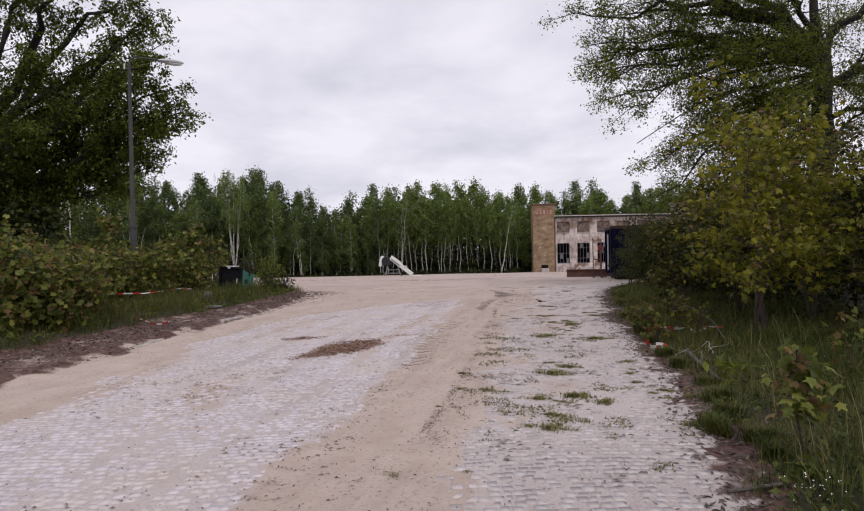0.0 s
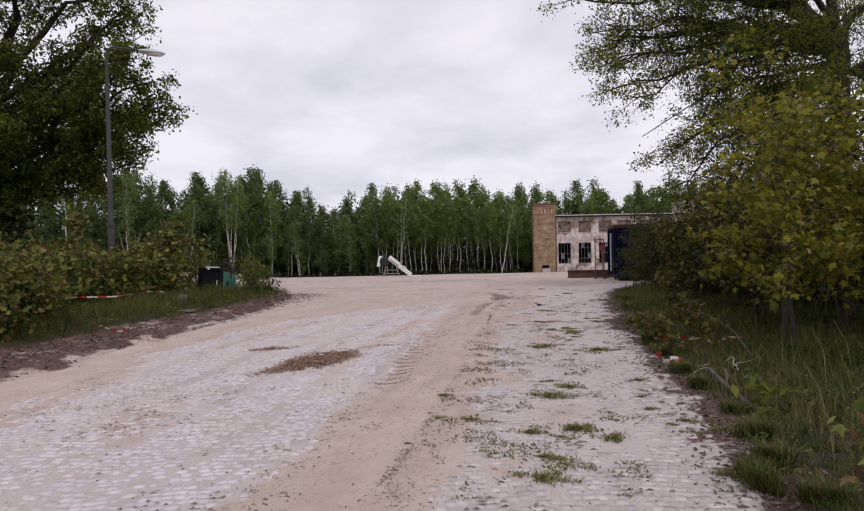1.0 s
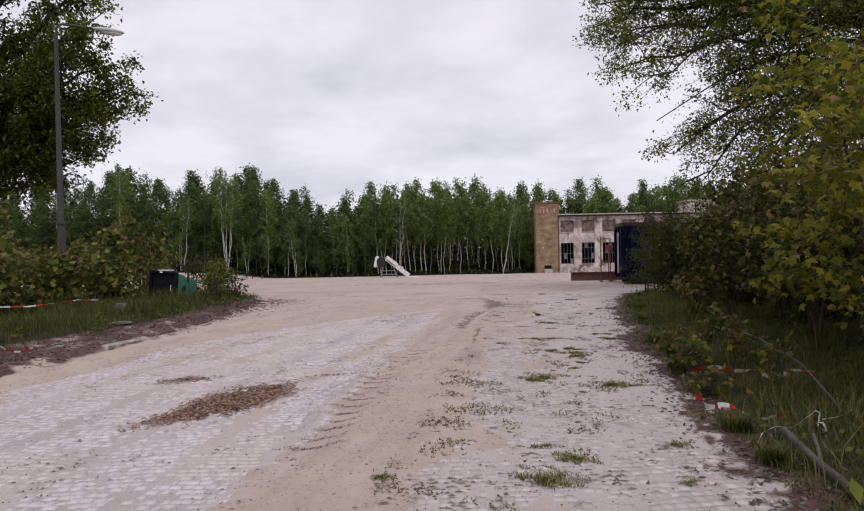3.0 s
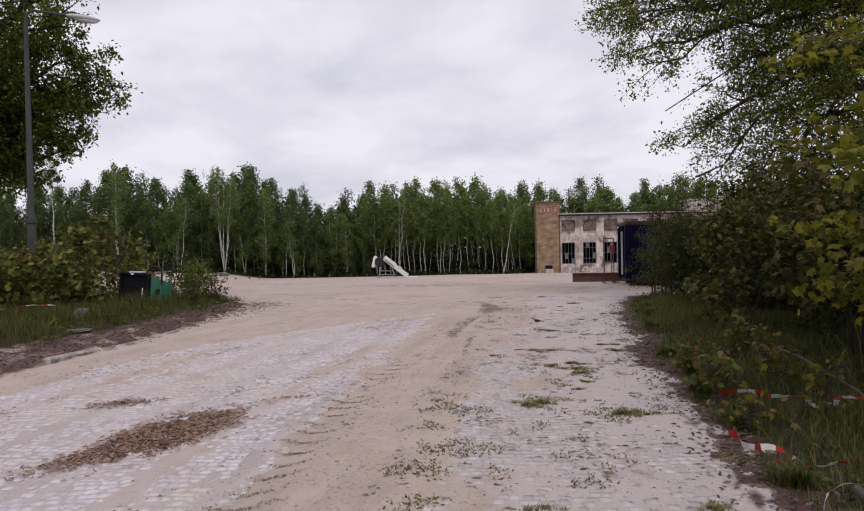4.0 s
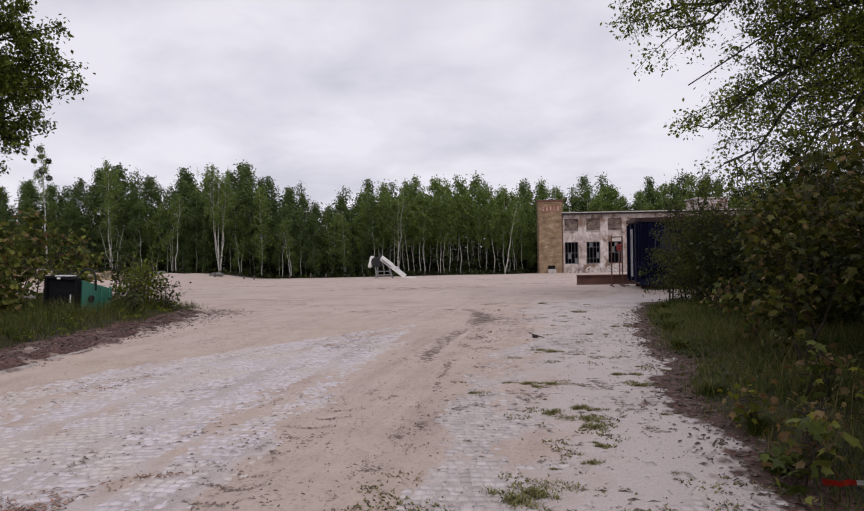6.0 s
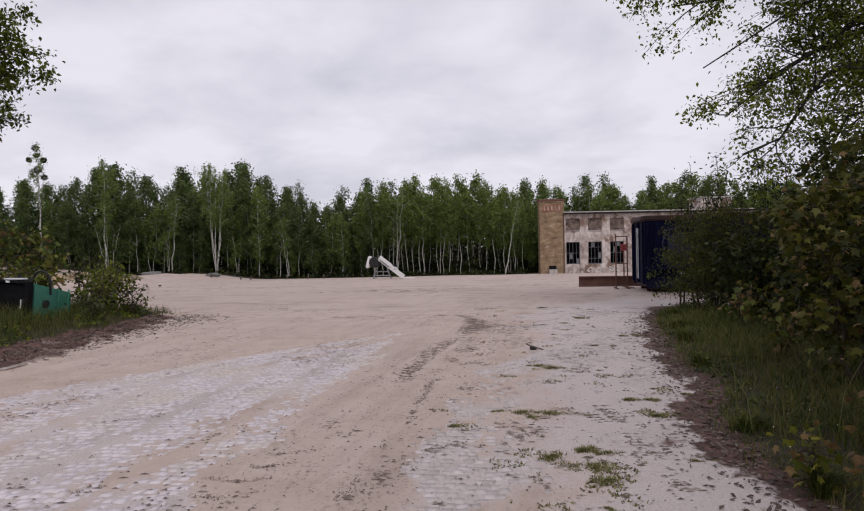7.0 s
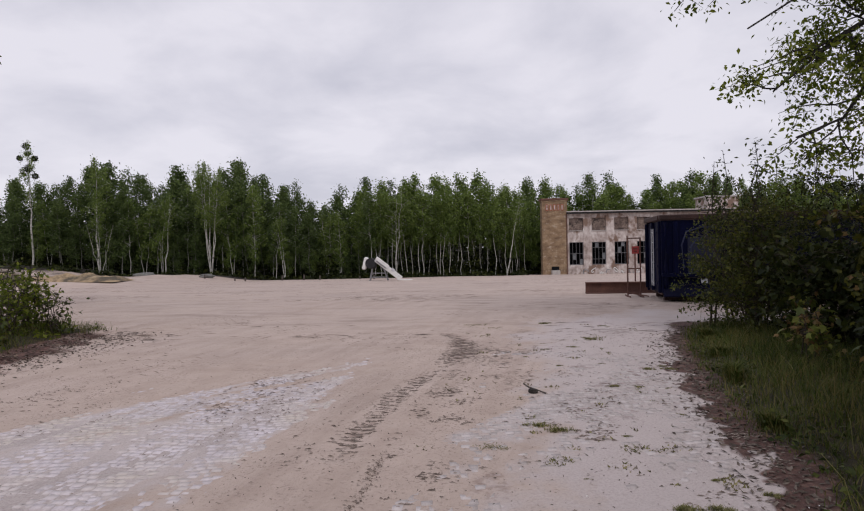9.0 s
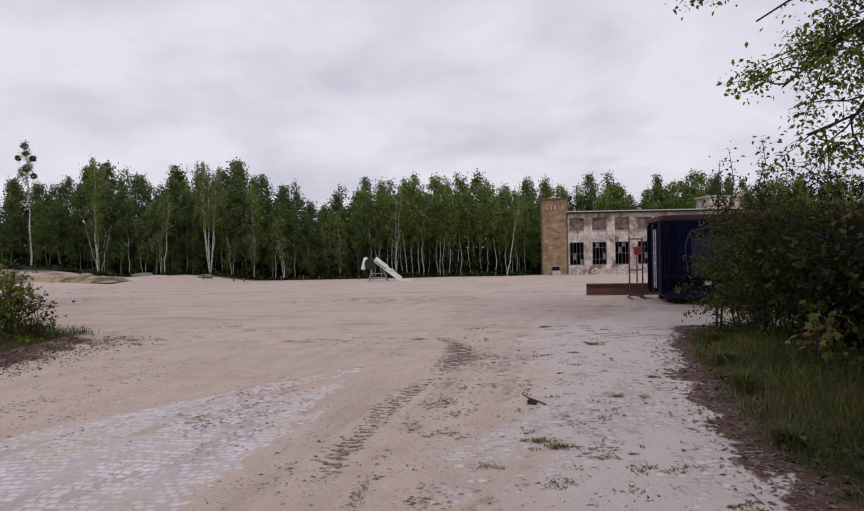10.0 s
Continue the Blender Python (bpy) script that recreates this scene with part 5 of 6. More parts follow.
M_PANE = material("dusty_pane", [(0.07, 0.08, 0.085), (0.12, 0.13, 0.14), (0.2, 0.21, 0.22)], 2, 12, 0.3, bump=0)
works()
brick_tower(15.5, 18.97, 92.9, -2.75, 8.05, "square sooty brick tower with five small vents near its top")


def roof_house():
    ob = thing("roof_house", "low pale plastered house on the hall's flat roof", "roof house", Matrix.Translation((39.5, 96.0, 6.2)))
    part("wall", block((4.5, 4.0, 1.8), (2.2, 2.0, 0.9), bevel=0.03), M_PLASTER, ob)
    part("slab", block((4.9, 4.4, 0.2), (2.2, 2.0, 1.9), bevel=0.03), M_CONCRETE, ob)
    part("vent", block((0.5, 0.08, 0.4), (1.2, -0.03, 1.1)), M_DARK, ob)


roof_house()


# ---- the blue skip container ----
def container():
    ob = thing("roll_off_container", "tall dark blue steel roll-off container with rusty red rim", "container", pose(7.62, 25.5, ground_point(8.5, 25.5), 0, 0, -10))
    L, W, H, low = 6.6, 2.45, 2.2, 0.16
    part("front_side", block((L, 0.06, H - 0.75), (L / 2, 0.03, 0.70 + (H - 0.75) / 2), bevel=0.01), M_BLUE, ob)
    skirt = bmesh.new()
    box(skirt, (L - 0.1, 0.06, 0.62), (L / 2, 0.15, 0.43), (-24, 0, 0), 0.01)
    part("lower_side", skirt, M_BLUE, ob)
    part("rear_side", block((L, 0.06, H - low), (L / 2, W - 0.03, low + (H - low) / 2), bevel=0.01), M_BLUE, ob)
    part("floor_plate", block((L - 0.1, W - 0.5, 0.08), (L / 2, W / 2, 0.22)), M_RIM, ob)
    part("far_end", block((0.06, W - 0.14, H - low), (L - 0.03, W / 2, low + (H - low) / 2)), M_BLUE, ob)
    door = part("door", block((0.06, W - 0.14, H - 0.3), (0.05, W / 2, 0.25 + (H - 0.3) / 2), bevel=0.01), M_BLUE, ob, "blue end door")
    for yy in (0.16, W / 2, W - 0.16):
        part("door_post", block((0.09, 0.10, H - 0.32), (-0.02, yy, 0.25 + (H - 0.32) / 2), bevel=0.015), M_BLUE, door)
    for zz in (0.5, 0.95, 1.4, 1.85):
        part("hinge", block((0.08, 0.2, 0.07), (-0.04, 0.3, zz), bevel=0.01), M_BLUE, door)
    ladder = part("ladder", bent_rod(bmesh.new(), [(-0.1, 0.62, 0.4), (-0.1, 0.62, 1.95)], 0.016), M_LAMP, ob, "pale steel ladder")
    part("ladder_rail", bent_rod(bmesh.new(), [(-0.1, 0.9, 0.4), (-0.1, 0.9, 1.95)], 0.016), M_LAMP, ladder)
    for k in range(6):
        part("rung", rod(bmesh.new(), (-0.1, 0.62, 0.5 + 0.27 * k), (-0.1, 0.9, 0.5 + 0.27 * k), 0.012), M_LAMP, ladder)
    rim = part("rim", block((L + 0.1, 0.16, 0.13), (L / 2, 0.0, H + 0.03), bevel=0.02), M_RIM, ob, "rusty red top rim")
    part("rim_end", block((0.16, W - 0.18, 0.13), (0.0, W / 2, H + 0.03), bevel=0.02), M_RIM, rim)
    part("rim_rear", block((L + 0.1, 0.16, 0.13), (L / 2, W, H + 0.03), bevel=0.02), M_RIM, rim)
    for k in range(6):
        part("side_rib", block((0.12, 0.09, H - 0.85), (0.35 + k * (L - 0.7) / 5, -0.04, 0.76 + (H - 0.85) / 2), bevel=0.02), M_BLUE, ob)
    part("side_rail", block((L, 0.09, 0.1), (L / 2, -0.02, 0.72), bevel=0.015), M_BLUE, ob)
    part("corner_curve", bent_rod(bmesh.new(), [(0.1, -0.04, H - 0.1), (0.1, -0.05, 0.9), (0.12, 0.02, 0.5), (0.2, 0.3, 0.16)], 0.05), M_BLUE, ob)
    badge = part("badge", bmesh.new(), M_LOGO, ob, "faded pale round mark")
    bm = bmesh.new()
    bmesh.ops.create_circle(bm, cap_ends=False, segments=28, radius=0.16)
    bmesh.ops.extrude_edge_only(bm, edges=bm.edges[:])
    bmesh.ops.scale(bm, vec=(0.7, 0.7, 1), verts=bm.verts[-28:])
    bmesh.ops.transform(bm, matrix=pose(1.02, -0.012, 1.86, 90, 0, 0), verts=bm.verts)
    bm.to_mesh(badge.data)
    bm.free()
    part("faded_panel", block((0.8, 0.012, 1.0), (1.05, -0.006, 1.2), bevel=0.0), M_LOGO, ob, "faded pale panel")
    for k, line in enumerate(([(0.55, 0.9), (0.5, 1.5), (0.62, 1.85), (1.0, 1.95), (1.6, 1.93)], [(0.75, 1.0), (0.72, 1.45), (0.85, 1.62)], [(1.0, 1.66), (1.1, 1.58), (1.22, 1.66), (1.14, 1.74), (1.02, 1.7)])):
        part("sprayed_line", bent_rod(bmesh.new(), [(u, -0.008, v) for u, v in line], 0.022, 6), M_SPRAY, ob, "pale blue sprayed line")
    part("type_plate", block((0.16, 0.02, 0.12), (1.05, 0.02, 0.56), (-24, 0, 0)), M_LAMP, ob)
    for yy in (0.65, W - 0.65):
        part("skid", block((L - 0.3, 0.16, 0.18), (L / 2, yy, 0.09), bevel=0.02), M_RIM, ob)
    for xx in (0.35, L - 0.35):
        for yy in (0.5, W - 0.5):
            part("roller", rod(bmesh.new(), (xx, yy - 0.12, 0.11), (xx, yy + 0.12, 0.11), 0.11, 14), M_RIM, ob)
    return ob


container()


def beam():
    ob = thing("steel_beam", "rust-brown steel I-beam lying on the sand", "beam", pose(6.55, 29.4, ground_point(7.5, 29.4) + 0.0, 0, 0, -7))
    part("web", block((3.2, 0.03, 0.30), (1.6, 0.12, 0.19)), M_RUST, ob)
    part("top_flange", block((3.2, 0.24, 0.035), (1.6, 0.12, 0.355), bevel=0.005), M_RUST, ob)
    part("bottom_flange", block((3.2, 0.24, 0.04), (1.6, 0.12, 0.02), bevel=0.005), M_RUST, ob)


beam()


def stand():
    ob = thing("pipe_frame", "upright welded pipe frame standing beside the container", "frame", pose(7.25, 27.2, ground_point(7.4, 27.2), 0, 0, -6))
    for xx, h in ((0.0, 1.78), (0.36, 1.72)):
        part("post", rod(bmesh.new(), (xx, 0, 0), (xx, 0, h), 0.022), M_RUST, ob)
    for zz in (0.1, 0.82, 1.70):
        part("crossbar", rod(bmesh.new(), (0, 0, zz), (0.36, 0, zz), 0.018), M_RUST, ob)
    part("foot", rod(bmesh.new(), (0.0, -0.35, 0.025), (0.0, 0.35, 0.025), 0.024), M_RUST, ob)
    part("foot", rod(bmesh.new(), (0.36, -0.35, 0.025), (0.36, 0.35, 0.025), 0.024), M_RUST, ob)
    part("brace", rod(bmesh.new(), (0.0, 0.0, 0.12), (0.55, -0.2, 0.03), 0.016), M_RUST, ob)
    sg = thing("warning_sign", "small square red sign on a thin post", "sign", pose(8.32, 29.9, ground_point(8.32, 29.9), 0, 0, 0))
    part("post", rod(bmesh.new(), (0, 0, 0), (0, 0, 1.55), 0.025), M_RUST, sg)
    pl = part("plate", block((0.23, 0.02, 0.25), (0, -0.035, 1.42), bevel=0.004), M_SIGN, sg)
    part("text_bar", block((0.15, 0.006, 0.03), (0, -0.049, 1.46)), M_RIM, pl)
    part("text_bar", block((0.1, 0.006, 0.025), (0, -0.049, 1.38)), M_RIM, pl)


stand()


# ---- the conveyor far out on the yard ----
def conveyor():
    x, y = -6.25, 69.5
    ob = thing("belt_conveyor", "white inclined belt conveyor with black drum on trestle legs", "machine", Matrix.Translation((x, y, ground_point(-5, 69.5))))
    a, b = Vector((1.35, 0, 2.12)), Vector((3.85, 0, 0.16))
    mid, d = (a + b) / 2, b - a
    tilt = math.degrees(math.atan2(a.z - b.z, b.x - a.x))
    for yy in (-0.45, 0.45):
        part("side_rail", block((d.length, 0.09, 0.42), (mid.x, yy, mid.z), (0, tilt, 0), 0.02), M_WHITE, ob)
    part("belt", block((d.length - 0.1, 0.78, 0.06), (mid.x, 0, mid.z + 0.1), (0, tilt, 0)), M_RUBBER, ob, "black rubber belt")
    for t in (0.25, 0.5, 0.75):
        p = a + d * t
        part("roller", rod(bmesh.new(), (p.x, -0.4, p.z), (p.x, 0.4, p.z), 0.07), M_STEEL, ob)
    part("drum", rod(bmesh.new(), (0.85, -0.55, 1.75), (0.85, 0.55, 1.75), 0.5, 20), M_RUBBER, ob, "black drum housing")
    part("drum_block", block((0.9, 1.0, 0.9), (0.95, 0, 1.68), bevel=0.12), M_RUBBER, ob)
    part("hood", block((0.35, 1.1, 1.25), (0.3, 0, 1.75), (0, 14, 0), 0.1), M_WHITE, ob, "white end hood")
    part("top_plate", block((1.5, 0.12, 0.34), (2.05, -0.54, 1.82), (0, tilt, 0), 0.02), M_WHITE, ob)
    part("side_board", block((1.2, 0.06, 0.1), (1.95, -0.62, 1.6), (0, tilt, 0), 0.01), M_STEEL, ob)
    for yy in (-0.42, 0.42):
        part("leg", rod(bmesh.new(), (0.75, yy, 0), (1.0, yy, 1.2), 0.045), M_STEEL, ob)
        part("leg", rod(bmesh.new(), (2.55, yy, 0), (2.1, yy, 1.4), 0.045), M_STEEL, ob)
        part("tie_bar", rod(bmesh.new(), (0.8, yy, 0.35), (2.4, yy, 0.35), 0.03), M_STEEL, ob)
        part("tie_bar", rod(bmesh.new(), (0.9, yy, 0.75), (2.3, yy, 0.75), 0.03), M_STEEL, ob)
    part("foot_plate", block((1.5, 0.9, 0.08), (4.2, 0, 0.05), (0, 3, 0), 0.01), M_WHITE, ob)
    part("bracket", block((0.35, 0.06, 0.3), (3.1, -0.52, 1.05), (0, tilt, 0), 0.01), M_LAMP, ob)


conveyor()


# ---- things on the left bank ----
def machine():
    gz = ground_point(-6.2, 18.2)
    ob = thing("machine_housing", "discarded green machine body with black open front and hose", "machine", pose(-6.42, 18.0, gz - 0.14, 0, 5, -4))
    W, H = 0.66, 0.92
    front = bmesh.new()
    for dx in (0.02, W - 0.02):
        box(front, (0.05, 0.16, H), (dx, 0.08, H / 2), bevel=0.012)
    box(front, (W - 0.1, 0.16, 0.05), (W / 2, 0.08, H - 0.025), bevel=0.01)
    box(front, (W - 0.1, 0.16, 0.05), (W / 2, 0.08, 0.05), bevel=0.01)
    part("black_front", front, M_DARK, ob, "black plastic front frame")
    part("inner_panel", block((W - 0.1, 0.03, H - 0.1), (W / 2, 0.10, H / 2), (6, 0, 0), 0.01), M_DARK, ob)
    part("inner_bar", block((0.05, 0.03, H * 0.4), (W * 0.8, 0.06, H * 0.45), (0, 8, 0), 0.01), M_RUBBER, ob)
    part("top_plate", block((0.34, 0.16, 0.03), (W * 0.55, 0.1, H + 0.02), (0, -4, 0), 0.008), M_LAMP, ob)
    body = bmesh.new()
    pts = [(0.05, 0.17, 0.06), (W - 0.01, 0.17, 0.06), (W - 0.01, 0.17, H - 0.04), (0.05, 0.17, H - 0.04), (0.12, 1.25, 0.06), (W - 0.05, 1.25, 0.06), (W - 0.05, 1.25, H * 0.68), (0.12, 1.25, H * 0.68)]
    v = [body.verts.new(p) for p in pts]
    for f in ((0, 1, 5, 4), (1, 2, 6, 5), (2, 3, 7, 6), (3, 0, 4, 7), (0, 3, 2, 1), (4, 5, 6, 7)):
        body.faces.new([v[i] for i in f])
    bmesh.ops.bevel(body, geom=body.edges[:], offset=0.03, segments=2, affect="EDGES")
    shell = part("body", body, M_GREEN, ob)
    part("port", rod(bmesh.new(), (W - 0.06, 0.48, H * 0.52), (W + 0.02, 0.48, H * 0.52), 0.075, 18), M_RUBBER, shell, "round black port")
    for k in range(2):
        part("seam", block((0.02, 0.02, H * (0.74 - 0.06 * k)), (W - 0.005 - 0.011 * k, 0.62 + 0.28 * k + 0.2, H * 0.42)), M_GREEN, shell)
    part("label_strip", block((0.02, 0.006, 0.16), (W - 0.1, -0.004, H * 0.56)), M_TAPEWHITE, ob, "small white label strip")
    part("rating_plate", block((0.07, 0.006, 0.035), (W * 0.45, -0.004, H - 0.025)), M_TAPEWHITE, ob, "small white plate")
    part("hose", bent_rod(bmesh.new(), [(W - 0.22, 0.3, H - 0.02)] + [(W - 0.06 + 0.17 * math.cos(a), 0.42, H - 0.03 + 0.19 * math.sin(a)) for a in np.linspace(2.8, 0.0, 9)] + [(W + 0.1, 0.46, H - 0.26)], 0.022), M_RUBBER, ob)
    part("lifting_eye", bent_rod(bmesh.new(), [(0.36 + 0.05 * math.cos(a), 0.2, H + 0.07 * math.sin(a)) for a in np.linspace(math.pi, 0, 7)], 0.013), M_RUBBER, ob)


machine()


def street_lamp():
    x, y = -10.36, 20.95
    ob = thing("street_lamp", "tall concrete street lamp with a grey cobra-head luminaire", "lamp", Matrix.Translation((x, y, ground_point(x, y))))
    H = 8.15
    pole = bmesh.new()
    rod(pole, (0, 0, -0.2), (0, 0, 2.3), 0.115, 14, 0.11)
    part("lower_pole", pole, M_POLE, ob)
    part("pole", rod(bmesh.new(), (0, 0, 2.3), (0.0, 0, H - 0.25), 0.085, 14, 0.055), M_POLE, ob)
    part("collar", rod(bmesh.new(), (0, 0, 2.25), (0, 0, 2.36), 0.145, 14), M_POLE, ob)
    part("arm", bent_rod(bmesh.new(), [(0, 0, H - 0.45), (0.02, 0, H - 0.1), (0.12, 0.1, H + 0.03), (0.5, 0.45, H + 0.08), (0.75, 0.7, H + 0.1)], 0.035), M_POLE, ob)
    head = bmesh.new()
    bmesh.ops.create_uvsphere(head, u_segments=18, v_segments=10, radius=1, matrix=pose(1.05, 0.95, H + 0.12, 0, -3, 41) @ Matrix.Diagonal((0.46, 0.15, 0.085, 1)))
    lum = part("luminaire", head, M_LAMP, ob)
    cup = bmesh.new()
    bmesh.ops.create_uvsphere(cup, u_segments=16, v_segments=8, radius=1, matrix=pose(1.10, 1.0, H + 0.07, 0, -3, 41) @ Matrix.Diagonal((0.33, 0.12, 0.075, 1)))
    part("lamp_cover", cup, M_TAPEWHITE, lum, "frosted lamp cover")


street_lamp()


def rough_stone(name, label, seed, x, y, size, sink=0.25, category="stone", mat=None, group=""):
    rng = np.random.default_rng(seed)
    bm = bmesh.new()
    bmesh.ops.create_icosphere(bm, subdivisions=3, radius=1)
    for v in bm.verts:
        v.co *= 1 + 0.3 * noise.noise(v.co * 1.6 + Vector((seed * 3.1, 0, 0))) + 0.12 * noise.noise(v.co * 4.5 + Vector((0, seed * 1.7, 0)))
        for ax in range(3):
            v.co[ax] = max(-0.93, min(0.93, v.co[ax]))
    bmesh.ops.transform(bm, matrix=pose(0, 0, size[2] * (1 - sink), 0, 0, rng.uniform(0, 360)) @ Matrix.Diagonal((*size, 1)), verts=bm.verts)
    ob = tagged(part(name, bm, mat or M_STONE, None), label, category, group)
    ob.location = (x, y, ground_point(x, y))
    return ob


rough_stone("boulder", "grey angular boulder in the bank grass", 2, -5.8, 15.55, (0.19, 0.12, 0.135), 0.05)
rough_stone("boulder", "flat grey stone half sunk in the bank grass", 3, -5.35, 14.7, (0.24, 0.11, 0.035), 0.1)
rough_stone("field_stone", "fist-sized dark stone lying on the sand", 4, 2.85, 16.0, (0.055, 0.036, 0.03), 0.3, mat=M_BARK)
for k, (x, y, s) in enumerate(((-36.0, 85, 1.0), (-28.5, 86, 0.7), (-43, 80, 0.8))):
    rough_stone("rubble_heap", "grey heap of broken rubble before the wood", 10 + k, x, y, (s * 1.5, s, s * 0.45), 0.35, "heap", M_STONE)


def sand_bank(seed, x, y, long, wide, high, turn):
    """A low dug bank with a broken crest."""
    bm = bmesh.new()
    bmesh.ops.create_grid(bm, x_segments=48, y_segments=20, size=1)
    for v in bm.verts:
        u, w = v.co.x, v.co.y
        crest = max(0.0, (1 - u * u) ** 0.6 * (1 - abs(w) ** 1.6))
        q = Vector((u * long * 0.6, w * wide * 0.9, seed * 7.7))
        v.co = Vector((u * long, w * wide, high * crest * (0.8 + 0.55 * noise.noise(q)) + 0.16 * noise.noise(q * 3.1) * crest - 0.12))
    ob = tagged(part("sand_bank", bm, M_SANDHEAP, None), "low bank of dug yellow sand with dark soil", "sand bank")
    ob.matrix_basis = pose(x, y, ground_point(x, y), 0, 0, turn)


sand_bank(1, -33.5, 66.5, 5.2, 1.8, 0.95, -6)
sand_bank(2, -43.0, 66.0, 5.5, 2.0, 1.15, 4)
for k in range(9):
    x = -28 + 3.1 * k + math.sin(k * 2.3)
    bm = rod(bmesh.new(), (0, 0, -0.2), (0.05, 0, 0.55 + 0.15 * math.sin(k * 5)), 0.09, 8)
    st = tagged(part("wooden_stake", bm, M_LOG, None), "short pale wooden stake at the yard's edge", "stake", "stakes along the wood")
    st.location = (x, 84 - 0.2 * k, ground_point(x, 84 - 0.2 * k))

# the half-buried kerb of the left side
KERB = [(-4.55, 9.0), (-4.5, 10.5), (-4.28, 12.1), (-4.14, 13.2), (-3.97, 14.2), (-3.8, 15.4)]
rng_kerb = np.random.default_rng(9)
kerb = thing("kerb", "broken half-buried pale concrete kerb in the dirt", "kerb", kind="structure")
for k in range(len(KERB) - 1):
    a, b = np.array(KERB[k]), np.array(KERB[k + 1])
    n = max(1, int(np.linalg.norm(b - a) / 1.0))
    for j in range(n):
        if rng_kerb.uniform() < (0.75 if a[1] < 12 else 0.15):
            continue
        p = a + (b - a) * (j + 0.5) / n
        ang = math.degrees(math.atan2(*(b - a)[::-1]))
        part("kerbstone", block((rng_kerb.uniform(0.8, 1.0), 0.13, 0.2), (p[0] + rng_kerb.normal(0, 0.02), p[1], ground_point(*p) - 0.088 + rng_kerb.normal(0, 0.01)), (rng_kerb.normal(0, 3), rng_kerb.normal(0, 1.0), ang + rng_kerb.normal(0, 1.5)), 0.03), M_KERB, kerb)


# ---- barrier tape ----
def tape(label, pts, width=0.045, stripe=0.13, seed=1, crumple=0.03, first=0):
    """A twisted ribbon through the points, its stripes red and white by turns."""
    rng = np.random.default_rng(seed)
    ob = thing("barrier_tape", label, "tape", group="barrier tapes")
    pts = np.array(pts, float)
    seg = np.concatenate([[0], np.cumsum(np.linalg.norm(np.diff(pts, axis=0), axis=1))])
    n = int(seg[-1] / 0.04) + 2
    s = np.linspace(0, seg[-1], n)
    p = np.stack([np.interp(s, seg, pts[:, k]) for k in range(3)], 1)
    wob = np.cumsum(rng.normal(0, crumple * 0.5, (n, 3)), axis=0)
    p = p + (wob - np.linspace(0, 1, n)[:, None] * wob[-1]) * (1, 1, 0.35)
    tw = np.cumsum(rng.normal(0, 0.16, n)) + 0.4
    d = np.gradient(p, axis=0)
    d /= np.linalg.norm(d, axis=1)[:, None]
    side = np.cross(d, (0, 0, 1.0))
    side /= np.linalg.norm(side, axis=1)[:, None] + 1e-6
    w = (np.cos(tw)[:, None] * np.array([[0, 0, 1.0]]) + np.sin(tw)[:, None] * side) * width / 2
    stripes = (s / stripe).astype(int)
    for k in range(stripes.max() + 1):
        ids = [i for i in range(n - 1) if stripes[i] == k]
        if not ids:
            continue
        bm = bmesh.new()
        low = [bm.verts.new(p[i] - w[i]) for i in ids + [ids[-1] + 1]]
        high = [bm.verts.new(p[i] + w[i]) for i in ids + [ids[-1] + 1]]
        for a in range(len(ids)):
            bm.faces.new((low[a], low[a + 1], high[a + 1], high[a]))
        bmesh.ops.solidify(bm, geom=bm.faces[:], thickness=0.002)
        part("red_stripe" if (k + first) % 2 == 0 else "white_stripe", bm, M_RED if (k + first) % 2 == 0 else M_TAPEWHITE, ob)


def over(pts):
    return [(x, y, ground_point(x, y) + h) for x, y, h in pts]


tape("crumpled red and white barrier tape lying at the pavement edge", over([(3.08, 8.87, 0.10), (3.07, 8.67, 0.03), (3.14, 8.44, 0.05), (3.20, 8.27, 0.08), (3.12, 8.32, 0.1), (3.18, 8.22, 0.03), (3.30, 8.24, 0.06), (3.28, 8.14, 0.02), (3.40, 8.14, 0.03), (3.52, 8.14, 0.04), (3.62, 8.08, 0.02)]), seed=3)
tape("red and white barrier tape trailing through the grass", over([(3.52, 9.85, 0.08), (3.66, 9.70, 0.13), (3.80, 9.55, 0.11), (3.90, 9.40, 0.14), (3.88, 9.20, 0.09), (4.00, 9.10, 0.12), (4.15, 9.20, 0.15), (4.40, 9.15, 0.11)]), seed=4)
tape("white torn barrier tape hanging in the grass", over([(2.98, 7.5, 0.03), (3.06, 7.6, 0.07), (3.2, 7.64, 0.09), (3.34, 7.66, 0.06), (3.40, 7.66, 0.10), (3.46, 7.62, 0.19), (3.49, 7.6, 0.18), (3.47, 7.6, 0.06), (3.52, 7.58, 0.02), (3.55, 7.62, 0.08), (3.5, 7.64, 0.07), (3.58, 7.66, 0.09), (3.72, 7.72, 0.1), (3.84, 7.8, 0.13)]), width=0.018, stripe=3.0, seed=12, first=1, crumple=0.016)
tape("red and white barrier tape strung along the hedge", over([(-9.2, 10.2, 0.34), (-8.4, 11.8, 0.32), (-7.25, 13.6, 0.34), (-6.75, 14.2, 0.33), (-6.14, 14.7, 0.36), (-6.0, 15.2, 0.3)]), width=0.034, stripe=0.2, seed=5, crumple=0.006)
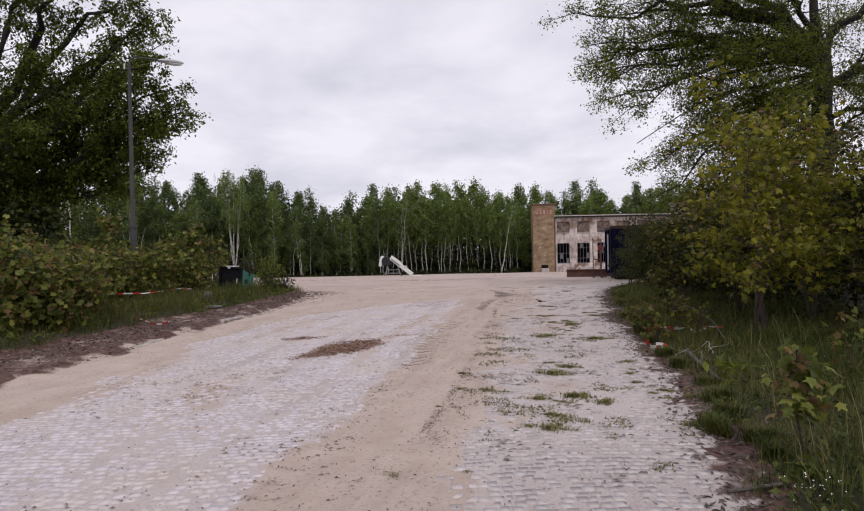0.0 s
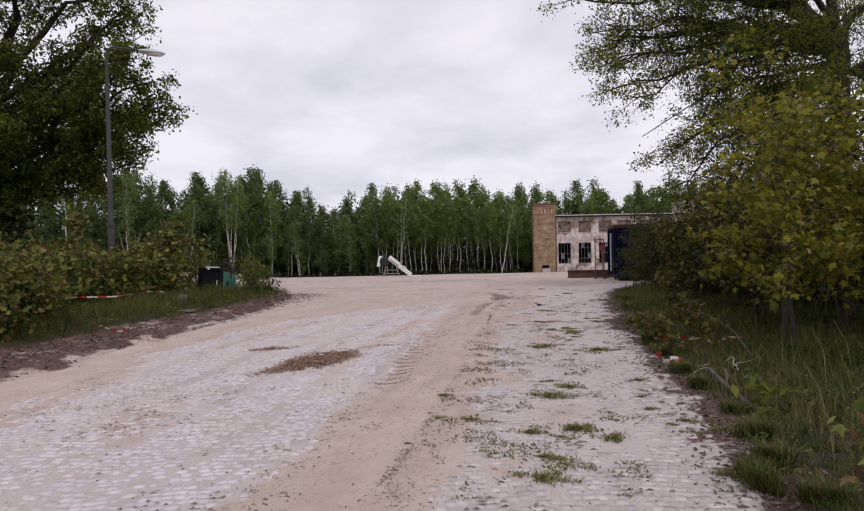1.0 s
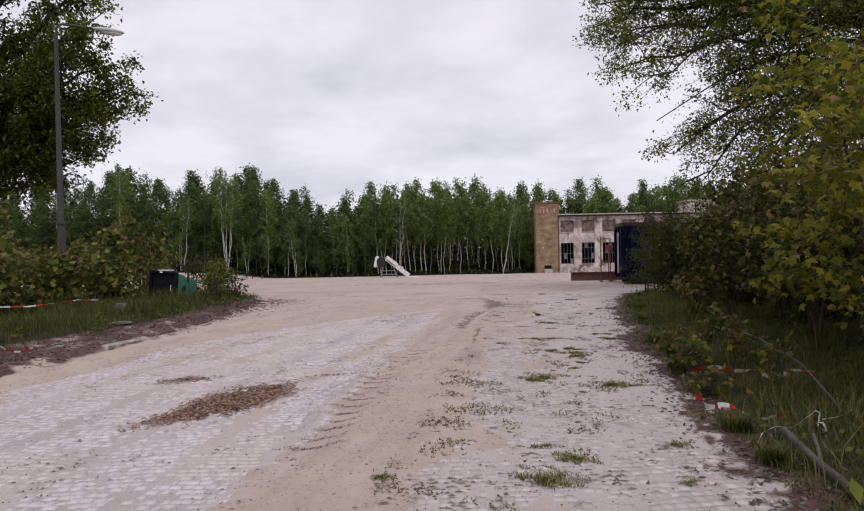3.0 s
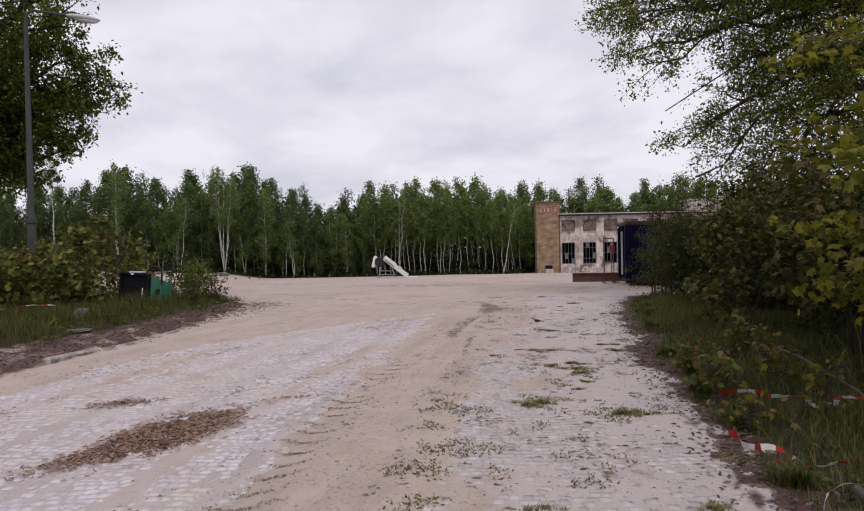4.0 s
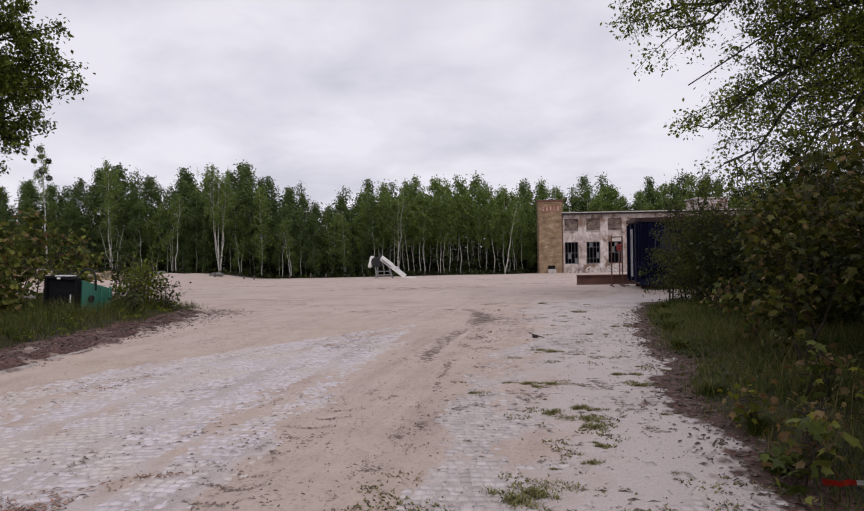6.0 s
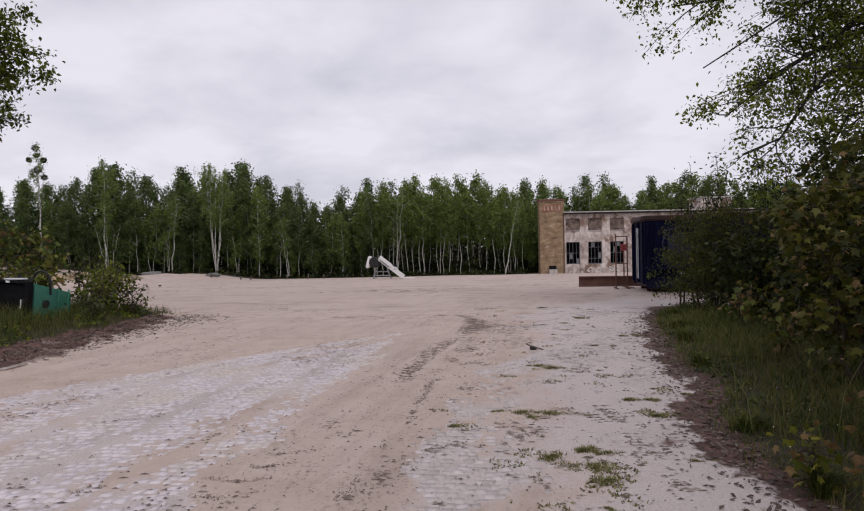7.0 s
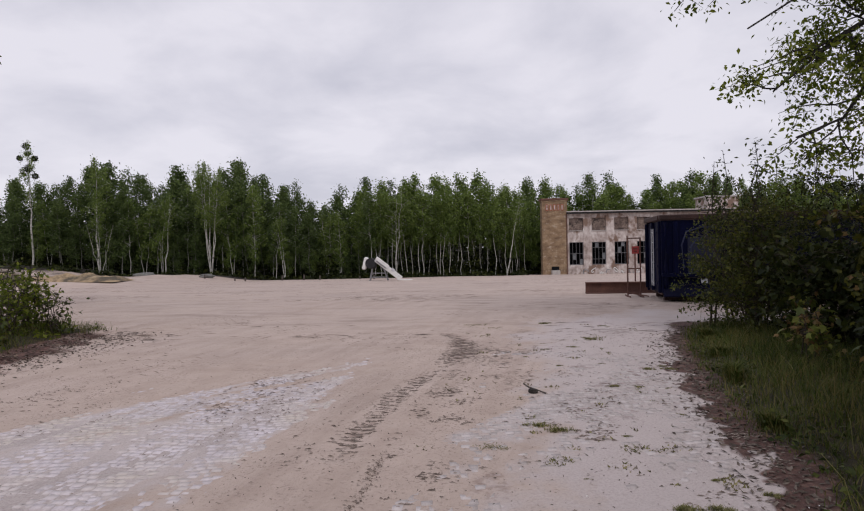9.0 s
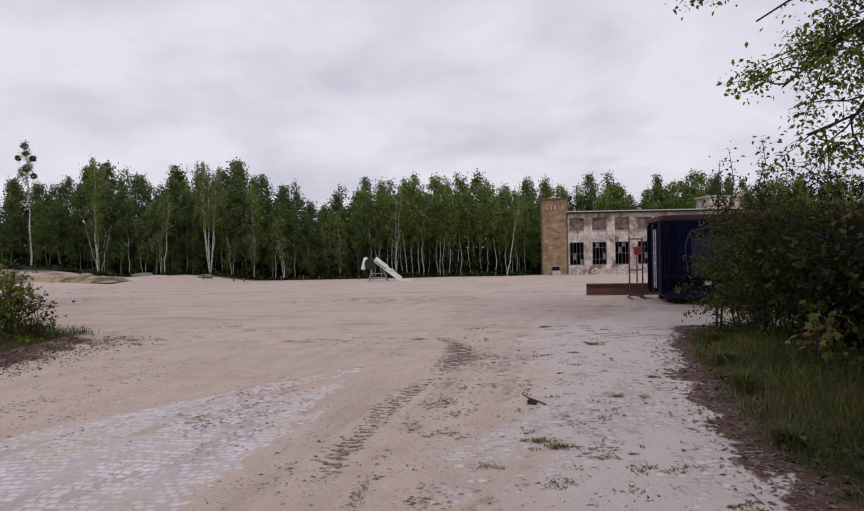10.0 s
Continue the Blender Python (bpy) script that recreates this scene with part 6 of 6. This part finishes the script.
tape("torn barrier tape lying on the dirt bank", over([(-6.05, 12.2, 0.04), (-5.8, 12.0, 0.07), (-5.53, 11.9, 0.05), (-5.35, 11.9, 0.04), (-5.2, 11.98, 0.05)]), width=0.026, seed=6)

# a dead branch at the right edge
bm = bent_rod(bmesh.new(), over([(2.98, 6.2, 0.03), (3.02, 6.5, 0.04), (3.08, 6.8, 0.05), (3.12, 7.05, 0.055), (3.22, 7.6, 0.08)]), 0.024, 9)
bent_rod(bm, over([(3.13, 7.05, 0.06), (3.2, 7.18, 0.10), (3.24, 7.3, 0.15)]), 0.012, 6)
tagged(part("fallen_branch", bm, M_LOG, None), "grey dead branch lying at the pavement edge", "branch")
bm = bent_rod(bmesh.new(), over([(1.74, 3.58, 0.02), (1.95, 3.6, 0.03), (2.12, 3.62, 0.04)]), 0.011, 6)
tagged(part("fallen_stick", bm, M_LOG, None), "thin pale stick lying on bare soil", "stick")

bm = bent_rod(bmesh.new(), over([(4.3, 10.3, 0.34), (4.2, 9.75, 0.36), (4.12, 8.87, 0.26), (3.98, 8.2, 0.1), (3.9, 7.9, 0.0)]), 0.009, 6)
tagged(part("dead_twig", bm, M_LOG, None), "thin grey dead twig leaning in the grass", "twig")

bm = bent_rod(bmesh.new(), over([(2.98, 15.95, 0.012), (2.88, 16.05, 0.03), (2.82, 16.12, 0.04), (2.78, 16.2, 0.06)]), 0.008, 6)
tagged(part("fallen_stick", bm, M_LOG, None), "short dark stick standing out of the sand", "stick")

# broad-leaved dock, white flowers and dry stalks at the edge of the verge
for seed, x, y, s in ((301, 3.14, 6.3, 1.25), (302, 3.5, 5.5, 0.8), (303, 2.3, 3.75, 0.7)):
    rng = np.random.default_rng(seed)
    q = np.stack([rng.normal(0, 0.065 * s, 22), rng.normal(0, 0.065 * s, 22), rng.uniform(0.04, 0.18 * s, 22)], 1)
    ob = tagged(part("dock_plant", leaf_mesh("dock_plant", rng, OVAL, q, 0.14 * s * rng.uniform(0.6, 1.2, 22), 0.15, 0.5), M_LEAF_LIME, None), "low broad-leaved green weed at the pavement edge", "weed", "broad-leaved weeds")
    ob.location = (x, y, ground_point(x, y))
rng_fl = np.random.default_rng(61)
fp = np.concatenate([rng_fl.normal((2.05, 3.3), 0.08, (34, 2)), rng_fl.normal((3.6, 6.2), 0.35, (40, 2)), rng_fl.normal((3.9, 12.5), 0.5, (30, 2))])
fz = ground_z(fp[:, 0], fp[:, 1]) + rng_fl.uniform(0.08, 0.22, len(fp))
tagged(part("white_wildflowers", leaf_mesh("white_wildflowers", rng_fl, OVAL, np.column_stack([fp, fz]), np.full(len(fp), 0.012), 0, 0.8), M_TAPEWHITE, None), "tiny white wildflowers in the verge grass", "flowers", kind="stuff")
st_x, st_y = rng_fl.uniform(2.0, 6.5, 420), rng_fl.uniform(2.6, 20, 420)
ok = right_verge(st_x, st_y) > 0.25
st_x, st_y = st_x[ok], st_y[ok]
stalks = Wood()
for x, y in zip(st_x, st_y):
    z, h, a = ground_point(x, y), rng_fl.uniform(0.25, 0.6), rng_fl.uniform(0, 6.28)
    stalks.limb([(x, y, z - 0.01), (x + 0.05 * math.cos(a), y + 0.05 * math.sin(a), z + h * 0.6), (x + 0.16 * math.cos(a), y + 0.16 * math.sin(a), z + h)], 0.0035, 0.0015, 3)
tagged(part("dry_stalks", stalks.mesh("dry_stalks"), M_WEED, None), "dry brown stalks standing in the verge grass", "stalks", kind="stuff")

# ---- weeds between the stones ----
tuft_meshes = [tuft(100 + k, 270 + 60 * (k % 3), 0.12 + 0.03 * (k % 4), 0.04 + 0.016 * (k % 3)) for k in range(6)]
rng_weed = np.random.default_rng(21)
spots = [(1.49, 7.64, 1.1), (1.66, 7.38, 1.3), (1.42, 6.97, 1.2), (1.55, 7.1, 1.2), (1.03, 5.86, 1.0), (1.38, 5.91, 1.2), (1.2, 5.75, 0.9), (1.62, 5.67, 1.1), (2.48, 7.63, 0.8), (2.29, 7.02, 0.6), (2.17, 6.49, 0.7), (2.34, 6.11, 0.8),
         (2.24, 5.81, 0.9), (2.53, 5.85, 1.0), (1.79, 9.84, 1.2), (2.03, 10.07, 1.3), (1.9, 9.95, 1.2), (2.54, 9.52, 1.3), (2.8, 9.5, 1.1), (2.58, 11.23, 1.0), (0.98, 4.9, 1.2), (1.2, 5.15, 1.1), (1.05, 5.3, 1.0), (2.15, 4.9, 1.4), (2.3, 5.0, 1.2),
         (0.34, 7.09, 0.6), (0.21, 6.44, 0.45), (0.31, 6.28, 0.45), (0.06, 5.64, 0.4), (0.56, 6.24, 0.6), (0.76, 6.19, 0.5), (2.88, 14.71, 1.0), (2.75, 14.85, 0.8), (2.31, 14.31, 0.8), (3.31, 13.16, 0.9), (3.5, 13.15, 0.7), (2.07, 12.86, 0.8), (2.27, 12.8, 0.8),
         (2.52, 12.74, 0.8), (2.75, 12.73, 0.8), (1.66, 12.44, 0.7), (2.57, 11.78, 0.8), (2.71, 11.72, 0.9), (2.32, 11.67, 0.9), (2.6, 11.46, 1.0), (2.4, 11.51, 0.8), (4.43, 17.14, 0.8), (3.38, 12.61, 0.7), (4.94, 21.2, 1.0), (3.9, 21.6, 1.0), (4.3, 19.6, 0.9), (-0.28, 3.95, 0.6)]
spots = [(x, y, 0.82 * s) for x, y, s in spots]
spots += [(x, y, s) for x, y, s in zip(*(lambda q: (q.uniform(0.9, 3.0, 46) + 0.15 * np.linspace(4.6, 19.5, 46) - 0.6, np.linspace(4.6, 19.5, 46) + q.normal(0, 0.3, 46), q.uniform(0.22, 0.5, 46)))(np.random.default_rng(66))) if right_verge(np.array([x]), np.array([y]))[0] < -0.1]
for k, (x, y, s) in enumerate(spots):
    me = tuft_meshes[k % 6]
    ob = tagged(part("weed_tuft", me, M_WEED, None), "low tuft of weeds growing between paving stones", "weed", "weed tufts in the pavement")
    ob.matrix_basis = Matrix.LocRotScale((x, y, ground_point(x, y)), Euler((0, 0, rng_weed.normal(0, 0.4))), (s, s, s * rng_weed.uniform(0.6, 1.1)))

# rank grass clumps that overhang the pavement's edge
clump_meshes = [tuft(140 + k, 420, 0.15, 0.17 + 0.03 * k) for k in range(3)]
for k, (x, y, s) in enumerate(((2.28, 4.85, 1.0), (2.48, 5.05, 1.1), (2.2, 4.7, 0.8), (2.42, 4.45, 1.0), (2.3, 4.1, 0.9), (2.66, 5.6, 0.9), (2.85, 6.3, 0.8), (2.95, 7.2, 0.9), (3.05, 7.9, 0.8), (3.3, 9.1, 0.9), (3.5, 10.2, 1.0), (3.75, 11.0, 0.9), (3.95, 12.2, 1.0), (4.6, 14.6, 1.1), (5.1, 16.3, 1.2), (5.6, 17.8, 1.2), (6.1, 19.2, 1.2))):
    ob = tagged(part("grass_clump", clump_meshes[k % 3], M_GRASS, None), "rank green grass clump overhanging the pavement edge", "grass", "grass clumps at the edge")
    ob.matrix_basis = Matrix.LocRotScale((x, y, ground_point(x, y)), Euler((0, 0, rng_weed.uniform(0, 6))), (s, s, s))

# moss, seedlings and soil in the joints of the right-hand strip
rng_moss = np.random.default_rng(27)
SETT = 0.072


def course(x, y):
    """The nearest joint between two courses of setts."""
    arc = 0.09 * np.abs(np.sin(x * np.pi / 1.9)) + 0.02 * np.sin(x * 0.7)
    return 1.2 + (np.round((y - arc - 1.2) / (SETT * 1.01)) + 0.5) * SETT * 1.01 + arc


def strip_points(n, y0, y1, start):
    y = rng_moss.uniform(y0, y1, n)
    u = rng_moss.uniform(0, 1, n)
    x = edge_x(TRACK, y) + start + (edge_x(RIGHT_EDGE, y) + 0.1 - edge_x(TRACK, y) - start) * u
    return x, y, u


mx, my, mu = strip_points(90000, 3.8, 21.5, 0.3)
lush = np.zeros(len(mx))
for x, y, s in spots:
    lush = np.maximum(lush, np.exp(-((mx - x) / (0.34 * s)) ** 2 - ((my - y) / (0.26 * s)) ** 2) * min(1.0, s))
mk = 0.3 * cloud(mx, my, 1.3, 2) + 0.75 * cloud(mx, my, 4.5, 4) + 0.42 * lush + 0.4 * np.exp(-((my - 12.8 + 0.1 * (mx - 2.6)) / 0.06) ** 2) + 0.3 * np.exp(-((my - 9.6) / 0.2) ** 2)
mk = mk - 0.15 * smooth(11, 15, my) - 0.3 * smooth(4.9, 4.3, my) + 0.25 * np.exp(-((mu - 0.12) / 0.1) ** 2) * smooth(12, 9, my)
sel = mk > 0.47
mx, my, lush = mx[sel], my[sel], lush[sel]
n = len(mx)
my = np.where(rng_moss.uniform(size=n) < 0.45 - 0.4 * lush, course(mx, my) + rng_moss.normal(0, 0.014, n), my)
ma, mh = rng_moss.uniform(0, 2 * np.pi, n), rng_moss.uniform(0.006, 0.022, n)
mb = np.stack([mx, my, np.maximum(ground_z(mx, my), -0.006)], 1)
ms = np.stack([-np.sin(ma), np.cos(ma), np.zeros(n)], 1) * rng_moss.uniform(0.004, 0.011, n)[:, None]
mo = np.stack([np.cos(ma), 0.6 * np.sin(ma), np.zeros(n)], 1) * (mh * rng_moss.uniform(0.5, 2.6, n))[:, None]
mo[:, 2] = mh
tri = np.stack([mb - ms, mb + ms, mb + mo], 1)
brown = rng_moss.uniform(size=n) < 0.55 - 0.35 * lush
for name, label, pick, mat in (("joint_moss", "thin green moss and seedlings in the paving joints", ~brown, M_WEED), ("dry_moss", "dry brown moss and soil in the paving joints", brown, M_MOSS)):
    v = tri[pick].reshape(-1, 3)
    tagged(part(name, array_mesh(name, v, np.arange(len(v)).reshape(-1, 3)), mat, None), label, "moss", kind="stuff")


def dashes(name, label, x, y, long, mat, snap=0.45, broad=1.0):
    """Flat crumbs of dirt lying lengthwise in the joints."""
    n = len(x)
    y = np.where(rng_moss.uniform(size=n) < snap, course(x, y) + rng_moss.normal(0, 0.008, n), y)
    l, w = long * rng_moss.uniform(0.3, 1.3, n), rng_moss.uniform(0.005, 0.013, n) * broad
    z = np.where(y < 21, np.maximum(ground_z(x, y), -0.004), ground_z(x, y)) + 0.006 * broad
    c = np.stack([x, y, z], 1)
    q = [np.stack([sx * l * rng_moss.uniform(0.5, 1, n), sy * w * rng_moss.uniform(0.4, 1.2, n), sz * np.full(n, 0.006)], 1) for sx, sy, sz in ((-1, 0, -1), (0, -1, 0), (1, 0, -1), (0, 1, 0.3))]
    v = np.stack([c + k for k in q], 1).reshape(-1, 3)
    f = (np.array([(0, 1, 3), (1, 2, 3)])[None] + (np.arange(n) * 4)[:, None, None]).reshape(-1, 3)
    tagged(part(name, array_mesh(name, v, f), mat, None), label, "dirt", kind="stuff")


dx, dy, du = strip_points(42000, 3.6, 21.0, 0.25)
dk = 0.4 * cloud(dx, dy, 1.6, 2) + 0.9 * cloud(dx, dy, 6.0, 4) + 0.15 * rng_moss.normal(0, 1, len(dx)) - 0.3 * smooth(4.9, 4.2, dy) > 0.6
dashes("joint_dirt", "dark crumbs of soil caught in the paving joints", dx[dk], dy[dk], 0.035, M_CRUMB)
ly = rng_moss.uniform(3.0, 17.0, 24000)
lx = edge_x(LEFT_EDGE, ly) + 1.6 + (edge_x(TRACK, ly) - edge_x(LEFT_EDGE, ly) - 1.6) * rng_moss.uniform(0, 1, 24000)
lk = 0.5 * cloud(lx, ly, 0.9, 2) + 0.8 * cloud(lx, ly, 6.0, 4) + 0.15 * rng_moss.normal(0, 1, 24000) > 0.52
dashes("paving_dirt", "scattered dark grit in the joints of pale paving", lx[lk], ly[lk], 0.026, M_CRUMB)

# bars of the wheel treads and short scraps on the open sand
tx, ty = rng_moss.uniform(0.7, 3.3, 26000), rng_moss.uniform(13.6, 20.3, 26000)
ty = np.round(ty / 0.09) * 0.09 + rng_moss.normal(0, 0.01, len(ty)) - 0.12 * (tx - 2.0)
tn, _ = hook(tx, ty)
tn = tn * smooth(13.9, 14.7, ty) * (1 - 0.7 * np.exp(-((ty - 17.2) / 0.4) ** 2)) + 0.22 * np.exp(-((tx - 2.55) / 0.3) ** 2 - ((ty - 18.2) / 0.7) ** 2)
tk = rng_moss.uniform(size=len(tx)) < 0.8 * tn
dashes("tread_bars", "dark ribs of damp, groove-shaded sand pressed by tyre treads", tx[tk], ty[tk], 0.045, M_CRUMB, 0.0)
tx, ty = rng_moss.uniform(-4.0, 5.5, 9000), rng_moss.uniform(8.0, 24.0, 9000)
tk = (cloud(tx, ty, 0.9, 3) + 0.25 * rng_moss.normal(0, 1, 9000) > 0.62) & (tx > edge_x(SOIL_EDGE, ty) + 0.3) & (right_verge(tx, ty) < -0.2)
dashes("sand_scraps", "short dark scraps of bark and soil on the sand", tx[tk], ty[tk], 0.05, M_SOIL, 0.0)

tx, ty = rng_moss.uniform(-30, 24, 30000), 20 + 65 * rng_moss.uniform(0, 1, 30000) ** 1.5
tk = (cloud(0.3 * tx, ty + 0.15 * tx, 0.5, 4) + 0.25 * rng_moss.normal(0, 1, 30000) > 0.55) & (np.abs(tx) < 0.75 * ty)
dashes("yard_ruts", "dark streaks of damp sand and old wheel marks across the yard", tx[tk], ty[tk], 0.24, M_SOIL, 0.0, 2.2)

# ---- wood chips, twigs and crumbs ----
CHIP = (np.array([(-0.5, -0.1, 0), (0.1, -0.2, 0.03), (0.5, 0.02, 0.01), (-0.1, 0.17, 0.05)]), np.array([(0, 1, 2), (0, 2, 3)]))
SHRED = (np.array([(-0.5, -0.06, 0), (0.1, -0.1, 0.05), (0.5, 0.0, 0.0), (-0.1, 0.09, 0.07)]), np.array([(0, 1, 2), (0, 2, 3)]))


def scatter(name, label, category, seed, pts, size, mat, kind=CHIP, lift=0.008):
    rng = np.random.default_rng(seed)
    pts = np.asarray(pts)
    p = np.concatenate([pts, (ground_z(pts[:, 0], pts[:, 1]) + lift * rng.uniform(0.3, 1.6, len(pts)))[:, None]], 1)
    return tagged(part(name, leaf_mesh(name, rng, kind, p, size * rng.uniform(0.4, 1.4, len(p)), 0.0, 0.25), mat, None), label, category, kind="stuff")


rng_chip = np.random.default_rng(30)


def blob(cx, cy, rx, ry, turn, n):
    a, r = rng_chip.uniform(0, 2 * np.pi, n), rng_chip.uniform(0, 1, n) ** 0.72 * (1 + 0.3 * rng_chip.normal(0, 1, n))
    x, y = rx * r * np.cos(a), ry * r * np.sin(a)
    c, s = math.cos(turn), math.sin(turn)
    x, y = c * x - s * y, s * x + c * y
    keep = cloud(x + cx, y + cy, 5.0) > -1.25 + 0.6 * r
    return np.stack([cx + x, cy + y], 1)[keep]


chips = np.concatenate([blob(-1.28, 9.25, 0.64, 0.33, 1.2, 8000), blob(-1.62, 8.65, 0.4, 0.2, 0.9, 1000), blob(-2.2, 10.2, 0.34, 0.2, 0.2, 420), blob(-0.5, 10.33, 0.22, 0.05, 0.2, 45)])
scatter("wood_chips", "patch of brown wood chips and leaf litter on paving", "wood chips", 31, chips, 0.055, M_CHIP, SHRED, lift=0.010)
n = 7000
yy = rng_chip.uniform(2.6, 20, n)
left, right = edge_x(LEFT_EDGE, yy) + 0.8, edge_x(RIGHT_EDGE, yy)
u = rng_chip.uniform(0, 1, n)
u = np.where(rng_chip.uniform(size=n) < 0.6, 0.55 + 0.45 * u, u)
scatter("ground_litter", "scattered twigs and crumbs of soil on the sand", "litter", 32, np.stack([left + (right - left) * u, yy], 1), 0.02, M_TWIG, lift=0.004)
crumb = []
for off, w, y0, y1, bars, n in ((0.27, 0.03, 2.6, 14.5, 0.0, 5200), (0.40, 0.07, 2.6, 12.0, 0.0, 2600), (-0.42, 0.11, 7.6, 11.8, 0.24, 2600), (-0.5, 0.09, 3.0, 8.0, 0.24, 900)):
    cy = rng_chip.uniform(y0, y1, n)
    cx = edge_x(TRACK, cy) + 0.05 * np.sin(cy * 1.1) + off + rng_chip.normal(0, w, n)
    if bars:
        cy = np.round(cy / bars) * bars + rng_chip.normal(0, 0.018, n) + 0.3 * np.abs(cx - edge_x(TRACK, cy) - off)
    ok = cloud(cx, 0.6 * cy, 3.0) + 0.2 * rng_chip.normal(0, 1, n) > (-0.4 if bars else 0.12)
    crumb.append(np.stack([cx, cy], 1)[ok])
hx, hy = rng_chip.uniform(0.7, 2.9, 60000), rng_chip.uniform(13.6, 19.6, 60000)
hn, hb = hook(hx, hy)
ok = rng_chip.uniform(size=60000) < 0.25 * hn * (0.1 + 0.9 * hb) * smooth(13.8, 15.2, hy)
crumb.append(np.stack([hx, hy], 1)[ok])
scatter("rut_crumbs", "dark crumbs of damp sand thrown up along wheel ruts", "sand crumbs", 34, np.concatenate(crumb), 0.02, M_CRUMB, lift=0.005)
lump_y = rng_chip.uniform(7.0, 20.5, 5200)
lump_x = edge_x(LEFT_EDGE, lump_y) - 0.1 + rng_chip.uniform(0, 1, 5200) * (edge_x(SOIL_EDGE, lump_y) + 0.2 - edge_x(LEFT_EDGE, lump_y))
scatter("soil_lumps", "loose lumps of brown soil on the dirt bank", "soil", 35, np.stack([lump_x, lump_y], 1), 0.05, M_SOIL, lift=0.01)
edge_n = 11000
yy = rng_chip.uniform(2.6, 21, edge_n)
side = rng_chip.uniform(size=edge_n) < 0.5
xx = np.where(side, edge_x(RIGHT_EDGE, yy) + rng_chip.normal(0.0, 0.2, edge_n), edge_x(LEFT_EDGE, yy) + rng_chip.normal(0.55, 0.35, edge_n))
scatter("edge_litter", "brown leaf litter along the pavement edges", "litter", 33, np.stack([xx, yy], 1), 0.05, M_TWIG)

# ---- the stone setts ----
def sett_mesh(name, rng):
    j = lambda: rng.uniform(-0.07, 0.07)
    top = [(-0.5 + j(), -0.5 + j()), (0.5 + j(), -0.5 + j()), (0.5 + j(), 0.5 + j()), (-0.5 + j(), 0.5 + j())]
    v = [(x * 0.94, y * 0.94, rng.uniform(-0.03, 0.03)) for x, y in top] + [(x, y, -0.15) for x, y in top]
    f = [(0, 1, 2, 3)] + [(4 + i, 4 + (i + 1) % 4, (i + 1) % 4, i) for i in range(4)]
    return np.array(v), np.array(f)


rng_sett = np.random.default_rng(40)
shapes = [sett_mesh("sett", rng_sett) for k in range(12)]
sett_meshes = [array_mesh("sett", v * SETT, f) for v, f in shapes]
for me in sett_meshes:
    me.materials.append(M_SETT)
rows_y = np.arange(1.2 - 50 * SETT * 1.01, 18.5, SETT * 1.01)
px, py = [], []
for i, y in enumerate(rows_y):
    xs = np.arange(-6.2, 5.2, SETT * 1.02) + (i % 2) * SETT * 0.5 + rng_sett.uniform(-0.02, 0.02)
    px.append(xs)
    py.append(y + 0.09 * np.abs(np.sin(xs * np.pi / 1.9)) + 0.02 * np.sin(xs * 0.7))
px, py = np.concatenate(px), np.concatenate(py)
px = px + rng_sett.normal(0, 0.005, len(px))
py = py + rng_sett.normal(0, 0.005, len(py))
c = cover(px, py)
keep = (c < rng_sett.normal(0.0, 0.002, len(px))) & (right_verge(px, py) < -0.2 + rng_sett.normal(0, 0.06, len(px))) & (px > edge_x(SOIL_EDGE, py) + 0.1)
px, py = px[keep], py[keep]
pz = np.minimum(ruts(px, py), 0) + np.minimum(rng_sett.normal(0.0, 0.0022, len(px)), cover(px, py) + rng_sett.normal(0.0011, 0.0016, len(px)))
near = (px > 0.35) & (px < 2.0) & (py > 3.0) & (py < 4.7)
order = np.argsort(py - 0.0 * px)
near_ids = [i for i in order if near[i]][:300]
near_set = set(near_ids)
for i in near_ids:
    ob = new("sett", sett_meshes[i % 12])
    ob.parent = ground
    ob.matrix_basis = Matrix.LocRotScale((px[i], py[i], pz[i]), Euler((0, 0, rng_sett.normal(0, 0.05))), None)
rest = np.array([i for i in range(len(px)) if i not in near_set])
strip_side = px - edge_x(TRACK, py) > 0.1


def sett_field(ids_all, mat, label):
    vs, fs, n = [], [], 0
    for k in range(12):
        ids = ids_all[ids_all % 12 == k]
        v, f = shapes[k]
        a = rng_sett.normal(0, 0.06, len(ids))
        s = SETT * rng_sett.uniform(0.98, 1.05, len(ids))
        x = (v[None, :, 0] * np.cos(a)[:, None] - v[None, :, 1] * np.sin(a)[:, None]) * s[:, None] + px[ids][:, None]
        y = (v[None, :, 0] * np.sin(a)[:, None] + v[None, :, 1] * np.cos(a)[:, None]) * s[:, None] + py[ids][:, None]
        z = v[None, :, 2] * s[:, None] + pz[ids][:, None]
        vs.append(np.stack([x, y, z], -1).reshape(-1, 3))
        fs.append((f[None] + (np.arange(len(ids)) * len(v))[:, None, None]).reshape(-1, 4) + n)
        n += len(ids) * len(v)
    tagged(part("sett_paving", array_mesh("sett_paving", np.concatenate(vs), np.concatenate(fs)), mat, ground), label, "", kind="stuff")


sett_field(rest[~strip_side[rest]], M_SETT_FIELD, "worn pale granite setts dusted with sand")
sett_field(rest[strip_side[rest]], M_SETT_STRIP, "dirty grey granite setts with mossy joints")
